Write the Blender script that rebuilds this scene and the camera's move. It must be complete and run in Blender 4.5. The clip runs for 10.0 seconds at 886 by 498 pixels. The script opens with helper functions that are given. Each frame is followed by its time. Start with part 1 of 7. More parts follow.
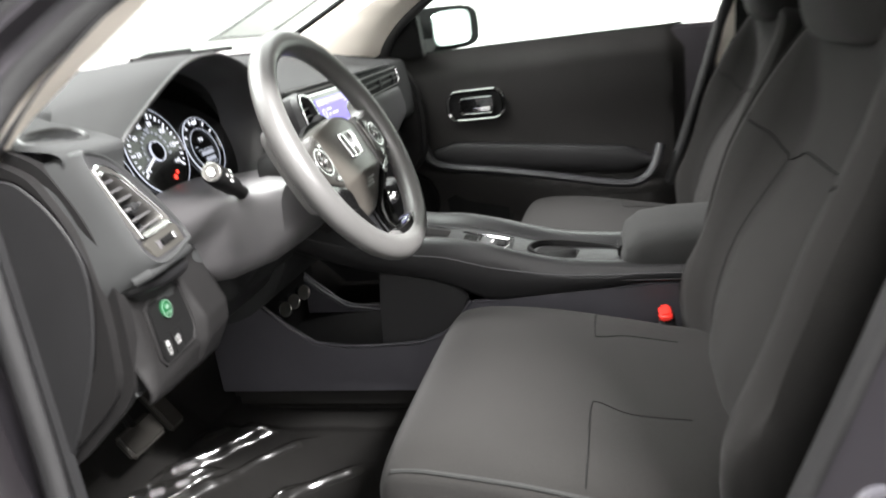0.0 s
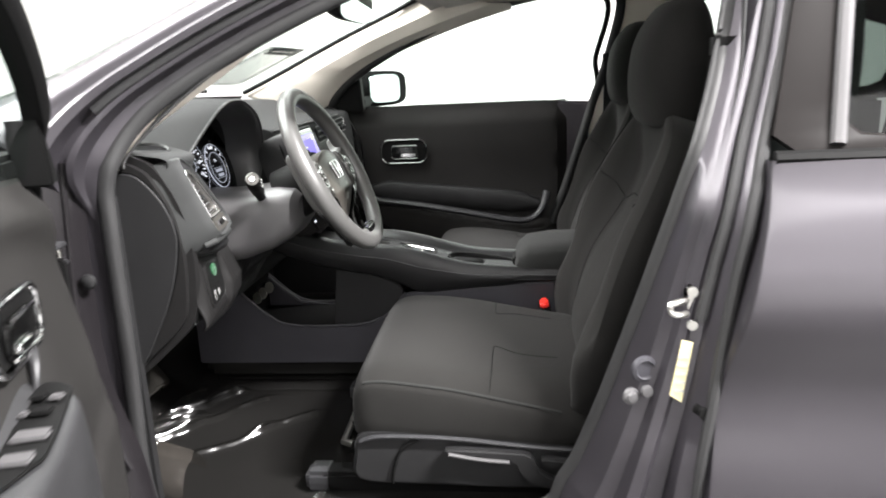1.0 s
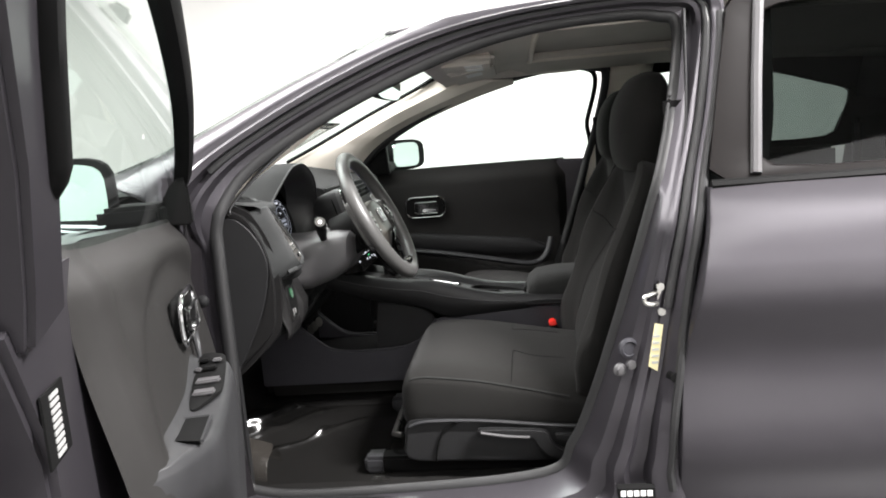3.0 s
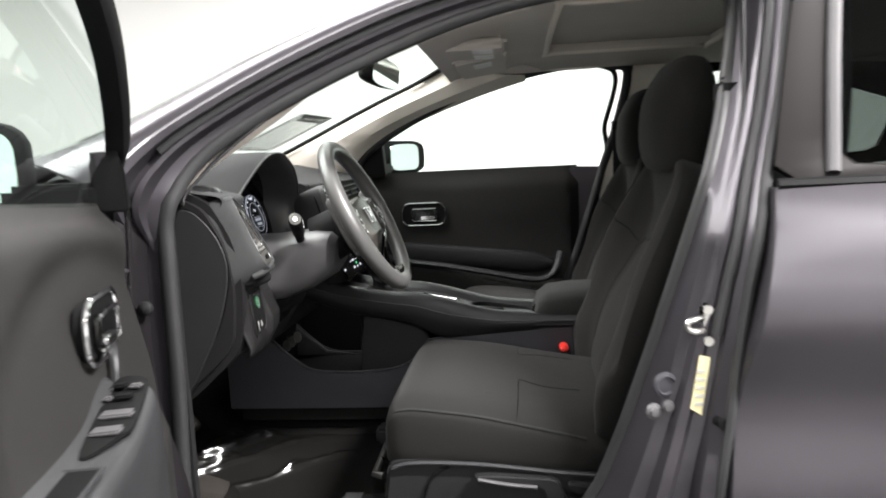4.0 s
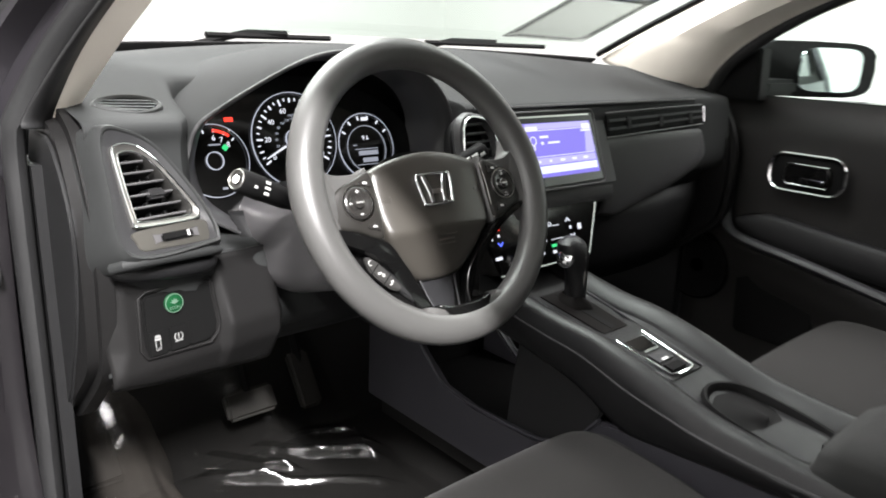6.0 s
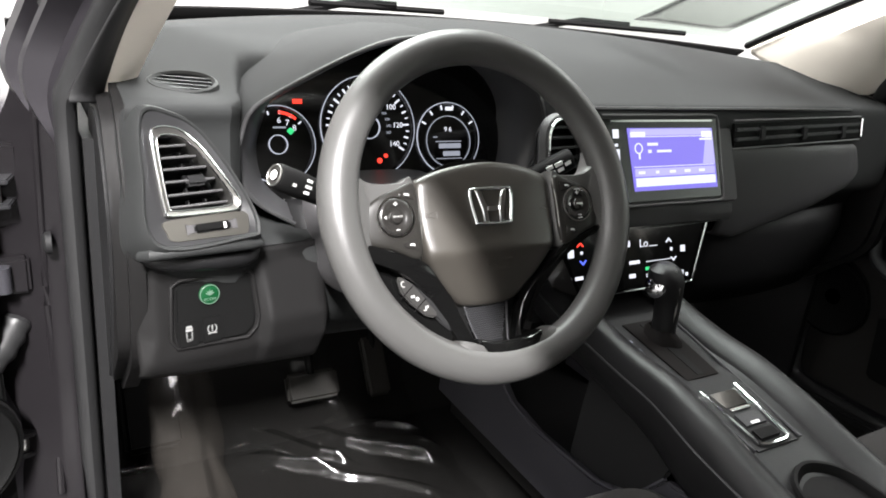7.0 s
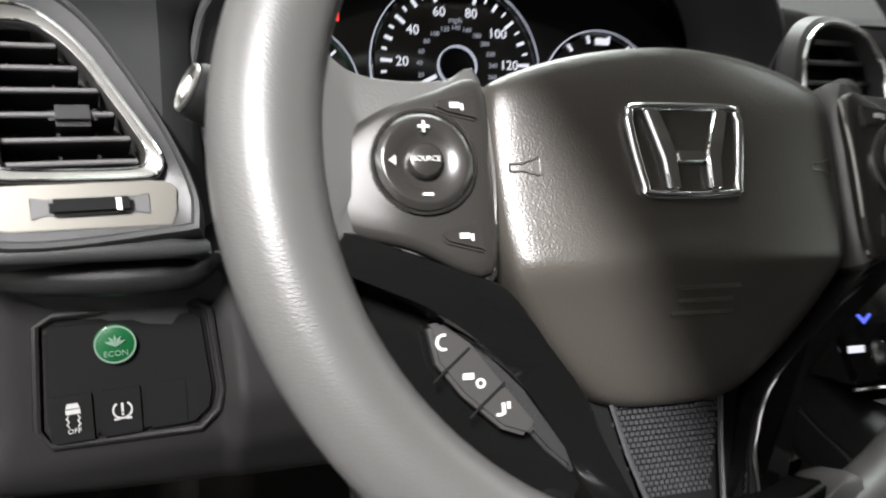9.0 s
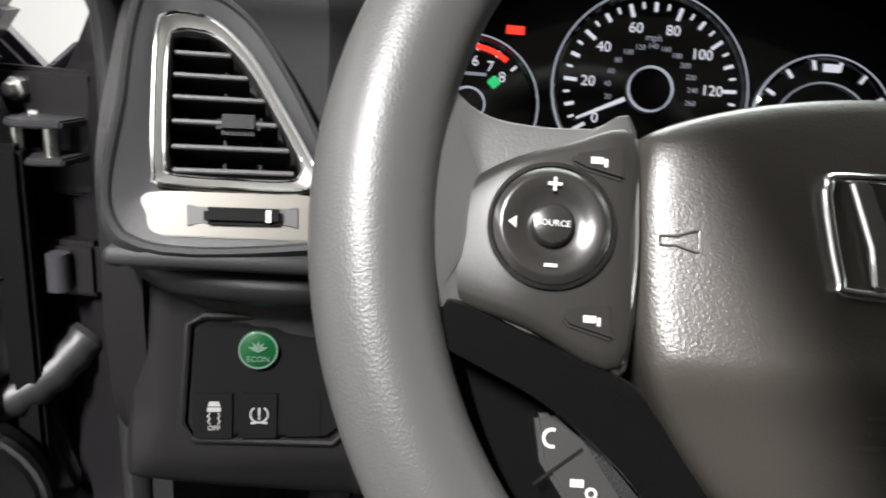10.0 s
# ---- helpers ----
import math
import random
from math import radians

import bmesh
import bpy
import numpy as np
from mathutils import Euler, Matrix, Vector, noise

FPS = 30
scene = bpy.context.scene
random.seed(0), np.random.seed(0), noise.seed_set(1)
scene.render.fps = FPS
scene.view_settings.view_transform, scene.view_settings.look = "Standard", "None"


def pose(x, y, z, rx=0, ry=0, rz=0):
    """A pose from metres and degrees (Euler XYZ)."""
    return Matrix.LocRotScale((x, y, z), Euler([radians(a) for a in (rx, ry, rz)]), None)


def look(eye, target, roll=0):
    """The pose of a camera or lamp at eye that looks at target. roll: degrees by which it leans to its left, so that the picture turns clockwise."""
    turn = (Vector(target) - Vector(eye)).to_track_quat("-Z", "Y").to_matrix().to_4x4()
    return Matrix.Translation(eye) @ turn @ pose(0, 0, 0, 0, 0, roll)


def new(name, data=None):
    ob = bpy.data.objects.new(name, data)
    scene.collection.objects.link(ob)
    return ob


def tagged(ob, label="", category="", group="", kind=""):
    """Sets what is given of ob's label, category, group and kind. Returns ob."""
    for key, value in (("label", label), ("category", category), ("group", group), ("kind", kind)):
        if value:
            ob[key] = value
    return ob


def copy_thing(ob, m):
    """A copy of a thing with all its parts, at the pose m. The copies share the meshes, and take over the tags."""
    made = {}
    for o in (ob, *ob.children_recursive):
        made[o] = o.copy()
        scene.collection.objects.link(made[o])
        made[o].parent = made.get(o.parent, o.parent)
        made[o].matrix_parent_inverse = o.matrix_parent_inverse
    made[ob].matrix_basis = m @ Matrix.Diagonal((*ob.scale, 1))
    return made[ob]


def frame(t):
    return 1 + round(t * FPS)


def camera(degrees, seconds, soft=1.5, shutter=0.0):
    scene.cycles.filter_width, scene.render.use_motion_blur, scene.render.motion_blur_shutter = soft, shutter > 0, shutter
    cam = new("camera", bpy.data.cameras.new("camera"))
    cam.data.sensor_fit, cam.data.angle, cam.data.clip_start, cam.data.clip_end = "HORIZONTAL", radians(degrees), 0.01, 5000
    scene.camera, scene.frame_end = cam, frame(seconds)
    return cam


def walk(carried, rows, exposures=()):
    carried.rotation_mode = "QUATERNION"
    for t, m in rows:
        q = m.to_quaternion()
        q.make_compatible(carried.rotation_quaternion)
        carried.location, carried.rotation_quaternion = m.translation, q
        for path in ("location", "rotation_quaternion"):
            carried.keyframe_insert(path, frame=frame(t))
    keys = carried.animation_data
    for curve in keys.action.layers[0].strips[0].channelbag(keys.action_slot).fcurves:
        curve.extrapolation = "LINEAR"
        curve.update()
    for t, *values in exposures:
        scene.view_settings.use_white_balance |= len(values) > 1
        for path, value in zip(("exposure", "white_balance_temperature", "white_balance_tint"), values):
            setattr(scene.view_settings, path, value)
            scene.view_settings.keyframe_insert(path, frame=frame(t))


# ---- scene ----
cam = camera(62.4, 10.0, 1.8, 0.5)
METRES, EYE, TILT, LEAN, TURN = 2.5, 1.3, -10.0, 0.0, 0.0
PATH = [
    (0, (0.374, -1.283, 1.16), (-0.111, 0.567, 0.573), -7.5),
    (0.5, (0.357, -1.54, 1.206), (0.076, 0.371, 0.69), -7.7),
    (1, (0.368, -1.756, 1.199), (0.17, 0.176, 0.724), -2.6),
    (1.5, (0.404, -2.029, 1.19), (0.168, -0.075, 0.832), -3.9),
    (2, (0.384, -2.152, 1.188), (0.198, -0.18, 0.913), -2.8),
    (3.5, (0.347, -2.051, 1.181), (0.123, -0.086, 0.885), -5.3),
    (4, (0.334, -1.868, 1.13), (0.125, 0.106, 0.885), -2.7),
    (4.5, (0.433, -1.556, 1.116), (-0.109, 0.342, 0.793), -2.6),
    (5, (0.515, -1.307, 1.125), (-0.424, 0.428, 0.799), -2.0),
    (5.2, (0.53, -1.203, 1.125), (-0.513, 0.461, 0.749), -1.3),
    (6.3, (0.627, -0.803, 1.202), (-0.894, 0.35, 0.603), 3.4),
    (6.5, (0.612, -0.771, 1.206), (-0.954, 0.31, 0.589), 3.9),
    (7, (0.582, -0.743, 1.217), (-1.027, 0.232, 0.538), 5.8),
    (7.5, (0.583, -0.734, 1.219), (-1.019, 0.24, 0.523), 5.3),
    (8, (0.518, -0.733, 1.191), (-1.154, 0.207, 0.625), 5.1),
    (8.5, (0.343, -0.638, 1.112), (-1.45, 0.134, 0.676), 2.4),
    (9, (0.26, -0.521, 1.058), (-1.576, 0.041, 0.496), 3.0),
    (9.5, (0.229, -0.493, 1.075), (-1.653, -0.246, 0.443), 3.2),
    (10, (0.225, -0.49, 1.071), (-1.681, -0.462, 0.466), 4.9),
]
EXPOSURES = [(0, 1.22), (0.5, 1.04), (1.0, 0.80), (2.0, 0.25), (3.5, 0.22), (4.5, 0.45), (5.2, 0.55), (6.5, 0.55), (8.0, 0.45), (8.5, 0.40), (9.0, 0.34), (9.5, 0.02), (10.0, -0.04)]
walk(cam, [(t, look(eye, target, roll)) for t, eye, target, roll in PATH], EXPOSURES)

from mathutils.bvhtree import BVHTree

# ---- light ----
world = bpy.data.worlds.new("booth_air")
scene.world = world
world.use_nodes = True
world.node_tree.nodes["Background"].inputs[0].default_value = (1.0, 1.0, 1.0, 1)
world.node_tree.nodes["Background"].inputs[1].default_value = 0.05


def softbox(name, eye, target, w, h, watts, colour=(1.0, 0.975, 0.972)):
    lamp = bpy.data.lights.new(name, "AREA")
    lamp.shape, lamp.size, lamp.size_y, lamp.energy, lamp.color = "RECTANGLE", w, h, watts, colour
    ob = new(name, lamp)
    ob.matrix_world = look(eye, target)
    return ob


softbox("ceiling_softbox", (-2.4, -0.1, 3.35), (-2.2, -0.1, 0), 2.2, 3.8, 430)
softbox("ceiling_softbox", (0.8, 2.9, 3.35), (0.8, 2.6, 0), 4.2, 1.6, 190)
softbox("ceiling_tube_lamp", (2.50, -1.66, 3.38), (2.50, -1.54, 0.0), 1.3, 0.12, 730)
# no known source: fill added for the wheel, console and passenger door
softbox("added_fill_box", (0.9, -3.5, 2.85), (0.2, -0.5, 0.9), 3.2, 0.6, 52)

# ---- materials ----


def mat(name, colour, rough=0.5, metal=0.0, coat=0.0, grain=0.0, grain_size=400.0, vary=0.25, vary_size=9.0,
        kind="noise", sheen=0.0, spec=0.5, rough_vary=0.08):
    m = bpy.data.materials.new(name)
    m.use_nodes = True
    nt = m.node_tree
    b = nt.nodes["Principled BSDF"]
    b.inputs["Roughness"].default_value = rough
    b.inputs["Metallic"].default_value = metal
    b.inputs["Coat Weight"].default_value = coat
    b.inputs["Coat Roughness"].default_value = 0.14
    b.inputs["Sheen Weight"].default_value = sheen
    b.inputs["Specular IOR Level"].default_value = spec
    co = nt.nodes.new("ShaderNodeTexCoord")
    big = nt.nodes.new("ShaderNodeTexNoise")
    big.inputs["Scale"].default_value = vary_size
    big.inputs["Detail"].default_value = 5.0
    nt.links.new(co.outputs["Object"], big.inputs["Vector"])
    mix = nt.nodes.new("ShaderNodeMixRGB")
    mix.inputs[1].default_value = (*[c * (1 - vary) for c in colour], 1)
    mix.inputs[2].default_value = (*[min(1, c * (1 + vary)) for c in colour], 1)
    nt.links.new(big.outputs["Fac"], mix.inputs[0])
    fine = nt.nodes.new("ShaderNodeTexVoronoi" if kind == "leather" else "ShaderNodeTexNoise")
    fine.inputs["Scale"].default_value = grain_size
    nt.links.new(co.outputs["Object"], fine.inputs["Vector"])
    fine_out = fine.outputs["Distance"] if kind == "leather" else fine.outputs["Fac"]
    if kind in ("fabric", "carpet"):
        mix2 = nt.nodes.new("ShaderNodeMixRGB")
        mix2.blend_type = "MULTIPLY"
        mix2.inputs[0].default_value = 0.55
        ramp = nt.nodes.new("ShaderNodeValToRGB")
        ramp.color_ramp.elements[0].position, ramp.color_ramp.elements[1].position = 0.3, 0.65
        ramp.color_ramp.elements[0].color = (0.3, 0.3, 0.3, 1)
        nt.links.new(fine_out, ramp.inputs[0])
        nt.links.new(mix.outputs[0], mix2.inputs[1])
        nt.links.new(ramp.outputs[0], mix2.inputs[2])
        nt.links.new(mix2.outputs[0], b.inputs["Base Color"])
    else:
        nt.links.new(mix.outputs[0], b.inputs["Base Color"])
    rr = nt.nodes.new("ShaderNodeMapRange")
    rr.inputs["To Min"].default_value, rr.inputs["To Max"].default_value = max(0, rough - rough_vary), min(1, rough + rough_vary)
    nt.links.new(big.outputs["Fac"], rr.inputs["Value"])
    nt.links.new(rr.outputs[0], b.inputs["Roughness"])
    if grain:
        bump = nt.nodes.new("ShaderNodeBump")
        bump.inputs["Strength"].default_value = grain
        bump.inputs["Distance"].default_value = 0.0006
        nt.links.new(fine_out, bump.inputs["Height"])
        nt.links.new(bump.outputs[0], b.inputs["Normal"])
    return m


def glow(name, colour, strength):
    m = bpy.data.materials.new(name)
    m.use_nodes = True
    b = m.node_tree.nodes["Principled BSDF"]
    b.inputs["Base Color"].default_value = (0.02, 0.02, 0.02, 1)
    b.inputs["Emission Color"].default_value = (*colour, 1)
    b.inputs["Emission Strength"].default_value = strength
    return m


def pane(name, tint, gloss=0.9, bump_size=0.0, bump=0.0, least=0.05, rough=0.03, haze=0.0):
    m = bpy.data.materials.new(name)
    m.use_nodes = True
    nt = m.node_tree
    nt.nodes.remove(nt.nodes["Principled BSDF"])
    tr, gl = nt.nodes.new("ShaderNodeBsdfTransparent"), nt.nodes.new("ShaderNodeBsdfGlossy")
    tr.inputs[0].default_value = (*tint, 1)
    gl.inputs[0].default_value = (gloss, gloss, gloss, 1)
    gl.inputs["Roughness"].default_value = rough
    fr, pw, sc = nt.nodes.new("ShaderNodeLayerWeight"), nt.nodes.new("ShaderNodeMath"), nt.nodes.new("ShaderNodeMath")
    fr.inputs["Blend"].default_value = 0.5
    pw.operation, sc.operation = "POWER", "MULTIPLY_ADD"
    pw.inputs[1].default_value = 5.0
    sc.inputs[1].default_value, sc.inputs[2].default_value = 0.90, least
    nt.links.new(fr.outputs["Facing"], pw.inputs[0])
    nt.links.new(pw.outputs[0], sc.inputs[0])
    mx = nt.nodes.new("ShaderNodeMixShader")
    nt.links.new(sc.outputs[0], mx.inputs[0])
    nt.links.new(tr.outputs[0], mx.inputs[1])
    nt.links.new(gl.outputs[0], mx.inputs[2])
    nt.links.new(mx.outputs[0], nt.nodes["Material Output"].inputs[0])
    if haze:
        df, hz = nt.nodes.new("ShaderNodeBsdfDiffuse"), nt.nodes.new("ShaderNodeMixShader")
        df.inputs[0].default_value = (0.60, 0.54, 0.48, 1)
        hz.inputs[0].default_value = haze
        nt.links.new(mx.outputs[0], hz.inputs[1])
        nt.links.new(df.outputs[0], hz.inputs[2])
        nt.links.new(hz.outputs[0], nt.nodes["Material Output"].inputs[0])
    if bump:
        tx, bp = nt.nodes.new("ShaderNodeTexNoise"), nt.nodes.new("ShaderNodeBump")
        tx.inputs["Scale"].default_value = bump_size
        bp.inputs["Strength"].default_value = bump
        bp.inputs["Distance"].default_value = 0.01
        nt.links.new(tx.outputs["Fac"], bp.inputs["Height"])
        nt.links.new(bp.outputs[0], gl.inputs["Normal"])
        nt.links.new(bp.outputs[0], fr.inputs["Normal"])
    return m


M_DASH = mat("soft_touch_dash", (0.023, 0.0240, 0.0240), 0.52, grain=0.3, grain_size=1500, kind="leather", spec=0.3)
M_PAD = mat("matt_dash_top", (0.028, 0.0292, 0.0292), 0.8, grain=0.35, grain_size=1500, kind="leather", spec=0.12)
M_PLASTIC = mat("moulded_charcoal_plastic", (0.014, 0.014, 0.0145), 0.5, grain=0.3, grain_size=1800, kind="leather", spec=0.2)
M_GREY = mat("moulded_grey_plastic", (0.026, 0.026, 0.028), 0.42, grain=0.25, grain_size=1800, kind="leather", spec=0.33)
M_LEATHER = mat("black_stitched_leather", (0.0095, 0.0095, 0.010), 0.38, grain=0.3, grain_size=1300, kind="leather", spec=0.27)
M_BUTTON = mat("semi_gloss_grey_button", (0.018, 0.017, 0.016), 0.22, vary=0.05, coat=0.3)
M_DOOR = mat("dark_door_plastic", (0.0192, 0.0184, 0.0178), 0.5, grain=0.3, grain_size=1700, kind="leather", spec=0.18)
M_ARM = mat("satin_grey_armrest", (0.022, 0.022, 0.0232), 0.42, grain=0.2, grain_size=1700, kind="leather", spec=0.45)
M_LINERGREY = mat("satin_binnacle_liner", (0.045, 0.045, 0.047), 0.34, vary=0.1, spec=0.5)
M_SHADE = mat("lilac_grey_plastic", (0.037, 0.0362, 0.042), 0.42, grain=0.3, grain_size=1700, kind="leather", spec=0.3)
M_BLACK = mat("matt_black_plastic", (0.006, 0.006, 0.006), 0.58, grain=0.15, grain_size=1500, spec=0.07)
M_PIANO = mat("piano_black", (0.004, 0.004, 0.004), 0.07, coat=0.6, vary=0.1, rough_vary=0.03)
M_FASCIA = mat("satin_grey_fascia", (0.050, 0.050, 0.051), 0.5, grain=0.25, grain_size=1500, kind="leather", vary=0.08, spec=0.35)
M_CHAMPAGNE = mat("warm_satin_silver", (0.20, 0.192, 0.172), 0.42, metal=0.9, vary=0.06, grain=0.05, grain_size=900)
M_LOWER = mat("satin_black_lower_plastic", (0.0105, 0.0102, 0.0102), 0.45, grain=0.25, grain_size=1700, kind="leather", vary=0.12, spec=0.15)
M_CHROME = mat("chrome", (0.82, 0.82, 0.83), 0.09, metal=1.0, vary=0.04, rough_vary=0.04)
M_SILVER = mat("satin_silver_paint", (0.21, 0.206, 0.195), 0.38, metal=0.9, vary=0.08, grain=0.1, grain_size=2500)
M_STEEL = mat("zinc_steel", (0.62, 0.61, 0.58), 0.3, metal=1.0, vary=0.15, vary_size=60)
M_RIM = mat("grey_wheel_rubber", (0.060, 0.0592, 0.0575), 0.38, grain=0.22, grain_size=1150, kind="noise", vary=0.06, rough_vary=0.03)
M_HUB = mat("grained_airbag_cover", (0.042, 0.0384, 0.0334), 0.30, grain=0.24, grain_size=1200, kind="noise", vary=0.08, rough_vary=0.03)
M_FABRIC = mat("charcoal_seat_cloth", (0.0130, 0.0126, 0.0117), 0.95, grain=0.8, grain_size=900, kind="fabric", sheen=0.04, spec=0.2)
M_BOLSTER = mat("dark_bolster_cloth", (0.020, 0.0208, 0.0200), 0.9, grain=0.7, grain_size=1300, kind="fabric", sheen=0.04, spec=0.2)
M_CARPET = mat("black_carpet", (0.011, 0.0105, 0.010), 1.0, grain=1.0, grain_size=700, kind="carpet", spec=0.1)
M_BEIGE = mat("beige_pillar_cloth", (0.80, 0.745, 0.66), 0.85, grain=0.3, grain_size=1600, vary=0.06)
M_LINER = mat("grey_beige_headliner", (0.62, 0.58, 0.53), 0.95, grain=0.5, grain_size=1400, vary=0.08)
M_PAINT = mat("dark_grey_metallic_paint", (0.053, 0.049, 0.056), 0.40, metal=0.65, coat=0.3, vary=0.04, rough_vary=0.02)
# darker copy of the body paint: the jamb's shade is in the colour
M_SHADEDPAINT = mat("shaded_jamb_paint", (0.010, 0.009, 0.010), 0.34, coat=0.12, spec=0.2, vary=0.15, vary_size=14)
M_RUBBER = mat("black_rubber_seal", (0.018, 0.018, 0.0185), 0.45, grain=0.2, grain_size=500)
M_GLASS = pane("clear_green_glass", (0.87, 0.975, 0.925))
M_DARKGLASS = pane("privacy_glass", (0.10, 0.115, 0.11), 0.35, least=0.02)
M_FILM = pane("clear_plastic_film", (0.86, 0.86, 0.85), 0.42, 9.0, 0.03, 0.06, 0.13)
M_BAG = pane("hazy_folded_film", (0.72, 0.71, 0.69), 0.55, 30.0, 0.06, 0.09, 0.14, 0.03)
M_MIRROR = mat("mirror_silver", (0.76, 0.87, 0.85), 0.02, metal=1.0, vary=0.01, rough_vary=0.01)
M_WALL = mat("white_booth_paint", (0.82, 0.82, 0.80), 0.8, vary=0.03, vary_size=1.2, grain=0.2, grain_size=60)
M_DIMWALL = mat("bounce_tuned_grey", (0.72, 0.72, 0.71), 0.8, vary=0.05, vary_size=1.2, grain=0.2, grain_size=60)
M_FLOOR = mat("grey_epoxy_floor", (0.085, 0.085, 0.084), 0.4, vary=0.12, vary_size=2.0)
M_WHITEGLOW = glow("backlit_white", (0.88, 0.90, 1.0), 0.8)
M_RINGGLOW = glow("backlit_ring", (0.80, 0.84, 1.0), 0.5)
M_DIMGLOW = glow("backlit_dim_white", (0.8, 0.85, 1.0), 0.3)
M_REDGLOW = glow("backlit_red", (1.0, 0.05, 0.03), 1.3)
M_GREENGLOW = glow("backlit_green", (0.05, 0.75, 0.25), 0.8)
M_BLUEGLOW = glow("backlit_blue", (0.1, 0.15, 1.0), 1.2)
M_SCREEN = glow("screen_violet", (0.17, 0.14, 0.58), 1.1)
M_SCREENDUSK = glow("screen_dusk", (0.36, 0.34, 0.66), 1.1)
M_SCREENLIGHT = glow("screen_pale", (0.50, 0.55, 0.95), 1.4)
M_WHITE = mat("printed_white", (0.75, 0.75, 0.74), 0.6, vary=0.03)
M_SHEET = pane("translucent_sheet", (0.88, 0.87, 0.87), 0.2)
M_BAND = pane("translucent_band", (0.72, 0.72, 0.72), 0.2)
M_RED = mat("red_button_plastic", (0.75, 0.03, 0.02), 0.4, vary=0.05)
M_YELLOW = mat("yellow_label", (0.72, 0.66, 0.38), 0.5, vary=0.06)
M_TYRE = mat("tyre_rubber", (0.02, 0.02, 0.02), 0.85, grain=0.4, grain_size=120)
M_PRINT = mat("printed_grey", (0.26, 0.26, 0.255), 0.6, vary=0.05)
M_MARK = mat("printed_pale_mark", (0.42, 0.42, 0.41), 0.5, vary=0.04)
M_KEY = mat("satin_grey_key", (0.030, 0.029, 0.028), 0.35, vary=0.06)
M_PEDAL = mat("worn_pedal_rubber", (0.015, 0.0135, 0.011), 0.6, grain=0.4, grain_size=300, vary=0.3, vary_size=40)
M_SATIN = mat("satin_black_applique", (0.010, 0.009, 0.0088), 0.42, vary=0.1, spec=0.02)
M_PADSHELL = mat("satin_charcoal_shell", (0.017, 0.016, 0.0145), 0.36, grain=0.06, grain_size=1500, vary=0.08, spec=0.22)
M_TRIMGREY = mat("satin_grey_trim", (0.075, 0.073, 0.075), 0.4, vary=0.06)
M_PALEGREEN = glow("backlit_pale_green", (0.42, 0.72, 0.50), 0.42)
M_GREENCAP = mat("green_button_plastic", (0.004, 0.05, 0.016), 0.3, vary=0.1)

# ---- builders ----


def spline(pts, n, closed=False):
    """Catmull-Rom through the points, n samples a span."""
    p = [Vector(q) for q in pts]
    k = len(p)
    out = []
    for i in range(k if closed else k - 1):
        if closed:
            a, b, c, d = p[i - 1], p[i], p[(i + 1) % k], p[(i + 2) % k]
        else:
            a, b, c, d = p[max(0, i - 1)], p[i], p[i + 1], p[min(k - 1, i + 2)]
        for j in range(n):
            t = j / n
            out.append(0.5 * (2 * b + (c - a) * t + (2 * a - 5 * b + 4 * c - d) * t * t + (3 * b - 3 * c + d - a) * t ** 3))
    if not closed:
        out.append(p[-1].copy())
    return out


def loft(rows, ring=False, caps=False, wrap=False):
    """A surface through rows of points; ring: each row is closed; wrap: the last row joins the first."""
    bm = bmesh.new()
    vs = [[bm.verts.new(p) for p in r] for r in rows]
    m = len(rows[0])
    for i in range(len(rows) if wrap else len(rows) - 1):
        a, b = vs[i], vs[(i + 1) % len(rows)]
        for j in range(m if ring else m - 1):
            k = (j + 1) % m
            try:
                bm.faces.new((a[j], a[k], b[k], b[j]))
            except ValueError:
                pass
    if caps and ring and not wrap:
        bm.faces.new(list(reversed(vs[0])))
        bm.faces.new(vs[-1])
    bmesh.ops.recalc_face_normals(bm, faces=bm.faces)
    return bm


def tube(path, r, seg=10, closed=False, flat=1.0, up=(0, 0, 1)):
    """A round or flattened bar along a path; r: one radius or one for each point."""
    path = [Vector(p) for p in path]
    n = len(path)
    rows = []
    for i, p in enumerate(path):
        a = path[i - 1] if closed or i else p
        b = path[(i + 1) % n] if closed or i < n - 1 else p
        t = (b - a).normalized()
        s = t.cross(Vector(up))
        s = s.normalized() if s.length > 1e-4 else t.orthogonal().normalized()
        q = s.cross(t)
        rad = r[i] if isinstance(r, (list, tuple)) else r
        rows.append([p + rad * (math.cos(u) * s + flat * math.sin(u) * q) for u in [2 * math.pi * k / seg for k in range(seg)]])
    return loft(rows, ring=True, caps=not closed, wrap=closed)


def slab(outline, depth, bevel=0.0, seg=2):
    """A plate: an outline of points pushed along the vector depth, its edges rounded."""
    bm = bmesh.new()
    d = Vector(depth)
    a = [bm.verts.new(Vector(p)) for p in outline]
    b = [bm.verts.new(Vector(p) + d) for p in outline]
    n = len(a)
    bm.faces.new(a)
    bm.faces.new(list(reversed(b)))
    for i in range(n):
        bm.faces.new((a[i], b[i], b[(i + 1) % n], a[(i + 1) % n]))
    bmesh.ops.recalc_face_normals(bm, faces=bm.faces)
    if bevel:
        rim = [e for e in bm.edges if len(e.link_faces) == 2 and e.calc_face_angle(0) > 0.6]
        bmesh.ops.bevel(bm, geom=rim, offset=bevel, segments=seg, affect="EDGES", clamp_overlap=True)
    return bm


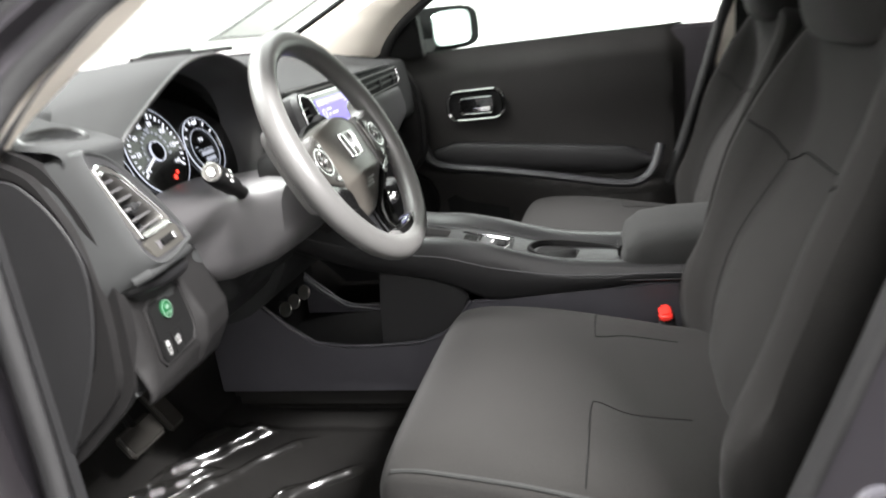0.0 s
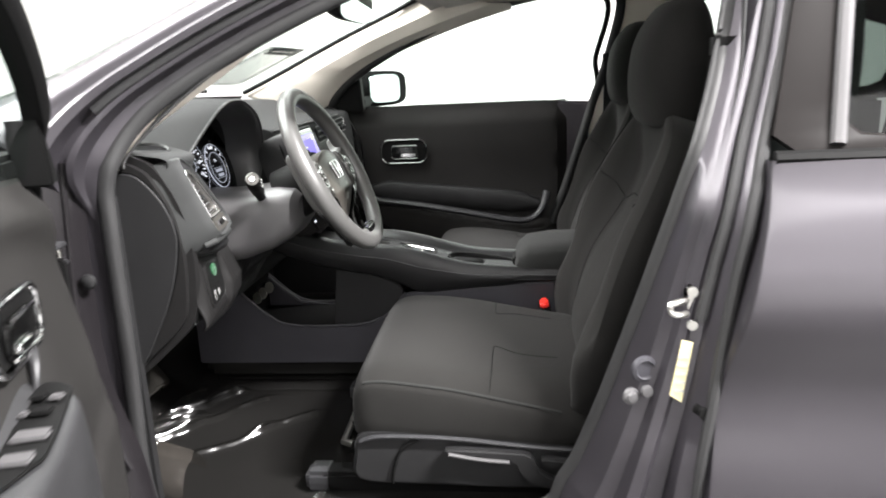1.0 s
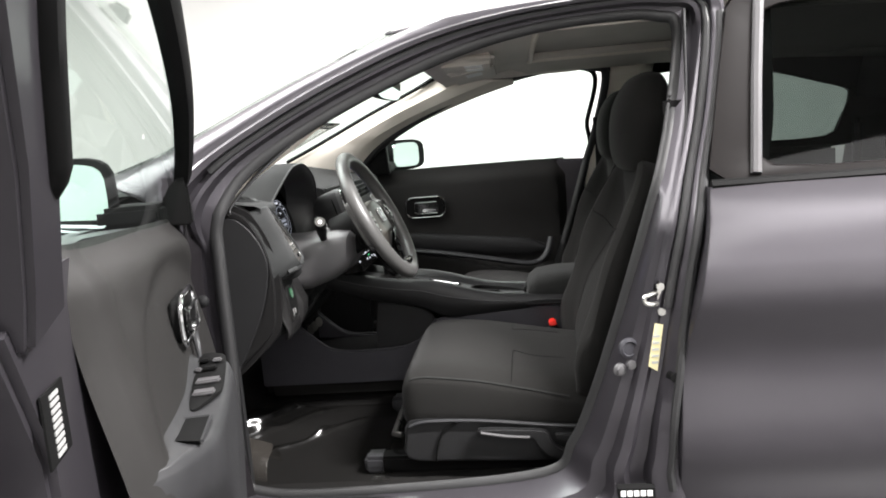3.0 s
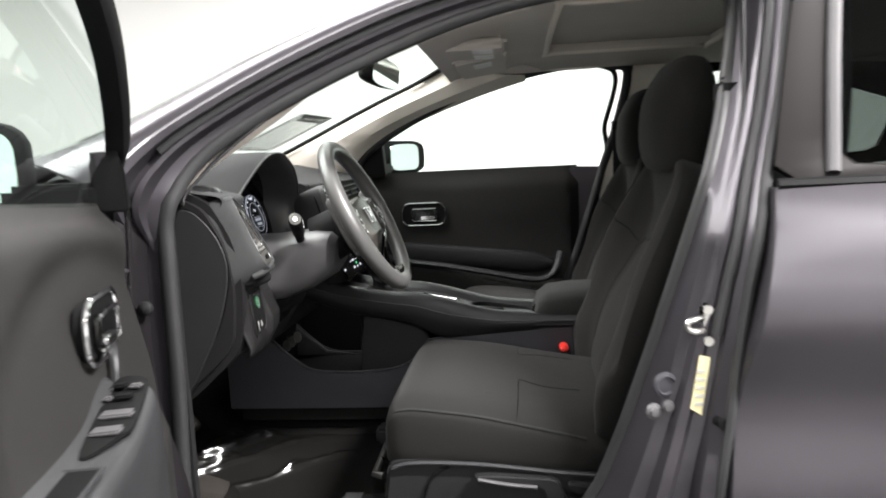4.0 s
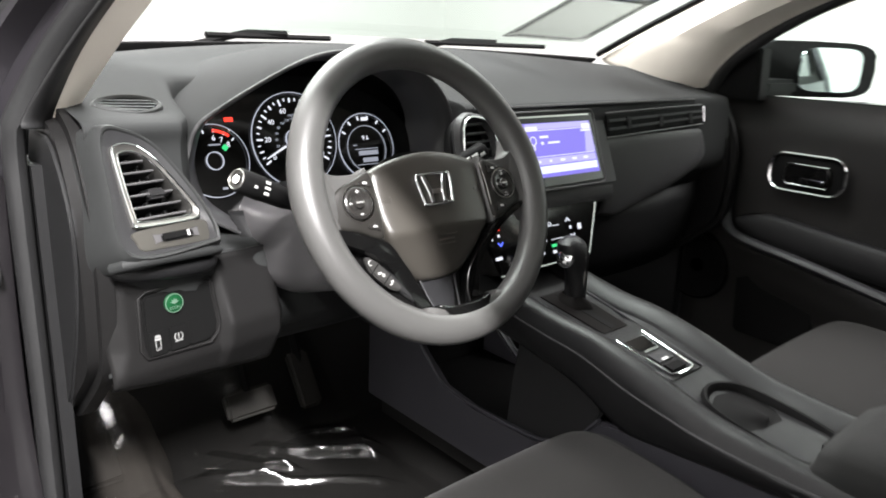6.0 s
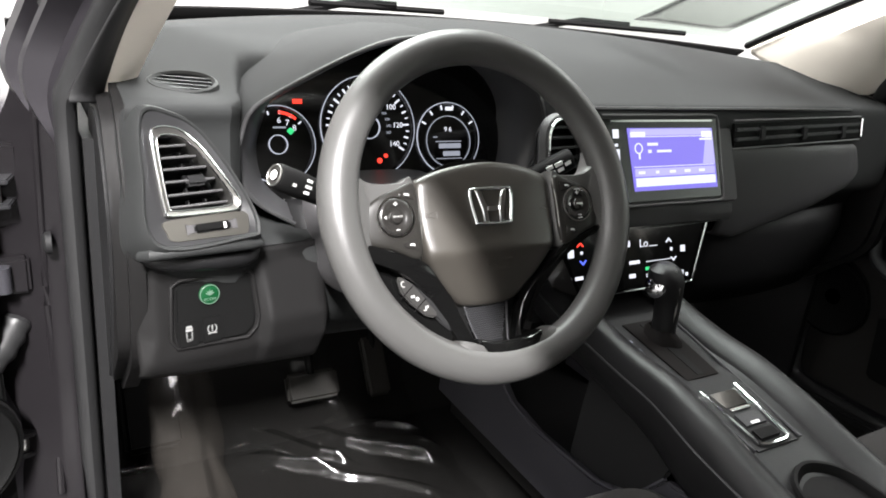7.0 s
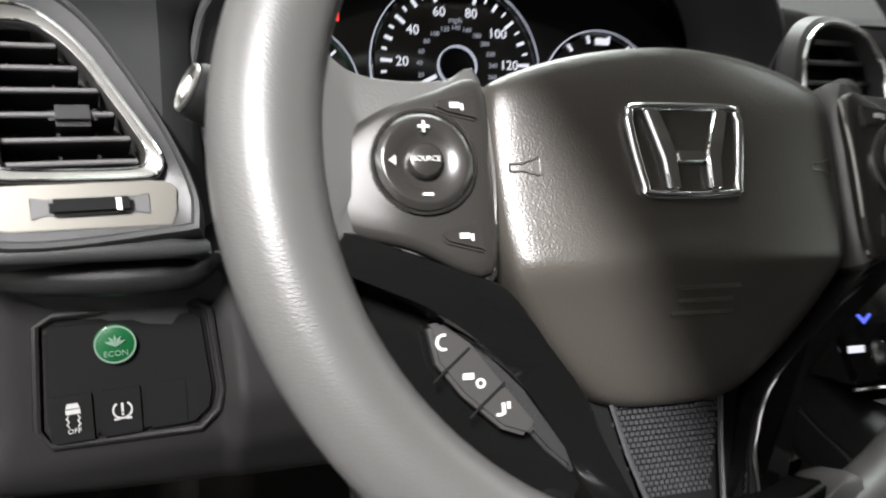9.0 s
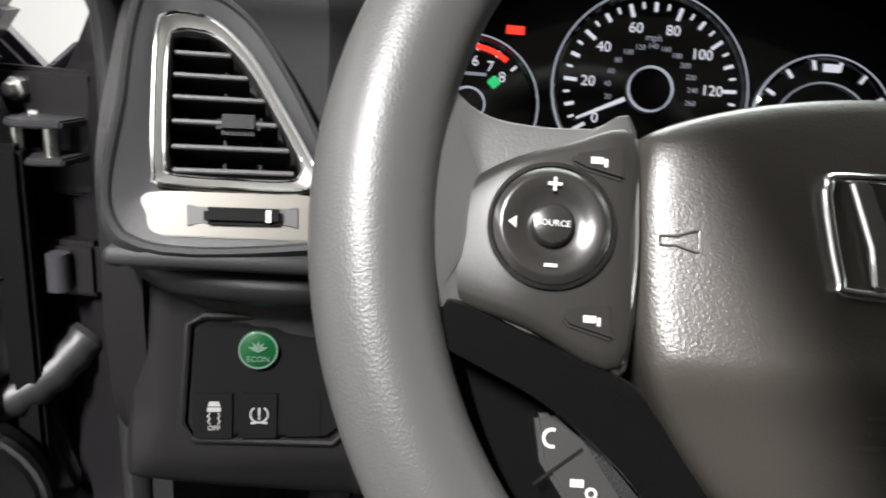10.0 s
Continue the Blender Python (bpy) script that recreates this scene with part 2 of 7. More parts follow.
def block(c, size, bevel=0.004, turn=None, seg=2):
    bm = bmesh.new()
    bmesh.ops.create_cube(bm, size=1.0)
    bmesh.ops.scale(bm, vec=size, verts=bm.verts)
    if bevel:
        bmesh.ops.bevel(bm, geom=list(bm.edges), offset=bevel, segments=seg, affect="EDGES", clamp_overlap=True)
    if turn is not None:
        bmesh.ops.rotate(bm, matrix=turn, verts=bm.verts)
    bmesh.ops.translate(bm, vec=c, verts=bm.verts)
    return bm


def lathe(c, axis, profile, seg=32):
    """A turned shape: profile of (along, radius) about an axis through c."""
    c, axis = Vector(c), Vector(axis).normalized()
    s = axis.orthogonal().normalized()
    q = axis.cross(s)
    rows = [[c + a * axis + max(r, 1e-4) * (math.cos(u) * s + math.sin(u) * q) for u in [2 * math.pi * k / seg for k in range(seg)]] for a, r in profile]
    return loft(rows, ring=True, caps=True)


def joined(*bms):
    out = bmesh.new()
    for bm in bms:
        me = bpy.data.meshes.new("tmp")
        bm.to_mesh(me)
        bm.free()
        out.from_mesh(me)
        bpy.data.meshes.remove(me)
    return out


class Face:
    """A flat frame: origin, two directions along it and its outward normal."""

    def __init__(self, o, u, v):
        self.o, self.u = Vector(o), Vector(u).normalized()
        w = self.u.cross(Vector(v)).normalized()
        self.v, self.n = w.cross(self.u), w

    def at(self, u, v, w=0.0):
        return self.o + u * self.u + v * self.v + w * self.n

    def plate(self, pts, w0, w1, bevel=0.0, seg=2):
        return slab([self.at(a, b, w0) for a, b in pts], (w1 - w0) * self.n, bevel, seg)

    def rect(self, u, v, du, dv, w0, w1, bevel=0.0):
        return self.plate([(u - du / 2, v - dv / 2), (u + du / 2, v - dv / 2), (u + du / 2, v + dv / 2), (u - du / 2, v + dv / 2)], w0, w1, bevel)

    def ring(self, u, v, r0, r1, w0, w1, seg=48, a0=0.0, a1=360.0):
        full = a1 - a0 >= 360
        rows = []
        for k in range(seg + (0 if full else 1)):
            a = radians(a0 + (a1 - a0) * k / seg)
            c, s = math.cos(a), math.sin(a)
            rows.append([self.at(u + r * c, v + r * s, w) for r, w in ((r0, w0), (r0, w1), (r1, w1), (r1, w0))])
        return loft(rows, ring=True, wrap=full, caps=not full)

    def text(self, body, u, v, size, w, deep=0.0002, turn=0.0):
        cu = bpy.data.curves.new("text", "FONT")
        cu.body, cu.size, cu.align_x, cu.align_y, cu.extrude = body, size, "CENTER", "CENTER", deep
        cu.resolution_u = 3
        tmp = bpy.data.objects.new("text", cu)
        scene.collection.objects.link(tmp)
        me = bpy.data.meshes.new_from_object(tmp)
        bm = bmesh.new()
        bm.from_mesh(me)
        bpy.data.objects.remove(tmp)
        bpy.data.curves.remove(cu)
        bpy.data.meshes.remove(me)
        c, s = math.cos(turn), math.sin(turn)
        for q in bm.verts:
            x, y, z = q.co
            q.co = self.at(u + c * x - s * y, v + s * x + c * y, w + z)
        return bm


def base_of(ob):
    at = Vector((0, 0, 0))
    while ob is not None:
        at += ob.location
        ob = ob.parent
    return at


def root(name, at, label, category, group="", kind=""):
    ob = new(name)
    ob.empty_display_size = 0.05
    ob.location = at
    return tagged(ob, label, category, group, kind)


def link_mesh(name, bm, material, angle=38):
    me = bpy.data.meshes.new(name)
    bm.to_mesh(me)
    bm.free()
    me.polygons.foreach_set("use_smooth", [True] * len(me.polygons))
    me.set_sharp_from_angle(angle=radians(angle))
    me.materials.append(material)
    return new(name, me)


def part(name, bm, material, parent, label="", thick=0.0, angle=38):
    """Links a bmesh, given in world places, as one mesh under a thing or a part."""
    bmesh.ops.translate(bm, vec=-base_of(parent), verts=bm.verts)
    ob = link_mesh(name, bm, material, angle)
    ob.parent = parent
    if thick:
        s = ob.modifiers.new("thick", "SOLIDIFY")
        s.thickness, s.offset = thick, -1
    return tagged(ob, label) if label else ob


def thing(name, bm, material, label, category, group="", kind="", thick=0.0):
    ob = link_mesh(name, bm, material)
    if thick:
        s = ob.modifiers.new("thick", "SOLIDIFY")
        s.thickness, s.offset = thick, -1
    return tagged(ob, label, category, group, kind)


def smooth01(a, b, t):
    t = min(1, max(0, (t - a) / (b - a)))
    return t * t * (3 - 2 * t)


def lerp(a, b, t):
    return a + (b - a) * t


# ---- the booth ----
FLOOR = 0.05


def booth():
    x0, x1, y0, y1, h = -6.0, 6.5, -5.2, 5.0, 3.5
    thing("floor", slab([(x0, y0, FLOOR), (x1, y0, FLOOR), (x1, y1, FLOOR), (x0, y1, FLOOR)], (0, 0, -0.1)), M_FLOOR, "dark grey sealed floor of the photo booth", "floor", kind="structure")
    t = 0.12
    for name, c, s in (("wall_north", ((x0 + x1) / 2, y1 + t / 2, h / 2), (x1 - x0, t, h)), ("wall_south", ((x0 + x1) / 2, y0 - t / 2, h / 2), (x1 - x0, t, h)),
                       ("wall_west", (x0 - t / 2, (y0 + y1) / 2, h / 2), (t, y1 - y0, h)), ("wall_east", (x1 + t / 2, (y0 + y1) / 2, h / 2), (t, y1 - y0, h))):
        # south and east walls are unseen; their grey tunes the light bounced back
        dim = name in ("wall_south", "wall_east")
        thing(name, block(c, s, 0.0), M_DIMWALL if dim else M_WALL, "unseen booth wall, its grey set to tune bounced light" if dim else "plain white painted booth wall", "wall", kind="structure")
    thing("ceiling", block(((x0 + x1) / 2, (y0 + y1) / 2, h + 0.05), (x1 - x0 + 0.2, y1 - y0 + 0.2, 0.1), 0.0), M_WALL, "plain white booth ceiling", "ceiling", kind="structure")


booth()

# ---- the car body ----


def side(z):
    """How far the car's side stands from its middle at a height."""
    if z < 1.0:
        return 0.80 + 0.03 * min(1, max(0, (0.95 - z) / 0.3))
    return 0.80 - 0.40 * (z - 1.0)


OPEN = [(-0.262, 0.53), (-0.258, 0.775), (-0.256, 0.973), (-0.248, 1.065), (-0.198, 1.148), (-0.100, 1.216), (0.052, 1.292), (0.234, 1.362),
        (0.393, 1.398), (0.561, 1.410), (0.655, 1.402), (0.696, 1.368), (0.662, 1.192), (0.618, 1.049), (0.572, 0.906), (0.530, 0.781),
        (0.484, 0.655), (0.442, 0.567), (0.370, 0.497), (0.0, 0.470), (-0.215, 0.475)]
EDGE = [(-0.33, 0.46), (-0.315, 0.775), (-0.31, 0.973), (-0.335, 1.095), (-0.280, 1.172), (-0.155, 1.250), (0.003, 1.328), (0.166, 1.390),
        (0.339, 1.426), (0.54, 1.442), (0.68, 1.441), (0.768, 1.424), (0.745, 1.25), (0.70, 1.08), (0.66, 0.88), (0.64, 0.74),
        (0.628, 0.65), (0.62, 0.55), (0.58, 0.41), (0.0, 0.385), (-0.27, 0.39)]
GLASS_EDGE = [(-0.50, 0.625, 1.15), (-0.36, 0.578, 1.205), (-0.15, 0.56, 1.30), (0.02, 0.545, 1.37), (0.12, 0.525, 1.418)]
TRIM_EDGE = [(-0.30, 0.672, 1.09), (-0.164, 0.632, 1.206), (0.0, 0.602, 1.285), (0.204, 0.572, 1.35), (0.36, 0.558, 1.388)]

NEAR_TRIM = [(-0.243, -0.668, 1.070), (-0.236, -0.664, 1.092), (-0.173, -0.650, 1.156), (-0.09, -0.630, 1.218), (0.0, -0.610, 1.272), (0.2, -0.575, 1.350), (0.36, -0.556, 1.388)]
NEAR_INNER = [(-0.285, -0.634, 1.085), (-0.263, -0.631, 1.101), (-0.178, -0.621, 1.152), (-0.092, -0.610, 1.204), (0.0, -0.595, 1.262), (0.2, -0.555, 1.345), (0.36, -0.54, 1.385)]


def seal_y(z):
    """How far the door seal stands from the middle."""
    return min(0.702, side(z) - 0.068)


def mirrored(pts, s):
    return [Vector((p[0], s * p[1], p[2])) for p in pts]


def side_frame(s):
    o = spline([(x, z, 0) for x, z in OPEN], 6, True)
    e = spline([(x, z, 0) for x, z in EDGE], 6, True)
    rows = []
    for f, inset in ((0.0, 0.075), (0.0, 0.058), (0.16, 0.055), (0.30, 0.05), (0.36, 0.022), (0.46, 0.018), (0.52, 0.034), (0.66, 0.034), (0.72, 0.006), (0.9, 0.0), (1.0, 0.006), (1.0, 0.05)):
        row = []
        for a, b in zip(o, e):
            x, z = lerp(a.x, b.x, f), lerp(a.y, b.y, f)
            post = smooth01(-0.16, -0.205, a.x) * (1 - smooth01(0.99, 1.12, z)) * smooth01(0.50, 0.58, z)
            flat = 0.6 * smooth01(0.40, 0.56, a.x) * (1 - smooth01(1.36, 1.41, z)) if 0 < f < 0.9 else 0
            y = min(side(z) - inset, seal_y(z) - (inset - 0.068)) if f == 0.0 else side(z) - lerp(inset, 0.058 - 0.056 * f, flat)
            y = min(y, lerp(y, 0.704, post))
            row.append((x, s * y, z))
        rows.append(row)
    return loft(rows, ring=True)


def wind_rows(out=0.0, shrink=0.0):
    """Rows of the windscreen from base to header."""
    rows = []
    edge = spline(GLASS_EDGE, 4)
    for k, p in enumerate(edge):
        t = k / (len(edge) - 1)
        w = p.y - shrink
        bow = lerp(0.17, 0.05, t)
        row = []
        for j in range(17):
            a = -1 + j / 8
            row.append((p.x - bow * (1 - a * a) - 0.5 * out, a * (w + (0.055 * (1 - t) if a < 0 else 0.0)), p.z + lerp(0.012, 0.02, t) * (1 - a * a) + out))
        rows.append(row)
    return rows


def roof_z(x):
    return 1.442 - 0.10 * max(0, (0.35 - x)) ** 1.3 * 1.1 - 0.055 * max(0, x - 0.6) ** 1.5


def wheel_and_tyre(car, x, y, s):
    t = part("tyre", lathe((x, y, 0.37), (0, s, 0), [(-0.1, 0.22), (-0.105, 0.29), (-0.085, 0.318), (0.085, 0.318), (0.105, 0.29), (0.1, 0.22)], 40), M_TYRE, car, "black road tyre")
    part("rim", lathe((x, y + s * 0.07, 0.37), (0, s, 0), [(-0.1, 0.225), (0.0, 0.222), (0.03, 0.21), (0.01, 0.19), (0.0, 0.06), (0.02, 0.05), (0.025, 0.0)], 40), M_SILVER, t, "silver alloy rim")


def build_car():
    car = root("car_body", (0.4, 0, FLOOR), "dark grey metallic crossover body with its driver's doorway open", "car")
    for s in (-1, 1):
        part("side_frame", side_frame(s), M_PAINT, car, "dark grey painted door frame and pillars")
        p = [(x, s * seal_y(z), z) for x, z, _ in spline([(x, z, 0) for x, z in OPEN], 8, True)]
        part("door_seal", tube(p, 0.0145, 10, closed=True, flat=0.8, up=(0, 1, 0)), M_RUBBER, car, "black rubber door seal")
        p = [(lerp(a.x, b.x, 0.6), s * (side(lerp(a.y, b.y, 0.6)) - 0.024), lerp(a.y, b.y, 0.6)) for a, b in
             zip(spline([(x, z, 0) for x, z in OPEN], 4, True)[16:58], spline([(x, z, 0) for x, z in EDGE], 4, True)[16:58])]
        part("drip_seal", tube(p, 0.008, 8, up=(0, 1, 0)), M_RUBBER, car, "black rubber strip above the door")
        if s < 0:
            q = [Vector((lerp(a.x, b.x, 0.9), -(side(lerp(a.y, b.y, 0.9)) - 0.006), lerp(a.y, b.y, 0.9))) for a, b in
                 zip(spline([(x, z, 0) for x, z in OPEN], 4, True)[45:70], spline([(x, z, 0) for x, z in EDGE], 4, True)[45:70])]
            part("post_seal", tube(q, 0.009, 8, up=(0, 1, 0)), M_RUBBER, car, "black rubber strip along the door post")
        # windscreen pillar, outside and inside
        a = spline([(x, z, 0) for x, z in EDGE[3:10]], 6)
        g = spline(GLASS_EDGE, 4)
        rows = []
        for k, q in enumerate(a):
            t = k / (len(a) - 1)
            gp = g[min(len(g) - 1, round(t * (len(g) - 1)))]
            if t > 0.75:
                gp = Vector((lerp(0.12, 0.56, (t - 0.75) / 0.25), 0.5, 1.428 + 0.02 * (t - 0.75) * 4))
            e0 = Vector((q.x, s * (side(q.y) - 0.006), q.y))
            out = 0.055 if s < 0 else 0.0
            e1 = Vector((gp.x, s * (gp.y + 0.005 + out * (1 - t)), gp.z + 0.008))
            rows.append([e0, e0.lerp(e1, 0.3) + Vector((-0.006, s * 0.004, 0.009)), e0.lerp(e1, 0.65) + Vector((-0.006, 0, 0.008)), e1])
        part("pillar_skin", loft(rows), M_PAINT, car, "dark grey painted windscreen pillar", thick=0.004)
        if s > 0:
            w = mirrored(spline(TRIM_EDGE, 5), s)
            f = mirrored(spline(GLASS_EDGE, 5), s)
            rows = []
            for q, r in zip(w, f):
                d = Vector((0.02, -s * 0.03, -0.012))
                k = 1 - 0.55 * (q.z - 1.09) / 0.30
                rows.append([q + Vector((0.010, s * 0.046 * k, -0.040 * k)), q + Vector((0.010, s * 0.026 * k, -0.018 * k)), q + 0.3 * d, q.lerp(r, 0.3) + d, q.lerp(r, 0.7) + d * 0.9, r + Vector((0.01, 0, -0.012)), r + Vector((-0.01, s * 0.01, 0.0))])
        else:
            w = spline(NEAR_TRIM, 5)
            f = spline(NEAR_INNER, 5)
            rows = []
            for q, r in zip(w, f):
                rows.append([q + Vector((-0.01, -0.02, 0.0)), q, q.lerp(r, 0.25) + Vector((0.006, 0.004, 0.0)), q.lerp(r, 0.75) + Vector((0.006, 0.006, 0.0)), r, r + Vector((-0.035, -0.008, 0.012)), r + Vector((-0.08, -0.025, 0.035))])
            lip = []
            for q in w:
                z = q.z
                lip.append([Vector((q.x + 0.022, -seal_y(z) + 0.002, z + 0.004)), Vector((q.x + 0.012, -0.5 * (seal_y(z) - q.y), z + 0.002)), q + Vector((0.002, -0.001, 0.0))])
            part("seal_lip", loft(lip), M_RUBBER, car, "black rubber lip beside the pillar trim", thick=0.003)
        part("pillar_trim", loft(rows), M_BEIGE, car, "light beige windscreen pillar trim", thick=0.003)
        # door post trim
        post = [(0.705, 0.60, 1.40), (0.69, 0.655, 1.20), (0.665, 0.70, 1.08), (0.655, 0.735, 0.9), (0.66, 0.745, 0.6)]
        rows = []
        for x, y, z in spline(post, 4):
            x += 0.05 if s < 0 else 0.015 + 0.16 * max(0, z - 1.08)
            rows.append([(x - 0.055, s * (y + 0.03), z), (x - 0.05, s * (y - 0.005), z), (x + 0.05, s * (y - 0.012), z), (x + 0.10, s * (y + 0.03), z)])
        part("post_trim", loft(rows), M_PLASTIC if s < 0 else M_BEIGE, car, "door post trim", thick=0.004)
        # front wing
        rows = []
        for x in (-0.34, -0.5, -0.75, -1.0, -1.25, -1.42):
            d = 0.05 * max(0, (-x - 0.8) / 0.6) ** 2
            top = 1.030 - 0.16 * max(0, -x - 0.45) ** 1.4
            arch = 0.35 if abs(x + 1.05) > 0.36 else 0.37 + math.sqrt(0.36 ** 2 - (x + 1.05) ** 2)
            prof = [(0.80 - d, min(arch, top - 0.2)), (0.845 - d, max(arch + 0.05, 0.66) if arch < 0.66 else min(arch + 0.05, top - 0.15)), (0.84 - d, 0.6 * top + 0.3), (0.815 - d, top - 0.04), (0.77 - d, top), (0.70 - d, top + 0.012)]
            rows.append([Vector((x, s * y, z)) for y, z in prof])
        part("front_wing", loft(rows), M_PAINT, car, "dark grey painted front wing", thick=0.004)
        # sill and underside
        part("sill", block((0.28, s * 0.785, 0.365), (1.30, 0.09, 0.10), 0.02), M_PAINT, car, "dark painted sill")
        part("tread_strip", block((0.08, s * 0.742, 0.462), (0.64, 0.05, 0.010), 0.004), M_BLACK, car, "black plastic tread strip")
        for x in (-1.05, 1.56):
            wheel_and_tyre(car, x, s * 0.76, s)
    rows = []
    for k in range(9):
        x = -0.74 - 0.8 * k / 8
        zc = 1.115 - 0.20 * (k / 8) ** 1.6
        rows.append([(x - 0.05 * (1 - (j / 6 - 1) ** 2), (j / 6 - 1) * 0.70, zc - 0.045 * (j / 6 - 1) ** 2) for j in range(13)])
    part("bonnet", loft(rows), M_PAINT, car, "dark grey painted bonnet", thick=0.004)
    part("front_end", block((-1.52, 0, 0.62), (0.12, 1.44, 0.56), 0.05, seg=4), M_PAINT, car, "dark painted front end")
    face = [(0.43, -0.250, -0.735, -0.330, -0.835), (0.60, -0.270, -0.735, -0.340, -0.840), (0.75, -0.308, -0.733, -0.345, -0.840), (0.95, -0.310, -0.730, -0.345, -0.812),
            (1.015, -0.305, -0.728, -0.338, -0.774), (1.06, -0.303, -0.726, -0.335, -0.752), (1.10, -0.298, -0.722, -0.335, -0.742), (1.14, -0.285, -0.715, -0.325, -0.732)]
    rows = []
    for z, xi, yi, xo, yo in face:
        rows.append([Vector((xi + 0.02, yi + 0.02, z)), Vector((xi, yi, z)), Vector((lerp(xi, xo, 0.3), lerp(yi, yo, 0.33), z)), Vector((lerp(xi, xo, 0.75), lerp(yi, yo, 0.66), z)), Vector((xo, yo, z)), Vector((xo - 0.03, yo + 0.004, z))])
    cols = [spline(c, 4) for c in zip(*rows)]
    # shade on the post face comes from the darkened paint
    part("hinge_post", loft([list(r) for r in zip(*cols)]), M_SHADEDPAINT, car, "hinge post face, its paint darkened for shade", thick=0.004)
    # roof, header and headliner with the sunroof opening
    rows = []
    for k in range(15):
        x = 0.10 + 2.2 * k / 14
        z = roof_z(x)
        w = side(z) - 0.012 if x > 0.3 else lerp(0.53, side(z) - 0.012, max(0, (x - 0.1) / 0.2))
        rows.append([(x - 0.04 * (1 - (j / 8 - 1) ** 2), (j / 8 - 1) * w, z + 0.05 * (1 - (j / 8 - 1) ** 2) - 0.002) for j in range(17)])
    part("roof", loft(rows), M_PAINT, car, "dark grey painted roof", thick=0.005)
    bm_rows = []
    for f, dz in ((0.0, 0.035), (0.0, 0.0), (0.15, -0.004), (0.6, -0.006), (1.0, -0.03)):
        row = []
        corners_in = [(0.42, -0.36), (0.42, 0.36), (0.90, 0.36), (0.90, -0.36)]
        corners_out = [(0.13, -0.53), (0.13, 0.53), (2.0, 0.58), (2.0, -0.58)]
        for i in range(4):
            for j in range(10):
                a, b = Vector(corners_in[i]).lerp(Vector(corners_in[(i + 1) % 4]), j / 10), Vector(corners_out[i]).lerp(Vector(corners_out[(i + 1) % 4]), j / 10)
                q = a.lerp(b, f)
                row.append((q.x, q.y, 1.428 + dz - 0.10 * max(0, 0.35 - q.x) - 0.05 * max(0, q.x - 0.9)))
        bm_rows.append(row)
    part("headliner", loft(bm_rows, ring=True), M_LINER, car, "grey-beige cloth headliner with a sunroof opening", thick=0.004)
    part("sunroof_shade", block((0.66, 0, 1.452), (0.56, 0.78, 0.012), 0.004), M_LINER, car, "closed cloth sunroof shade")
    part("sunroof_lip", tube(spline([(0.43, -0.35, 1.424), (0.43, 0.35, 1.424), (0.46, 0.365, 1.424), (0.86, 0.365, 1.424), (0.89, 0.35, 1.422), (0.89, -0.35, 1.422), (0.86, -0.365, 1.424), (0.46, -0.365, 1.424)], 3, True), 0.008, 8, closed=True), M_BEIGE, car, "pale edge of the sunroof opening")
    for s in (-1, 1):
        rows = []
        for q in spline([(0.16, 0.515, 1.405), (0.36, 0.545, 1.40), (0.60, 0.56, 1.41), (1.1, 0.57, 1.40), (1.9, 0.57, 1.34)], 5):
            rows.append([(q.x, s * (q.y - 0.06), q.z + 0.010), (q.x, s * (q.y - 0.01), q.z - 0.012), (q.x, s * (q.y - 0.004), q.z - 0.010), (q.x, s * (q.y + 0.002), q.z + 0.008)])
        part("roof_rail_trim", loft(rows), M_LINER, car, "beige cloth roof edge trim", thick=0.004)
    ws = part("windscreen", loft(wind_rows(0.012)), M_GLASS, car, "clear laminated windscreen")
    ws.visible_shadow = False
    for s in (1,):
        part("screen_band", tube([(p.x - 0.006, s * (p.y - 0.006 + (0.05 if s < 0 else 0)), p.z + 0.004) for p in spline(GLASS_EDGE, 5)], 0.007, 6), M_BLACK, car, "black ceramic band at the windscreen's edge")
    part("cowl", loft([[(p[0] + dx, p[1], p[2] + dz) for p in wind_rows(0.012)[0]] for dx, dz in ((-0.01, -0.016), (-0.05, -0.045), (-0.13, -0.06))]), M_BLACK, car, "black plastic cowl below the windscreen", thick=0.005)
    # floor, firewall and rear
    part("floor_carpet", block((0.55, 0, 0.427), (2.5, 1.40, 0.05), 0.01), M_CARPET, car, "black carpeted floor")
    part("toe_board", slab([(-0.45, -0.73, 0.45), (-0.45, 0.73, 0.45), (-0.80, 0.73, 0.80), (-0.80, -0.73, 0.80)], (-0.03, 0, -0.03)), M_CARPET, car, "black carpeted toe board")
    part("firewall", block((-0.82, 0, 0.85), (0.03, 1.5, 0.5), 0.0), M_BLACK, car)
    for s in (-1, 1):
        part("kick_panel", slab([(-0.80, s * 0.673, 0.45), (-0.25, s * 0.673, 0.45), (-0.25, s * 0.673, 1.03), (-0.80, s * 0.673, 1.03)], (0, s * 0.015, 0)), M_PLASTIC, car, "charcoal plastic kick panel")
        part("sill_trim", slab([(-0.25, s * 0.685, 0.40), (0.70, s * 0.685, 0.40), (0.70, s * 0.680, 0.470), (-0.25, s * 0.680, 0.470)], (0, s * 0.05, 0), 0.006), M_PLASTIC, car, "charcoal plastic sill trim")
    rows = []
    for x, k in ((1.60, 1.0), (1.8, 1.0), (2.1, 0.97), (2.3, 0.92), (2.42, 0.82)):
        z1 = roof_z(x) - (0.05 if x > 2 else 0) - (0.25 if x > 2.4 else 0)
        ring = []
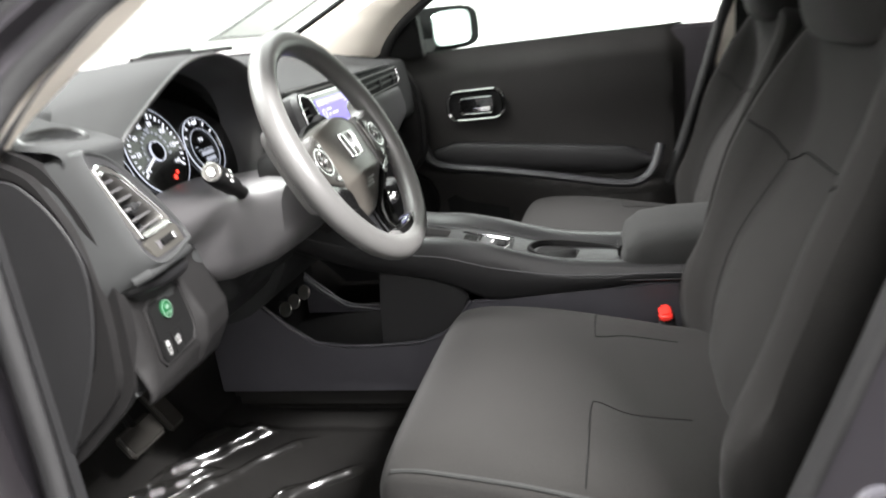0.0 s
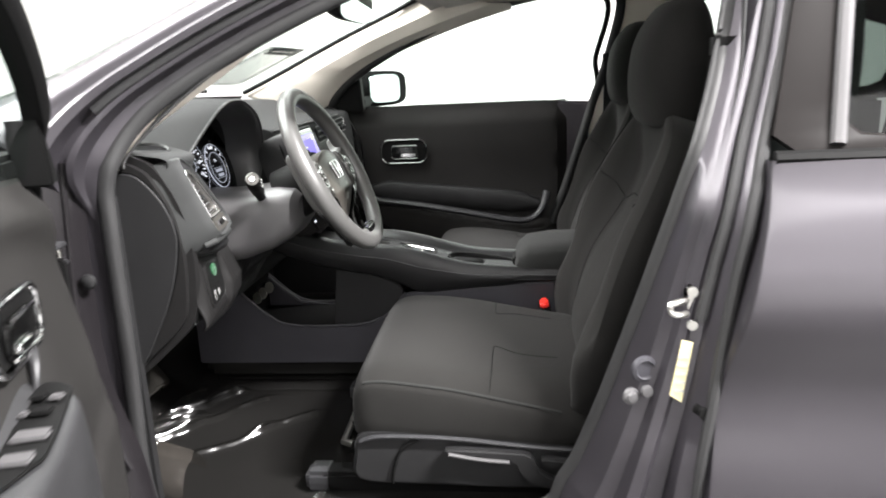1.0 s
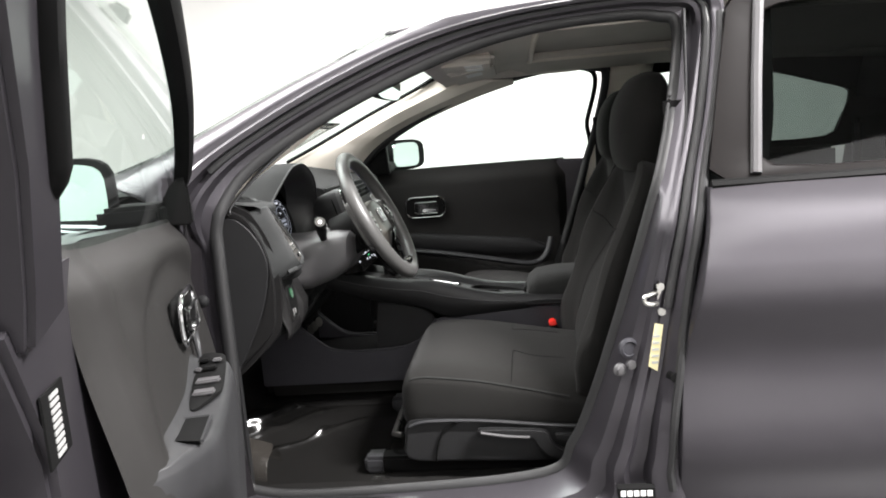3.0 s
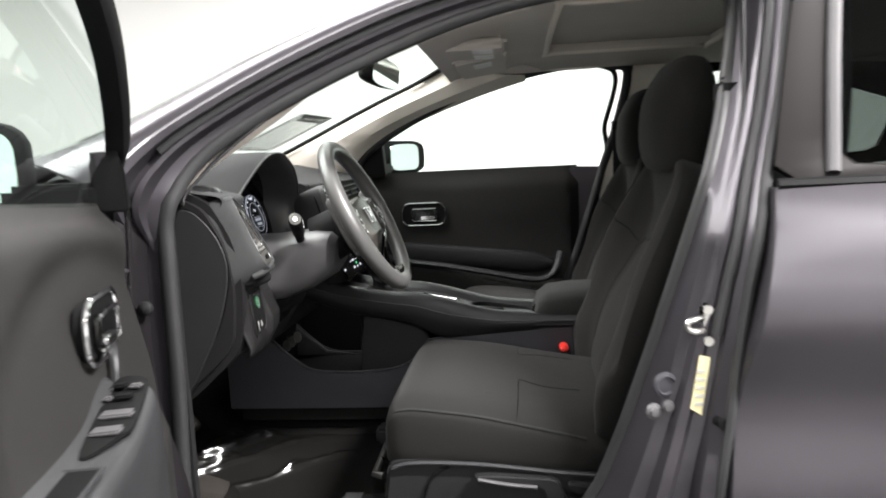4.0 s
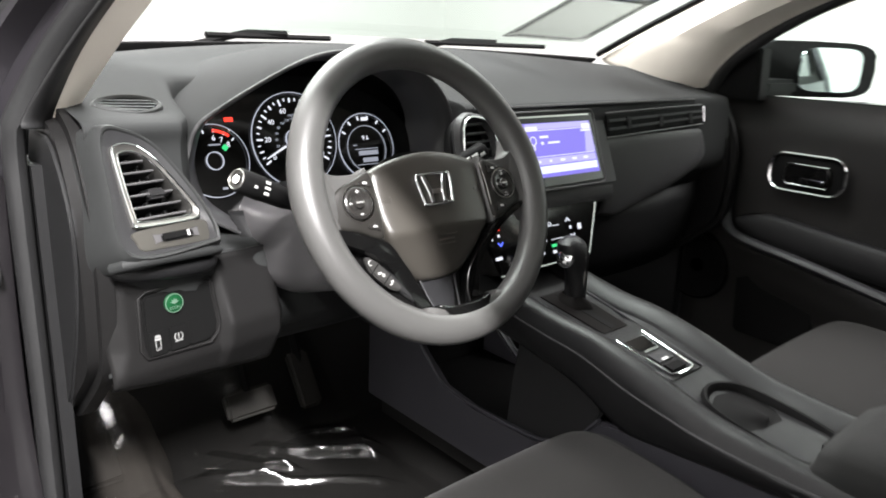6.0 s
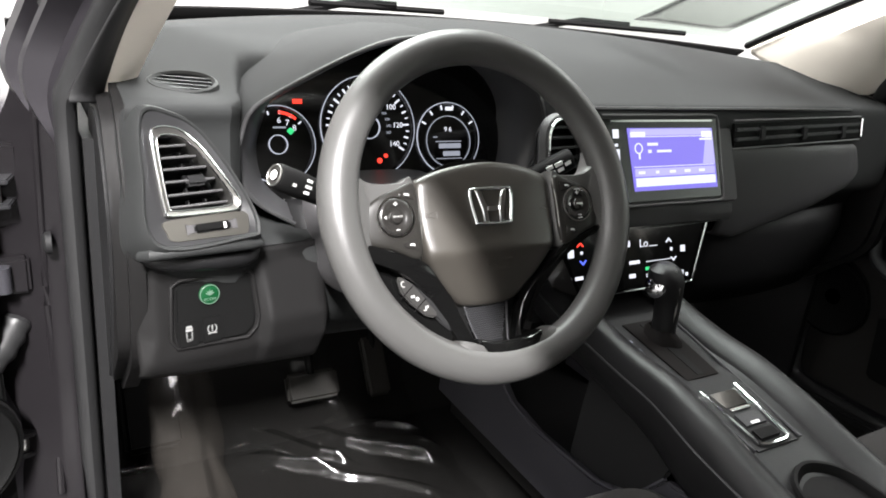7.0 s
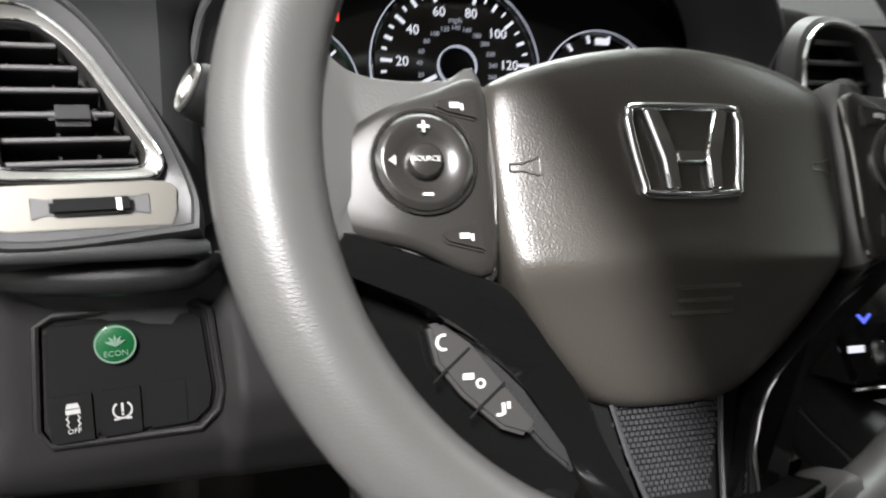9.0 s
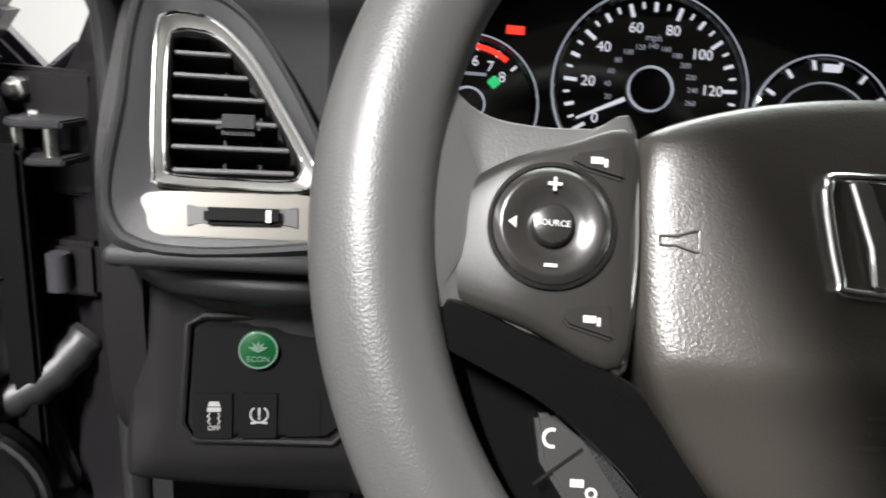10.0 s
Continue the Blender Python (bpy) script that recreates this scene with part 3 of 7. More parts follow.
        for y, z in ((-0.80, 0.36), (-0.85, 0.6), (-0.86, 0.9), (-0.80, 1.07), (-side(z1), z1), (-0.3, z1 + 0.045), (0.3, z1 + 0.045), (side(z1), z1), (0.80, 1.07), (0.86, 0.9), (0.85, 0.6), (0.80, 0.36)):
            ring.append((x, y * k, z))
        rows.append(ring)
    part("rear_body", loft(rows, ring=True, caps=False), M_PAINT, car, "dark grey painted rear quarters", thick=0.004)
    part("tailgate", block((2.40, 0, 0.72), (0.06, 1.36, 0.70), 0.03), M_PAINT, car, "dark grey painted tailgate")
    return car


def poly(pts, n):
    """A closed run of straight edges, n samples each, its corners slightly eased."""
    out = []
    for i, p in enumerate(pts):
        q = pts[(i + 1) % len(pts)]
        for j in range(n):
            t = j / n
            out.append(Vector((lerp(p[0], q[0], t), lerp(p[1], q[1], t), 0)))
    k = len(out)
    return [0.25 * out[i - 1] + 0.5 * out[i] + 0.25 * out[(i + 1) % k] for i in range(k)]


def build_rear_door(s):
    near = s < 0
    d = root("rear_door", (1.1, s * 0.80, 0.46), "closed dark grey rear door with privacy glass", "car door", "rear doors")
    rows = []
    for k in range(25):
        z = 0.44 + (1.068 - 0.44) * k / 24
        y = 0.813 + 0.036 * math.exp(-((z - 0.885) / 0.085) ** 2) + 0.030 * math.exp(-((z - 0.60) / 0.12) ** 2) - 0.02 * smooth01(0.98, 1.07, z) - 0.02 * smooth01(0.60, 0.44, z)
        fx = 0.618 + 0.01 * smooth01(0.55, 0.75, z) + 0.066 * smooth01(0.68, 1.09, z)
        row = [(fx + 0.004, s * (y - 0.075), z), (fx, s * (y - 0.06), z), (fx, s * (y - 0.008), z), (fx + 0.003, s * (y - 0.002), z), (fx + 0.01, s * y, z)]
        for j in range(1, 10):
            x = fx + 0.01 + (1.54 - fx) * j / 9
            row.append((x, s * (y + 0.02 * math.sin(math.pi * j / 12) * smooth01(0.45, 0.9, z)), z))
        rows.append(row)
    part("door_skin", loft(rows), M_PAINT, d, "dark grey metallic door skin")
    part("inner_panel", block((1.1, s * 0.73, 0.76), (0.86, 0.05, 0.6), 0.015), M_PLASTIC, d, "charcoal inner door panel")
    win = [(0.785, 1.09), (0.808, 1.25), (0.832, 1.385), (1.05, 1.402), (1.30, 1.375), (1.53, 1.31), (1.50, 1.20), (1.47, 1.095)] if near else \
          [(0.80, 1.095), (0.81, 1.25), (0.83, 1.36), (1.05, 1.375), (1.30, 1.335), (1.565, 1.256), (1.57, 1.21), (1.535, 1.085)]
    out = [(0.694, 1.068), (0.735, 1.25), (0.775, 1.415), (1.05, 1.43), (1.30, 1.41), (1.56, 1.36), (1.56, 1.20), (1.545, 1.068)] if near else \
          [(0.72, 1.05), (0.74, 1.25), (0.775, 1.415), (1.05, 1.43), (1.40, 1.40), (1.80, 1.34), (1.80, 1.20), (1.70, 1.05)]
    a, b = poly(win, 6), poly(out, 6)
    rows = []
    for f, inset in ((0.0, 0.03), (0.0, 0.012), (0.08, 0.008), (1.0, 0.006), (1.0, 0.04)):
        rows.append([(lerp(p.x, q.x, f), s * (side(lerp(p.y, q.y, f)) + 0.018 - inset), lerp(p.y, q.y, f)) for p, q in zip(a, b)])
    part("window_frame", loft(rows, ring=True), M_SATIN, d, "satin black window surround")
    c = Vector((sum(p.x for p in a) / len(a), sum(p.y for p in a) / len(a), 0))
    rings = []
    for f in (1.0, 0.66, 0.33, 0.02):
        rings.append([(lerp(c.x, p.x, f), s * (side(lerp(c.y, p.y, f)) + 0.0), lerp(c.y, p.y, f)) for p in a])
    g = part("pane", loft(rings, ring=True, caps=False), M_DARKGLASS if near else M_GLASS, d, "dark privacy glass")
    g.visible_shadow = near
    if near:
        part("guide_bar", tube([(0.779, s * (side(1.085) + 0.012), 1.085), (0.803, s * (side(1.25) + 0.012), 1.25), (0.828, s * (side(1.40) + 0.012), 1.40)], 0.010, 8, up=(0, 1, 0)), M_TRIMGREY, d, "grey upright window guide")
        part("belt_strip", tube([(0.70, s * 0.785, 1.070), (1.1, s * 0.80, 1.072), (1.54, s * 0.79, 1.072)], 0.011, 8, flat=0.9), M_BLACK, d, "black rubber belt strip")
        part("door_hinge", lathe((0.62, s * 0.79, 0.73), (0, s, 0), [(0, 0.016), (0.02, 0.016), (0.024, 0.010), (0.03, 0.009)], 16), M_BLACK, d, "black hinge bolt")
        part("door_hinge", block((0.605, s * 0.785, 0.56), (0.03, 0.03, 0.07), 0.005), M_PAINT, d, "lower door hinge")
    else:
        part("lock_pillar", block((1.75, s * 0.74, 0.85), (0.3, 0.06, 0.6), 0.02), M_PLASTIC, d)
    return d


# ---- front doors ----
HINGE = Vector((-0.33, -0.76, 0))
SWING = radians(-72)


def place_passenger(x, o, z):
    return Vector((x, o, z))


def place_driver(x, o, z):
    p = Vector((x, -o, z)) - HINGE
    c, s = math.cos(SWING), math.sin(SWING)
    return HINGE + Vector((c * p.x - s * p.y, s * p.x + c * p.y, z))


def build_front_door(M, driver):
    base = M(0.15, 0.76, 0.5)
    d = root("driver_door" if driver else "passenger_door", base,
             "wide open driver's door with charcoal trim and tinted glass" if driver else "closed passenger door with charcoal trim and chrome handle", "car door", "front doors")

    def plate(pts, o0, o1, bevel=0.0):
        return slab([M(x, o0, z) for x, z in pts], M(0, o1, 0) - M(0, o0, 0), bevel)

    rise = 0.035 if driver else 0.0
    x0, x1 = -0.25, (0.45 if driver else 0.545)

    def belt(x):
        return 1.088 + rise * max(0, (x + 0.25) / 0.8)

    def ledge(x):
        return 0.775 - 0.09 * smooth01(-0.1, 0.42, x)

    def trim_o(x, z):
        if driver:
            o = 0.705 - 0.040 * smooth01(1.07, 0.78, z) + 0.026 * smooth01(-0.05, 0.0, z - belt(x))
            oval = ((x - 0.03) / 0.33) ** 2 + ((z - 0.88) / 0.165) ** 2
            o += 0.013 * smooth01(1.25, 0.80, oval)
            return o + 0.02 * smooth01(0.05, 0.0, x - x0) + 0.032 * smooth01(0.05, 0.0, x1 - x)
        a = smooth01(-0.22, -0.02, x) * (1 - smooth01(0.44, 0.53, x))
        o = 0.708 + 0.028 * smooth01(-0.07, 0.0, z - belt(x)) - 0.010 * math.exp(-((z - 0.96) / 0.09) ** 2)
        o -= 0.050 * a * smooth01(-0.17, -0.02, z - ledge(x)) * (1 - smooth01(-0.012, 0.012, z - ledge(x)))
        o -= 0.02 * (1 - smooth01(0.52, 0.75, z))
        o += 0.02 * smooth01(0.05, 0.0, x - x0) + 0.032 * smooth01(0.04, 0.0, x1 - x)
        return o

    rows = []
    for k in range(49):
        t = k / 48
        row = []
        for j in range(49):
            x = lerp(x0, x1, j / 48)
            z = lerp(0.50, belt(x), t)
            row.append(M(x, trim_o(x, z), z))
        rows.append(row)
    part("trim_panel", loft(rows), M_DOOR, d, "charcoal moulded door trim")
    shell = [(-0.29, 0.47), (0.55, 0.47), (0.60, 0.56), (0.635, 0.75), (0.66, 0.95), (0.685, 1.075 + rise), (-0.25, 1.075), (-0.285, 0.98), (-0.29, 0.75)]
    if driver:
        shell = [(-0.29, 0.47), (0.48, 0.47), (0.52, 0.56), (0.545, 0.75), (0.552, 0.95), (0.560, 1.075 + rise), (-0.222, 1.075), (-0.262, 1.015), (-0.285, 0.95), (-0.29, 0.75)]
        outer = [(-0.27, 0.45), (0.55, 0.46), (0.60, 0.56), (0.635, 0.75), (0.645, 0.95), (0.650, 1.06 + rise), (-0.25, 1.06), (-0.27, 0.75)]
        part("outer_skin", plate([(p.x, p.y) for p in spline([(x, z, 0) for x, z in outer], 3, True)], 0.800, 0.840, 0.008), M_PAINT, d, "dark grey painted outer door skin")
    part("door_shell", plate([(p.x, p.y) for p in spline([(x, z, 0) for x, z in shell], 3, True)], 0.735, 0.835 if not driver else 0.799, 0.008), M_PAINT, d, "dark grey painted door shell")
    # padded insert and armrest edge
    if not driver:
        rows = []
        for k in range(21):
            t = k / 20
            x = lerp(-0.125, 0.452, t)
            zc = lerp(0.812, 0.752, t)
            h = 0.038 * min(1, (0.35 + 6 * min(t, 1 - t))) * (1 - 0.1 * t)
            rows.append([M(x, 0.683 + (0.018 if math.cos(u) < 0 else 0) - 0.014 * math.cos(u), zc + h * math.sin(u)) for u in [2 * math.pi * i / 16 for i in range(16)]])
        part("armrest_insert", loft(rows, ring=True, caps=True), M_PLASTIC, d, "padded grey armrest insert")
        rim = spline([(-0.165, 0.88, 0.693), (-0.15, 0.83, 0.672), (-0.11, 0.787, 0.655), (0.05, 0.762, 0.645), (0.2, 0.735, 0.642), (0.36, 0.703, 0.645), (0.42, 0.705, 0.652), (0.455, 0.735, 0.664), (0.475, 0.79, 0.685)], 5)
        part("armrest_edge", tube([M(p.x, p.z, p.y) for p in rim], 0.0135, 10, flat=0.8), M_GREY, d, "grey moulded armrest edge")
    # handle
    def rounded(cx, cz, w, h, r, n=5):
        out = []
        for qx, qz, a0 in ((w / 2 - r, h / 2 - r, 0), (-w / 2 + r, h / 2 - r, 90), (-w / 2 + r, -h / 2 + r, 180), (w / 2 - r, -h / 2 + r, 270)):
            for i in range(n):
                a = radians(a0 + 90 * i / (n - 1))
                out.append((cx + qx + r * math.cos(a), cz + qz + r * math.sin(a)))
        return out
    hx, hz, hs = (0.028, 0.957, 0.92) if driver else (0.0, 0.938, 1.0)
    hb = part("handle_cup", plate(rounded(hx, hz, 0.148 * hs, 0.072 * hs, 0.028 * hs), 0.705, 0.690, 0.003), M_BLACK, d, "black recessed handle cup")
    path = [M(x, 0.689, z) for x, z in rounded(hx, hz, 0.154 * hs, 0.078 * hs, 0.030 * hs, 7)]
    part("chrome_bezel", tube(path, 0.0042 * hs, 8, closed=True, up=M(0, 1, 0) - M(0, 0, 0)), M_CHROME, hb, "chrome bezel")
    part("pull_lever", plate(rounded(hx + 0.004, hz - 0.002, 0.092 * hs, 0.046 * hs, 0.014 * hs), 0.692, 0.680, 0.005), M_PIANO, hb, "black door pull lever")
    lever = [M(hx + a * hs, 0.679, hz + b * hs) for a, b in ((0.046, 0.020), (-0.034, 0.020), (-0.041, 0.012), (-0.041, -0.016), (-0.034, -0.023), (0.046, -0.023))]
    part("lever_edge", tube(lever, 0.0026 * hs, 8), M_CHROME, hb, "thin chrome lever edge")
    part("lever_face", plate(rounded(hx + 0.016, hz - 0.012, 0.050 * hs, 0.012 * hs, 0.005 * hs), 0.681, 0.675, 0.002), M_CHROME, hb, "chrome finger grip")
    # speaker and pocket
    sp = part("speaker", lathe(M(-0.215, 0.712, 0.685), M(0, 0, 0) - M(0, 1, 0), [(0, 0.082), (0.02, 0.080), (0.026, 0.074), (0.02, 0.066), (0.016, 0.0)], 36), M_BLACK, d, "round black speaker grille")
    part("speaker_ring", lathe(M(-0.215, 0.695, 0.685), M(0, 0, 0) - M(0, 1, 0), [(0, 0.083), (0.006, 0.081), (0.006, 0.076), (0, 0.074)], 36), M_PIANO, sp, "gloss black speaker ring")
    part("door_pocket", plate([(-0.10, 0.56), (0.06, 0.555), (0.075, 0.60), (0.068, 0.665), (0.03, 0.688), (-0.08, 0.705), (-0.11, 0.69)], 0.70, 0.680, 0.006), M_BLACK, d, "black door pocket")
    # window
    win = [(-0.235, 1.092), (-0.165, 1.165), (-0.093, 1.221), (0.036, 1.286), (0.283, 1.36), (0.508, 1.399), (0.62, 1.395), (0.655, 1.355), (0.624, 1.219), (0.597, 1.092 + rise), (0.2, 1.088 + 0.5 * rise)]

    def wo(z, x=0.0):
        lean = 0.30 if driver else 0.40
        return 0.712 - lean * (z - 1.08)

    if driver:
        win[6:10] = [(0.66, 1.365), (0.68, 1.315), (0.590, 1.195), (0.535, 1.092 + rise)]
    a = spline([(x, z, 0) for x, z in win], 6, True)
    c = Vector((0.24, 1.22, 0))
    rows = []
    for grow, o in ((0.0, 0.008), (0.0, -0.002), (0.010, -0.006), (0.022, -0.005), (0.028, 0.002), (0.028, 0.022), (0.0, 0.022)):
        row = []
        for i, p in enumerate(a):
            t = (a[(i + 1) % len(a)] - a[i - 1]).normalized()
            n = Vector((t.y, -t.x, 0))
            if n.dot(p - c) < 0:
                n = -n
            foot = 1 - smooth01(belt(p.x) + 0.02, belt(p.x) + 0.07, p.y)
            q = p + n * grow * (1 - foot) * (1.0 if driver else 0.55)
            row.append(M(q.x, wo(q.y, q.x) + o * (1 - foot) + 0.012 * foot, q.y))
        rows.append(row)
    part("window_frame", loft(rows, ring=True, wrap=True), M_BLACK, d, "black window frame with rubber channel")
    rings = []
    for f in (1.01, 0.66, 0.33, 0.02):
        rings.append([M(lerp(c.x, p.x, f), wo(lerp(c.y, p.y, f), lerp(c.x, p.x, f)) + 0.012, lerp(c.y, p.y, f)) for p in a])
    g = part("pane", loft(rings, ring=True), M_GLASS, d, "clear greenish door glass")
    g.visible_shadow = False
    part("mirror_sail", plate([(-0.215, 1.08), (-0.185, 1.075), (-0.170, 1.165), (-0.195, 1.12)] if driver else [(-0.30, 1.08), (-0.128, 1.075), (-0.135, 1.188), (-0.165, 1.170), (-0.24, 1.11)], 0.690, 0.735, 0.004), M_BLACK, d, "black mirror corner trim")
    # outside mirror
    mc = Vector((-0.12, 0.862, 1.138)) if driver else Vector((-0.135, 0.93, 1.143))
    rows = []
    for t, k in ((-0.06, 0.97), (0.0, 1.0), (0.25, 1.0), (0.55, 0.95), (0.85, 0.7), (1.0, 0.35)):
        ring = []
        for i in range(20):
            u = 2 * math.pi * i / 20
            cu, su = math.cos(u), math.sin(u)
            e = 0.45
            oy = math.copysign(abs(cu) ** e, cu) * (0.082 if driver else 0.130) * k + (0.026 if driver else 0.004)
            oz = math.copysign(abs(su) ** e, su) * (0.070 if driver else 0.064) * k
            ring.append(M(mc.x - 0.08 * t + (oy * 0.75), mc.y + oy, mc.z + oz))
        rows.append(ring)
    mh = part("mirror_housing", loft(rows, ring=True, caps=True), M_BLACK, d, "black outside mirror housing")
    gc, gw, gh = (0.026, 0.072, 0.059) if driver else (0.036, 0.060, 0.050)
    glass = [(gc + math.copysign(abs(math.cos(u)) ** 0.45, math.cos(u)) * gw, math.copysign(abs(math.sin(u)) ** 0.45, math.sin(u)) * gh) for u in [2 * math.pi * i / 28 for i in range(28)]]
    part("mirror_glass", slab([M(mc.x + 0.007 + oy * 0.75, mc.y + oy, mc.z + oz) for oy, oz in glass], M(0.004, 0, 0) - M(0, 0, 0)), M_MIRROR, mh, "mirror glass")
    part("mirror_arm", plate([(-0.27, 1.085), (-0.13, 1.085), (-0.13, 1.12), (-0.25, 1.12)], 0.73, 0.88, 0.008), M_BLACK, d, "black mirror arm")
    if driver:
        def top(x):
            return 0.866 + 0.022 * (1 - smooth01(0.02, 0.17, x)) + 0.010 * smooth01(0.2, 0.42, x)

        def arm_row(drop, o):
            xf = 0.012 - 0.02 * smooth01(0.0, 0.3, drop)
            xr = 0.44 - 0.22 * smooth01(0.02, 0.20, drop)
            row = []
            for k in range(25):
                t = k / 24
                x = lerp(xf, xr, t)
                z = top(x) - drop
                rise = smooth01(0.0, 0.10, t) * (1 - smooth01(0.70, 1.0, t))
                wall = trim_o(x, z) + 0.004
                row.append(M(x, lerp(wall, min(wall, o), rise), z))
            return row

        rows = [arm_row(d, o) for d, o in ((-0.012, 0.70), (-0.004, 0.676), (0.0, 0.655), (0.001, 0.642), (0.006, 0.634), (0.018, 0.630), (0.06, 0.628), (0.12, 0.630), (0.20, 0.635), (0.28, 0.642), (0.36, 0.655))]
        part("armrest_body", loft([list(r) for r in zip(*[spline(c, 3) for c in zip(*rows)])]), M_ARM, d, "satin grey moulded armrest and pull")
        sw = part("switch_panel", slab([M(p.x, p.y, top(p.x) + 0.0015) for p in spline([(0.030, 0.676, 0), (0.036, 0.648, 0), (0.060, 0.639, 0), (0.150, 0.639, 0), (0.172, 0.646, 0), (0.225, 0.668, 0), (0.20, 0.680, 0), (0.10, 0.683, 0)], 4, True)], M(0, 0, 0.004) - M(0, 0, 0), 0.0015), M_BLACK, d, "dark window switch panel")
        for x, o, dx, do, m in ((0.062, 0.668, 0.010, 0.007, M_BLACK), (0.066, 0.651, 0.008, 0.007, M_TRIMGREY), (0.088, 0.660, 0.010, 0.010, M_BLACK), (0.090, 0.676, 0.007, 0.005, M_TRIMGREY), (0.125, 0.660, 0.013, 0.017, M_TRIMGREY), (0.163, 0.663, 0.013, 0.015, M_TRIMGREY)):
            z = top(x) + 0.0045
            part("window_switch", slab([M(x - dx, o - do, z), M(x + dx, o - do, z + 0.002), M(x + dx, o + do, z + 0.002), M(x - dx, o + do, z)], M(0, 0, 0.005) - M(0, 0, 0), 0.002), m, sw, "rocker switch")
        part("pull_cup", slab([M(x, o, top(x) + 0.002) for x, o in ((0.250, 0.690), (0.255, 0.648), (0.355, 0.648), (0.335, 0.690))], M(0, 0, 0.002) - M(0, 0, 0)), M_BLACK, d, "black pull cup")
        part("cup_lip", tube([M(x, o, top(x) + 0.004) for x, o in ((0.252, 0.692), (0.256, 0.646), (0.357, 0.646))], 0.0022, 6), M_ARM, d, "grey cup lip")
        tail = [(0.005, 0.688, 0.930), (0.012, 0.684, 0.910), (0.03, 0.680, 0.893), (0.06, 0.676, 0.884)]
        part("handle_tail", tube([M(x, o, z) for x, o, z in spline(tail, 4)], [0.007 - 0.0004 * i for i in range(13)], 8), M_ARM, d, "grey moulded handle surround")
        part("frame_post", slab([M(x, wo(z) + 0.004, z) for x, z in ((0.505, 1.07), (0.537, 1.113), (0.588, 1.185), (0.70, 1.31), (0.78, 1.31), (0.668, 1.187), (0.61, 1.10), (0.585, 1.05))], M(0, 0.03, 0) - M(0, 0, 0), 0.006), M_PAINT, d, "dark grey painted rear window post")
        st = part("edge_sticker", slab([M(0.508, 0.733, 0.950), M(0.566, 0.733, 0.950), M(0.566, 0.733, 1.012), M(0.508, 0.733, 1.012)], M(0, -0.002, 0) - M(0, 0, 0)), M_BLACK, d, "black sticker with a column of white marks")
        for i in range(9):
            z = 0.954 + 0.0062 * i
            part("mark", slab([M(0.526, 0.731, z), M(0.548, 0.731, z), M(0.548, 0.731, z + 0.0036), M(0.526, 0.731, z + 0.0036)], M(0, -0.001, 0) - M(0, 0, 0)), M_PRINT, st)
        for z in (0.63, 0.945):
            h = part("hinge", slab([M(-0.30, 0.775, z), M(-0.235, 0.775, z), M(-0.235, 0.80, z), M(-0.30, 0.80, z)], (0, 0, 0.05), 0.004), M_PAINT, d, "painted steel hinge leaf")
            for dz in (0.012, 0.04):
                part("bolt", lathe(M(-0.292, 0.765, z + dz - 0.012), M(-1, 0, 0) - M(0, 0, 0), [(0, 0.010), (0.006, 0.010), (0.007, 0.006), (0.012, 0.006)], 6), M_STEEL, h, "zinc hinge bolt")
        part("front_edge_cap", plate([(-0.292, 0.52), (-0.27, 0.52), (-0.27, 0.96), (-0.292, 0.96)], 0.72, 0.75, 0.004), M_BLACK, d)
        part("top_moulding", tube([M(-0.288, 0.745, 0.93), M(-0.252, 0.74, 1.03), M(-0.215, 0.725, 1.09)], 0.012, 8), M_BLACK, d)
    return d


build_car()
build_rear_door(-1)
build_rear_door(1)
build_front_door(place_passenger, False)
build_front_door(place_driver, True)


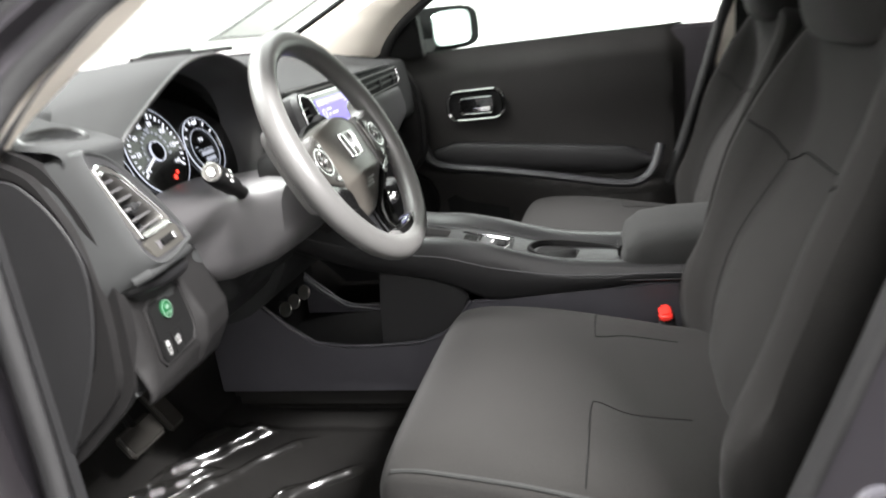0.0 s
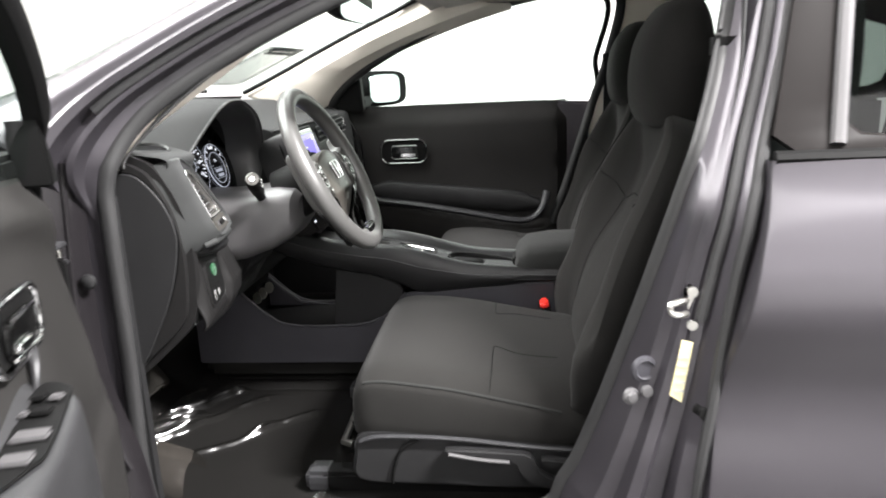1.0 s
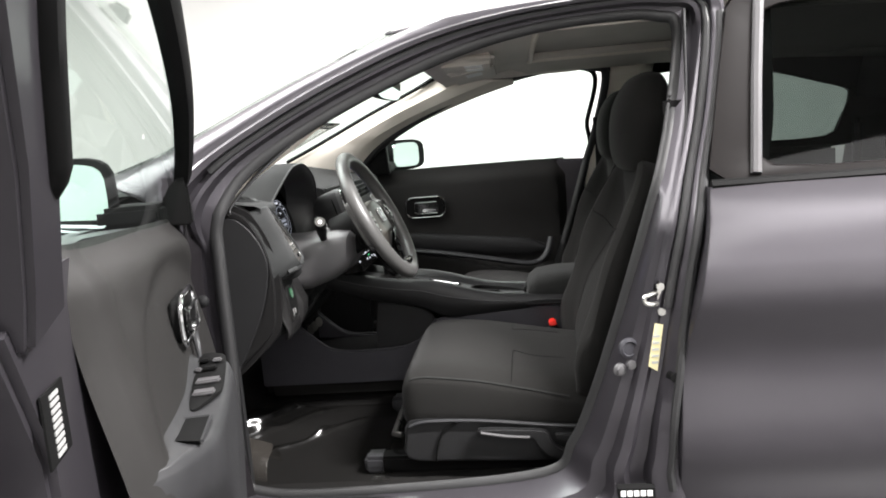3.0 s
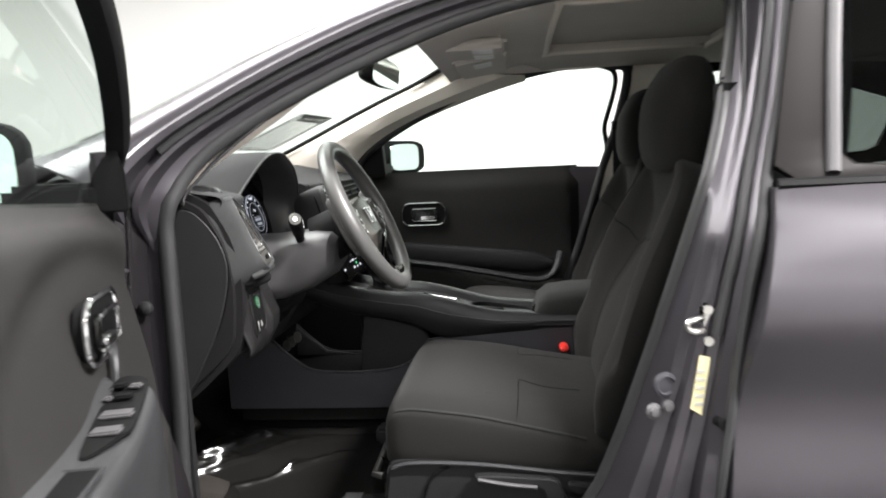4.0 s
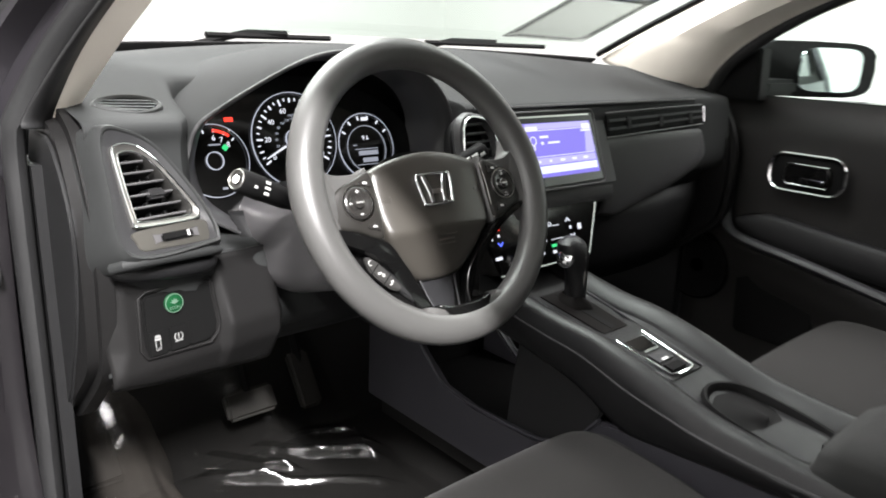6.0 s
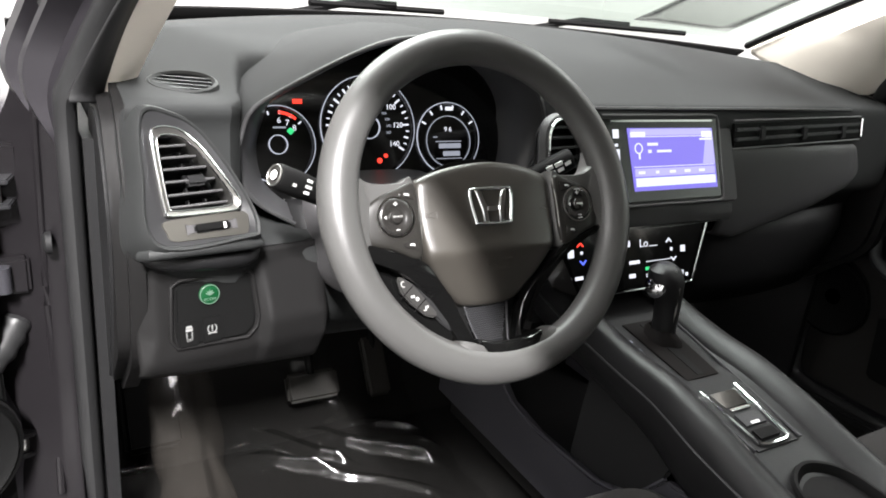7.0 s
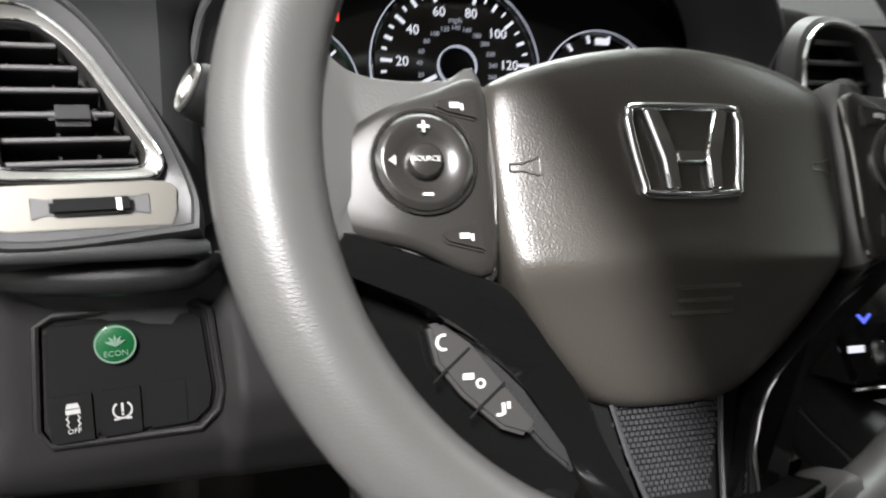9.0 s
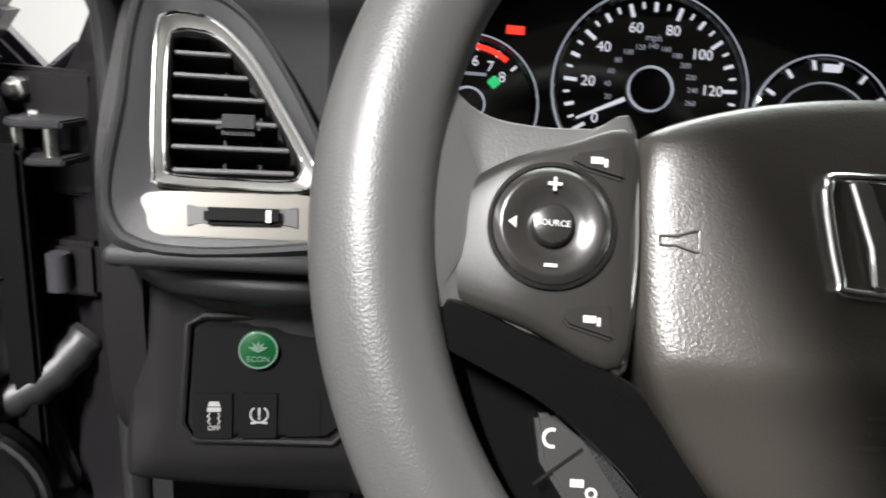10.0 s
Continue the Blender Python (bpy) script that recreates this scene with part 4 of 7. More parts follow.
def build_doorway_fittings():
    def at(x, z, inset=0.0):
        return Vector((x, -(side(z) - inset), z))
    st = root("door_striker", at(0.60, 0.865, 0.04), "zinc plated door striker on the door post", "latch")
    part("plate", block(at(0.604, 0.868, 0.034), (0.018, 0.010, 0.066), 0.005), M_STEEL, st)
    part("loop", tube(spline([at(0.606, 0.878, 0.036), at(0.592, 0.879, 0.026), at(0.578, 0.875, 0.024), at(0.576, 0.868, 0.024), at(0.580, 0.862, 0.024), at(0.592, 0.860, 0.026), at(0.606, 0.860, 0.036)], 4), 0.0045, 8), M_STEEL, st)
    for dz in (-0.027, 0.027):
        part("screw", lathe(at(0.606, 0.868 + dz * 0.85, 0.028), (0, -1, 0), [(0, 0.008), (0.003, 0.007), (0.003, 0.0)], 12), M_STEEL, st)
    pts = [(0.592, 0.825), (0.607, 0.822), (0.592, 0.737), (0.576, 0.747)]
    lab = thing("tyre_label", slab([at(x, z, 0.026) for x, z in pts], (0, -0.0015, 0)), M_YELLOW, "pale yellow tyre pressure label on the door post", "label")
    for i in range(5):
        z = 0.80 - 0.012 * i
        part("print_bar", slab([at(x, zz, 0.0235) for x, zz in ((0.588 - 0.1 * (0.81 - z), z), (0.600 - 0.1 * (0.81 - z), z), (0.600 - 0.1 * (0.81 - z), z + 0.004), (0.588 - 0.1 * (0.81 - z), z + 0.004))], (0, -0.0008, 0)), M_MARK, lab)
    sw = root("lock_switch_cover", at(0.545, 0.765, 0.045), "black oval cover with screws on the door post", "cover")
    part("cover", lathe(at(0.545, 0.775, 0.05), (0.3, -1, 0), [(0, 0.020), (0.005, 0.019), (0.007, 0.014), (0.004, 0.012), (0.004, 0)], 24), M_SHADE, sw)
    part("bolt", lathe(at(0.527, 0.735, 0.05), (0.3, -1, 0), [(0, 0.013), (0.004, 0.012), (0.006, 0.008), (0.009, 0.007), (0.010, 0)], 18), M_TRIMGREY, sw)
    part("bolt", lathe(at(0.548, 0.745, 0.045), (0.3, -1, 0), [(0, 0.009), (0.006, 0.008), (0.007, 0)], 12), M_TRIMGREY, sw)
    ca = root("door_check", Vector((-0.31, -0.775, 0.86)), "black steel door check strap at the hinge post", "door check")
    part("strap", tube([(-0.325, -0.765, 0.860), (-0.275, -0.82, 0.862), (-0.25, -0.88, 0.864)], 0.010, 8, flat=0.4), M_BLACK, ca)
    part("pivot", lathe((-0.302, -0.775, 0.846), (0, 0, 1), [(0, 0.009), (0.030, 0.009), (0.032, 0.0)], 14), M_SHADE, ca)
    part("bracket", block((-0.318, -0.775, 0.861), (0.022, 0.055, 0.045), 0.004), M_SHADEDPAINT, ca)
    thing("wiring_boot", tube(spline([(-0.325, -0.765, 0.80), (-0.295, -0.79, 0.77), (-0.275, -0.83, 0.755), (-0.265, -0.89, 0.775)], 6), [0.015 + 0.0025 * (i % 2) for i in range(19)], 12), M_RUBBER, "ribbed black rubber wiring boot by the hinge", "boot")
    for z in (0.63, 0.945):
        h = root("post_hinge", Vector((-0.32, -0.785, z)), "painted steel door hinge with bolts, darkened for shade", "hinge", "door hinges")
        part("leaf", block((-0.326, -0.785, z + 0.019), (0.014, 0.075, 0.095), 0.004), M_SHADEDPAINT, h)
        for dz in (0.0, 0.027):
            part("arm", slab([(-0.325, -0.752, z + dz), (-0.325, -0.815, z + dz), (-0.298, -0.812, z + dz), (-0.285, -0.79, z + dz), (-0.292, -0.760, z + dz)], (0, 0, 0.006), 0.0015), M_GREY, h, "dark steel hinge arm")
        for x, y in ((-0.300, -0.772), (-0.298, -0.795)):
            part("pin", lathe((x, y, z + 0.004), (0, 0, 1), [(0, 0.005), (0.026, 0.005)], 12), M_STEEL, h)
        for dz in (-0.012, 0.050):
            part("bolt", lathe((-0.320, -0.803, z + dz), (1, -0.2, 0), [(0, 0.009), (0.006, 0.009), (0.007, 0.006), (0.012, 0.005)], 6), M_STEEL, h)
    thing("seal_plug", lathe((-0.290, -0.724, 0.905), (0, -1, 0), [(0, 0.013), (0.006, 0.012), (0.009, 0.008), (0.010, 0)], 16), M_PLASTIC, "small dark door switch plug on the hinge post", "plug")


build_doorway_fittings()
flange = thing("post_flange", tube(spline([(-0.300, -0.728, 1.09), (-0.308, -0.731, 0.97), (-0.313, -0.733, 0.82), (-0.302, -0.735, 0.68), (-0.262, -0.738, 0.59)], 6), 0.0045, 8), M_SHADEDPAINT, "painted steel flange along the hinge post", "trim", kind="structure")
lab = thing("sill_sticker", slab([(0.505, -0.838, 0.512), (0.572, -0.838, 0.512), (0.572, -0.838, 0.530), (0.505, -0.838, 0.530)], (0, 0.02, 0)), M_BLACK, "black sticker with pale marks low on the door post", "sticker")
for i in range(5):
    part("mark", slab([(0.510 + 0.012 * i, -0.838, 0.515), (0.519 + 0.012 * i, -0.838, 0.515), (0.519 + 0.012 * i, -0.838, 0.526), (0.510 + 0.012 * i, -0.838, 0.526)], (0, -0.001, 0)), M_WHITE, lab)

# ---- dashboard ----
T_WHEEL = radians(26)
HUB = Vector((0.015, -0.352, 1.02))


def dash_profile(y):
    xw = -0.665 + 0.40 * y * y
    zw = 1.155 - 0.03 * (y / 0.64) ** 2
    gen = [(xw, zw - 0.02), (xw + 0.012, zw), (xw + 0.10, zw + 0.002), (-0.40, 1.128), (-0.29, 1.102), (-0.21, 1.088), (-0.182, 1.083), (-0.172, 1.074), (-0.166, 1.05), (-0.158, 1.0), (-0.156, 0.955), (-0.170, 0.932), (-0.205, 0.915), (-0.22, 0.85), (-0.25, 0.74), (-0.36, 0.66), (-0.55, 0.66)]
    ins = gen[:3] + [(-0.42, 1.13), (-0.36, 1.122), (-0.33, 1.115), (-0.315, 1.10), (-0.308, 1.08), (-0.302, 1.05), (-0.296, 1.0), (-0.288, 0.955), (-0.23, 0.932), (-0.178, 0.915), (-0.182, 0.85), (-0.21, 0.795), (-0.36, 0.77), (-0.55, 0.78)]
    low = gen[:8] + [(-0.180, 1.05), (-0.176, 1.0), (-0.170, 0.955), (-0.160, 0.930), (-0.152, 0.915), (-0.165, 0.85), (-0.178, 0.795), (-0.36, 0.77), (-0.55, 0.78)]
    a = smooth01(-0.56, -0.52, y) * (1 - smooth01(-0.155, -0.115, y))
    b = 1 - smooth01(-0.56, -0.50, y)
    out = []
    for g, i, l in zip(gen, ins, low):
        x = lerp(lerp(g[0], i[0], a), l[0], b)
        z = lerp(lerp(g[1], i[1], a), l[1], b)
        out.append(Vector((x, y, z)))
    return out


def build_dashboard():
    d = root("dashboard", (-0.35, 0, 0.66), "charcoal dashboard with silver vents, lit gauges and touchscreen", "dashboard")
    ys = [-0.655 + 1.30 * k / 90 for k in range(91)]
    part("dash_pad", loft([spline(dash_profile(y), 4) for y in ys]), M_PAD, d, "charcoal soft-touch dash pad")
    # end caps that show when a door is open
    for s in (-1, 1):
        x0 = 0.0 if s < 0 else 0.012
        cap = [(-0.205, 1.078), (-0.178, 1.045), (-0.156, 0.995), (-0.147, 0.94), (-0.149, 0.87), (-0.162, 0.812), (-0.215, 0.760), (-0.270, 0.716), (-0.30, 0.715), (-0.33, 0.76), (-0.34, 0.95), (-0.32, 1.06), (-0.26, 1.095)]
        e = part("end_cap", slab([(p.x + x0, s * 0.634, p.y) for p in spline([(x, z, 0) for x, z in cap], 5, True)], (0, s * 0.040, 0), 0.012, 4), M_LOWER, d, "smooth charcoal dash end")
        oval = [(-0.235, 1.066), (-0.200, 1.046), (-0.172, 1.004), (-0.162, 0.955), (-0.178, 0.880), (-0.212, 0.805), (-0.250, 0.742), (-0.285, 0.735), (-0.315, 0.80), (-0.322, 0.95), (-0.30, 1.05)]
        part("fuse_cover", slab([(p.x + x0, s * 0.668, p.y) for p in spline([(x, z, 0) for x, z in oval], 5, True)], (0, s * 0.0095, 0), 0.0035, 3), M_PLASTIC, e, "charcoal curved fuse cover")
    # left vent pod
    V = Face((-0.1365, -0.5925, 0.979), (-0.22, 1, 0), (-0.44, 0, 1))
    pod = [(-0.052, -0.027), (0.044, -0.031), (0.0545, -0.024), (0.0535, -0.006), (0.043, 0.024), (0.026, 0.058), (0.008, 0.085), (-0.014, 0.100), (-0.044, 0.103), (-0.054, 0.046)]
    bez = [(-0.0375, 0.007), (-0.034, 0.0008), (0.0, -0.001), (0.031, -0.001), (0.0385, 0.003), (0.0375, 0.014), (0.0205, 0.045), (0.007, 0.067), (-0.008, 0.082), (-0.021, 0.0868), (-0.033, 0.0860), (-0.0375, 0.079), (-0.0385, 0.04)]

    def polar(pts, n):
        """The outline met by n even rays from the middle of the vent."""
        q = [(p.x + 0.004, p.y - 0.036) for p in spline([(a, b, 0) for a, b in pts], 8, True)]
        out = []
        for k in range(n):
            c, si = math.cos(2 * math.pi * k / n), math.sin(2 * math.pi * k / n)
            best = 0.03
            for (ax, ay), (bx, by) in zip(q, q[1:] + q[:1]):
                da, db = ax * si - ay * c, bx * si - by * c
                if da * db <= 0 and da != db:
                    f = da / (da - db)
                    r = (ax + f * (bx - ax)) * c + (ay + f * (by - ay)) * si
                    if r > 0:
                        best = r
            out.append((best * c - 0.004, best * si + 0.036))
        return out

    def about(pts, k, w):
        return [V.at(-0.004 + (u + 0.004) * k, 0.036 + (v - 0.036) * k, w) for u, v in pts]

    pods, bz = polar(pod, 96), polar(bez, 96)
    vp = part("vent_pod", loft([about(pods, k, w) for k, w in ((1.16, -0.07), (1.13, -0.030), (1.08, -0.006), (1.035, 0.006), (1.0, 0.0098), (0.965, 0.0088), (0.945, 0.0062))], ring=True), M_DASH, d, "charcoal moulded vent surround")
    part("vent_shaft", V.plate([(u * 0.9, v) for u, v in bz], -0.05, -0.026), M_BLACK, vp, "black vent shaft")
    part("pod_face", loft([[V.at(lerp(a[0] * 0.945, b[0], f), lerp(0.036 + (a[1] - 0.036) * 0.945, b[1], f), w) for a, b in zip(pods, bz)] for f, w in ((0.0, 0.0062), (0.3, 0.0046), (1.0, 0.0010))], ring=True), M_ARM, vp, "satin charcoal vent face")
    part("vent_bezel", loft([about(bz, k, w) for k, w in ((1.03, -0.002), (1.02, 0.005), (0.99, 0.0072), (0.93, 0.0056), (0.87, 0.0048), (0.84, 0.002), (0.83, -0.022))], ring=True), M_SILVER, vp, "satin silver vent bezel")
    part("chrome_line", tube(about(bz, 1.01, 0.0062), 0.0013, 8, closed=True, up=V.n), M_CHROME, vp, "chrome line round the vent")
    part("inner_line", tube(about(bz, 0.865, 0.0046), 0.0008, 8, closed=True, up=V.n), M_CHROME, vp, "chrome line inside the bezel")
    # plate under the bezel with the thumb wheel
    part("wheel_plate", V.plate([(p.x, p.y) for p in spline([(-0.0405, -0.004, 0), (-0.0405, -0.015, 0), (-0.039, -0.0215, 0), (-0.033, -0.0248, 0), (-0.02, -0.0254, 0), (0.035, -0.0268, 0), (0.0425, -0.025, 0), (0.045, -0.015, 0), (0.041, -0.004, 0), (0.0, -0.003, 0)], 4, True)], -0.01, 0.0066, 0.002), M_CHAMPAGNE, vp, "warm satin silver strip")
    part("wheel_slot", V.plate([(-0.022, -0.0205), (-0.016, -0.0190), (0.026, -0.0194), (0.032, -0.0208), (0.032, -0.0095), (0.026, -0.0106), (-0.016, -0.0104), (-0.022, -0.0090)], 0.006, 0.0072, 0.0006), M_TRIMGREY, vp, "grey flared slot")
    tw = part("thumb_wheel", V.plate([(-0.014, -0.0192), (0.024, -0.0195), (0.024, -0.0108), (-0.014, -0.0105)], 0.006, 0.0104, 0.002), M_BLACK, vp, "black ridged thumb wheel")
    part("wheel_mark", V.rect(0.017, -0.0150, 0.0024, 0.006, 0.0100, 0.0111), M_WHITE, tw)
    for v, u1 in ((0.0085, 0.030), (0.0205, 0.0275), (0.0335, 0.0210), (0.0460, 0.0145), (0.0575, 0.0060), (0.0690, -0.0025), (0.0785, -0.013)):
        bm = slab([V.at(-0.032, v - 0.003, -0.024), V.at(u1, v - 0.003, -0.024), V.at(u1, v - 0.001, -0.001), V.at(-0.032, v - 0.001, -0.001)], 0.003 * V.v, 0.001)
        sl = part("vent_slat", bm, M_PLASTIC, vp, "charcoal vent slat")
        part("slat_edge", tube([V.at(-0.031, v + 0.0005, -0.001), V.at(u1 - 0.001, v + 0.0005, -0.001)], 0.0013, 8), M_TRIMGREY, sl, "rounded front edge")
        for u in (-0.026, -0.006, 0.012):
            if u < u1 - 0.008:
                part("slat_post", V.rect(u, v + 0.004, 0.0016, 0.006, -0.020, -0.012), M_PLASTIC, sl)
    part("vent_tab", V.rect(0.001, 0.0335, 0.022, 0.011, -0.014, 0.0022, 0.003), M_PLASTIC, vp, "sliding vent tab")
    part("pod_ledge", tube([V.at(-0.058, -0.0325, -0.020), V.at(-0.054, -0.0328, -0.004), V.at(-0.04, -0.0335, 0.0), V.at(0.04, -0.0375, 0.0), V.at(0.054, -0.0385, -0.004), V.at(0.058, -0.0390, -0.03)], 0.0078, 12, flat=0.8), M_DASH, d, "padded ledge under the vent")
    part("pad_roll", tube(spline([(-0.19, -0.646, 0.932), (-0.154, -0.640, 0.931), (-0.139, -0.615, 0.929), (-0.142, -0.560, 0.926), (-0.158, -0.540, 0.926), (-0.21, -0.532, 0.930)], 4), 0.0125, 12, flat=0.85), M_LEATHER, d, "dark padded roll below the vent")
    for i in range(26):
        y = -0.628 + 0.110 * i / 25
        part("stitch", block((-0.1290 - 0.10 * max(0, y + 0.58), y, 0.9400), (0.0012, 0.0030, 0.0012), 0.0003), M_GREY, d)
    # defroster outlet
    DF = Face((-0.233, -0.590, 1.0905), (0.42, 1, 0), (-1, 0.42, 0.30))
    turn = [2 * math.pi * i / 36 for i in range(36)]
    df = part("side_defroster", loft([[DF.at(0.036 * k * math.cos(u), 0.027 * k * math.sin(u), w) for u in turn] for k, w in ((1.08, -0.004), (1.02, 0.004), (0.94, 0.0055), (0.86, 0.003), (0.85, -0.006))], ring=True), M_DASH, d, "oval side defroster")
    part("outlet", loft([[DF.at(0.032 * k * math.cos(u), 0.0235 * k * math.sin(u), w) for u in turn] for k, w in ((1.0, -0.001), (0.5, -0.0012), (0.01, -0.0012))], ring=True), M_PIANO, df, "black outlet")
    for i in range(4):
        v = -0.0135 + 0.009 * i
        w = 0.030 * math.sqrt(max(0.05, 1 - (v / 0.0245) ** 2))
        part("slat", DF.rect(0, v, 2 * w, 0.0018, -0.001, 0.0035, 0.0004), M_GREY, df)
    # lower switch panel
    S = Face((-0.154, -0.578, 0.862), (-0.16, 1, 0), (-0.12, 0, 1))
    rows = []
    for i in range(49):
        u = -0.080 + 0.212 * i / 48
        low = lerp(-0.060, -0.074, (u + 0.1) / 0.075) if u < -0.025 else lerp(-0.074, -0.092, (u + 0.025) / 0.15)
        row = []
        for j in range(23):
            v = lerp(0.062, low, j / 22)
            turn_in = max(0.0, -0.058 - 0.35 * max(0.0, -0.02 - v) - u)
            w = -0.9 * turn_in * turn_in / (turn_in + 0.012)
            w += 0.016 * smooth01(0.050, 0.060, u) * max(0.0, 1 - abs(v + 0.022) / 0.07)
            w -= 0.5 * max(0.0, -0.050 - v) + 0.004 * smooth01(0.010, 0.0, abs(j - 22) / 8)
            row.append(S.at(u, v, w))
        rows.append(row)
    lp = part("lower_panel", loft(rows), M_LOWER, d, "charcoal lower dash panel", thick=0.004)
    sp = part("switch_plate", S.plate([(-0.043, -0.024), (-0.038, -0.031), (0.034, -0.0345), (0.044, -0.026), (0.0465, -0.014), (0.042, 0.031), (0.037, 0.0355), (-0.036, 0.0355), (-0.041, 0.031)], -0.004, 0.0035, 0.002, 2), M_BLACK, lp, "black switch plate")
    ring = [(-0.0482, -0.024), (-0.042, -0.0345), (0.037, -0.038), (0.048, -0.028), (0.051, -0.016), (0.0458, 0.034), (0.039, 0.0395), (-0.036, 0.0395), (-0.0445, 0.0345)]
    part("plate_frame", tube([S.at(u, v, 0.0012) for u, v in ring], 0.0024, 8, closed=True, up=S.n), M_LOWER, lp, "raised frame round the switches")
    eb = part("econ_button", lathe(S.at(-0.006, 0.021, 0.003), S.n, [(0, 0.0112), (0.003, 0.0110), (0.0038, 0.0098), (0.0038, 0.0)], 28), M_GREENCAP, sp, "round green economy button")
    part("button_ring", S.ring(-0.006, 0.021, 0.0099, 0.0108, 0.003, 0.0070, 40), M_PALEGREEN, eb, "lit green ring")
    part("leaf_mark", joined(*[S.plate([(-0.006, 0.0200), (-0.006 + 0.0032 * math.cos(a - 0.26), 0.0212 + 0.0032 * math.sin(a - 0.26)), (-0.006 + 0.0056 * math.cos(a), 0.0212 + 0.0056 * math.sin(a)), (-0.006 + 0.0032 * math.cos(a + 0.26), 0.0212 + 0.0032 * math.sin(a + 0.26))], 0.0060, 0.0076) for a in (0.35, 0.95, 1.57, 2.19, 2.79)]), M_PALEGREEN, eb, "white leaf mark")
    part("econ_word", S.text("ECON", -0.006, 0.0158, 0.0046, 0.0069), M_PALEGREEN, eb, "lit word")
    for i, u in enumerate((-0.030, -0.005, 0.020)):
        bt = part("dash_switch", S.rect(u, -0.0190, 0.0235, 0.031, 0.0, 0.0052 if i < 2 else 0.004, 0.002), M_BLACK, sp, "black square dash switch")
        if i == 0:
            skid = [S.plate([(u - 0.0036, -0.0128), (u + 0.0036, -0.0128), (u + 0.0026, -0.0100), (u - 0.0026, -0.0100)], 0.005, 0.0057), S.rect(u, -0.0148, 0.0074, 0.0026, 0.005, 0.0057), S.text("OFF", u, -0.0262, 0.0040, 0.0054)]
            for sgn in (-1, 1):
                skid.append(tube([S.at(u + sgn * (0.0022 + (0.0012 if k % 2 else 0)), -0.0170 - 0.0017 * k, 0.0054) for k in range(5)], 0.0005, 5))
            part("skid_mark", joined(*skid), M_PRINT, bt, "white skidding car mark")
        if i == 1:
            part("tyre_mark", joined(S.ring(u, -0.0180, 0.0044, 0.0054, 0.005, 0.0057, 20, 125, 415), S.rect(u, -0.0165, 0.0013, 0.0050, 0.005, 0.0057), S.rect(u, -0.0205, 0.0013, 0.0013, 0.005, 0.0057), S.rect(u - 0.0032, -0.0232, 0.003, 0.0011, 0.005, 0.0057), S.rect(u + 0.0032, -0.0232, 0.003, 0.0011, 0.005, 0.0057)), M_PRINT, bt, "white tyre pressure mark")
    # instrument binnacle
    arch = [(-0.470, 0.93), (-0.522, 0.965), (-0.542, 1.01), (-0.539, 1.045), (-0.530, 1.071), (-0.505, 1.090), (-0.437, 1.128), (-0.382, 1.152), (-0.33, 1.160), (-0.27, 1.156), (-0.185, 1.125), (-0.137, 1.075), (-0.128, 1.02), (-0.15, 0.965), (-0.20, 0.93)]
    ar = spline([(y, z, 0) for y, z in arch], 5)
    cy, cz = -0.335, 1.03
    rows = []
    for x, k, drop in ((-0.52, 0.90, 0.55), (-0.44, 0.99, 0.25), (-0.33, 1.03, 0.04), (-0.24, 1.015, 0.0), (-0.205, 1.0, 0.0), (-0.198, 0.985, 0.0), (-0.203, 0.95, 0.0), (-0.225, 0.91, 0.0), (-0.275, 0.86, 0.0)):
        row = []
        for p in ar:
            lean = 0.16 * (p.y - 1.06) if x > -0.3 else 0
            z = cz + (p.y - cz) * k
            z -= drop * max(0, z - 1.105)
            near = 1.0 if p.x > cy else lerp(1.0, 0.89, min(1.0, max(0.0, (-0.203 - x) / 0.072))) if x > -0.3 and k < 0.97 else 1.0
            row.append((x + lean, cy + (p.x - cy) * k * near, z))
        rows.append(row)
    part("binnacle_hood", loft(rows[:6]), M_PAD, d, "charcoal hood over the instruments")
    part("binnacle_liner", loft(rows[5:]), M_LINERGREY, d, "satin grey inner wall of the hood")
    part("hood_edge", tube([Vector(p) + Vector((0.001, 0, 0)) for p in rows[5]], 0.0026, 8), M_FASCIA, d, "rounded hood edge")
    G = Face((-0.268, -0.355, 1.037), (0, 1, 0), (-0.30, 0, 1))
    part("gauge_panel", G.plate([(p.x - G.o.y, (p.y - G.o.z) * 1.03) for p in [Vector((cy + (q.x - cy) * 0.9, cz + (q.y - cz) * 0.9, 0)) for q in ar]], -0.02, -0.006), M_PIANO, d, "gloss black instrument panel")
    for u, v, r, name in ((0.0, 0.0, 0.0655, "speedometer"), (-0.120, -0.020, 0.047, "rev_counter"), (0.117, -0.016, 0.0485, "fuel_gauge")):
        g = part(name, lathe(G.at(u, v, -0.006), G.n, [(0, r), (0.003, r), (0.004, r - 0.002), (0.001, r - 0.004), (0.001, 0.0)], 48), M_PIANO, d, "round black dial")
        part("dial_ring", G.ring(u, v, r - 0.0008, r + 0.0002, -0.004, -0.0025), M_RINGGLOW, g, "thin white lit ring")
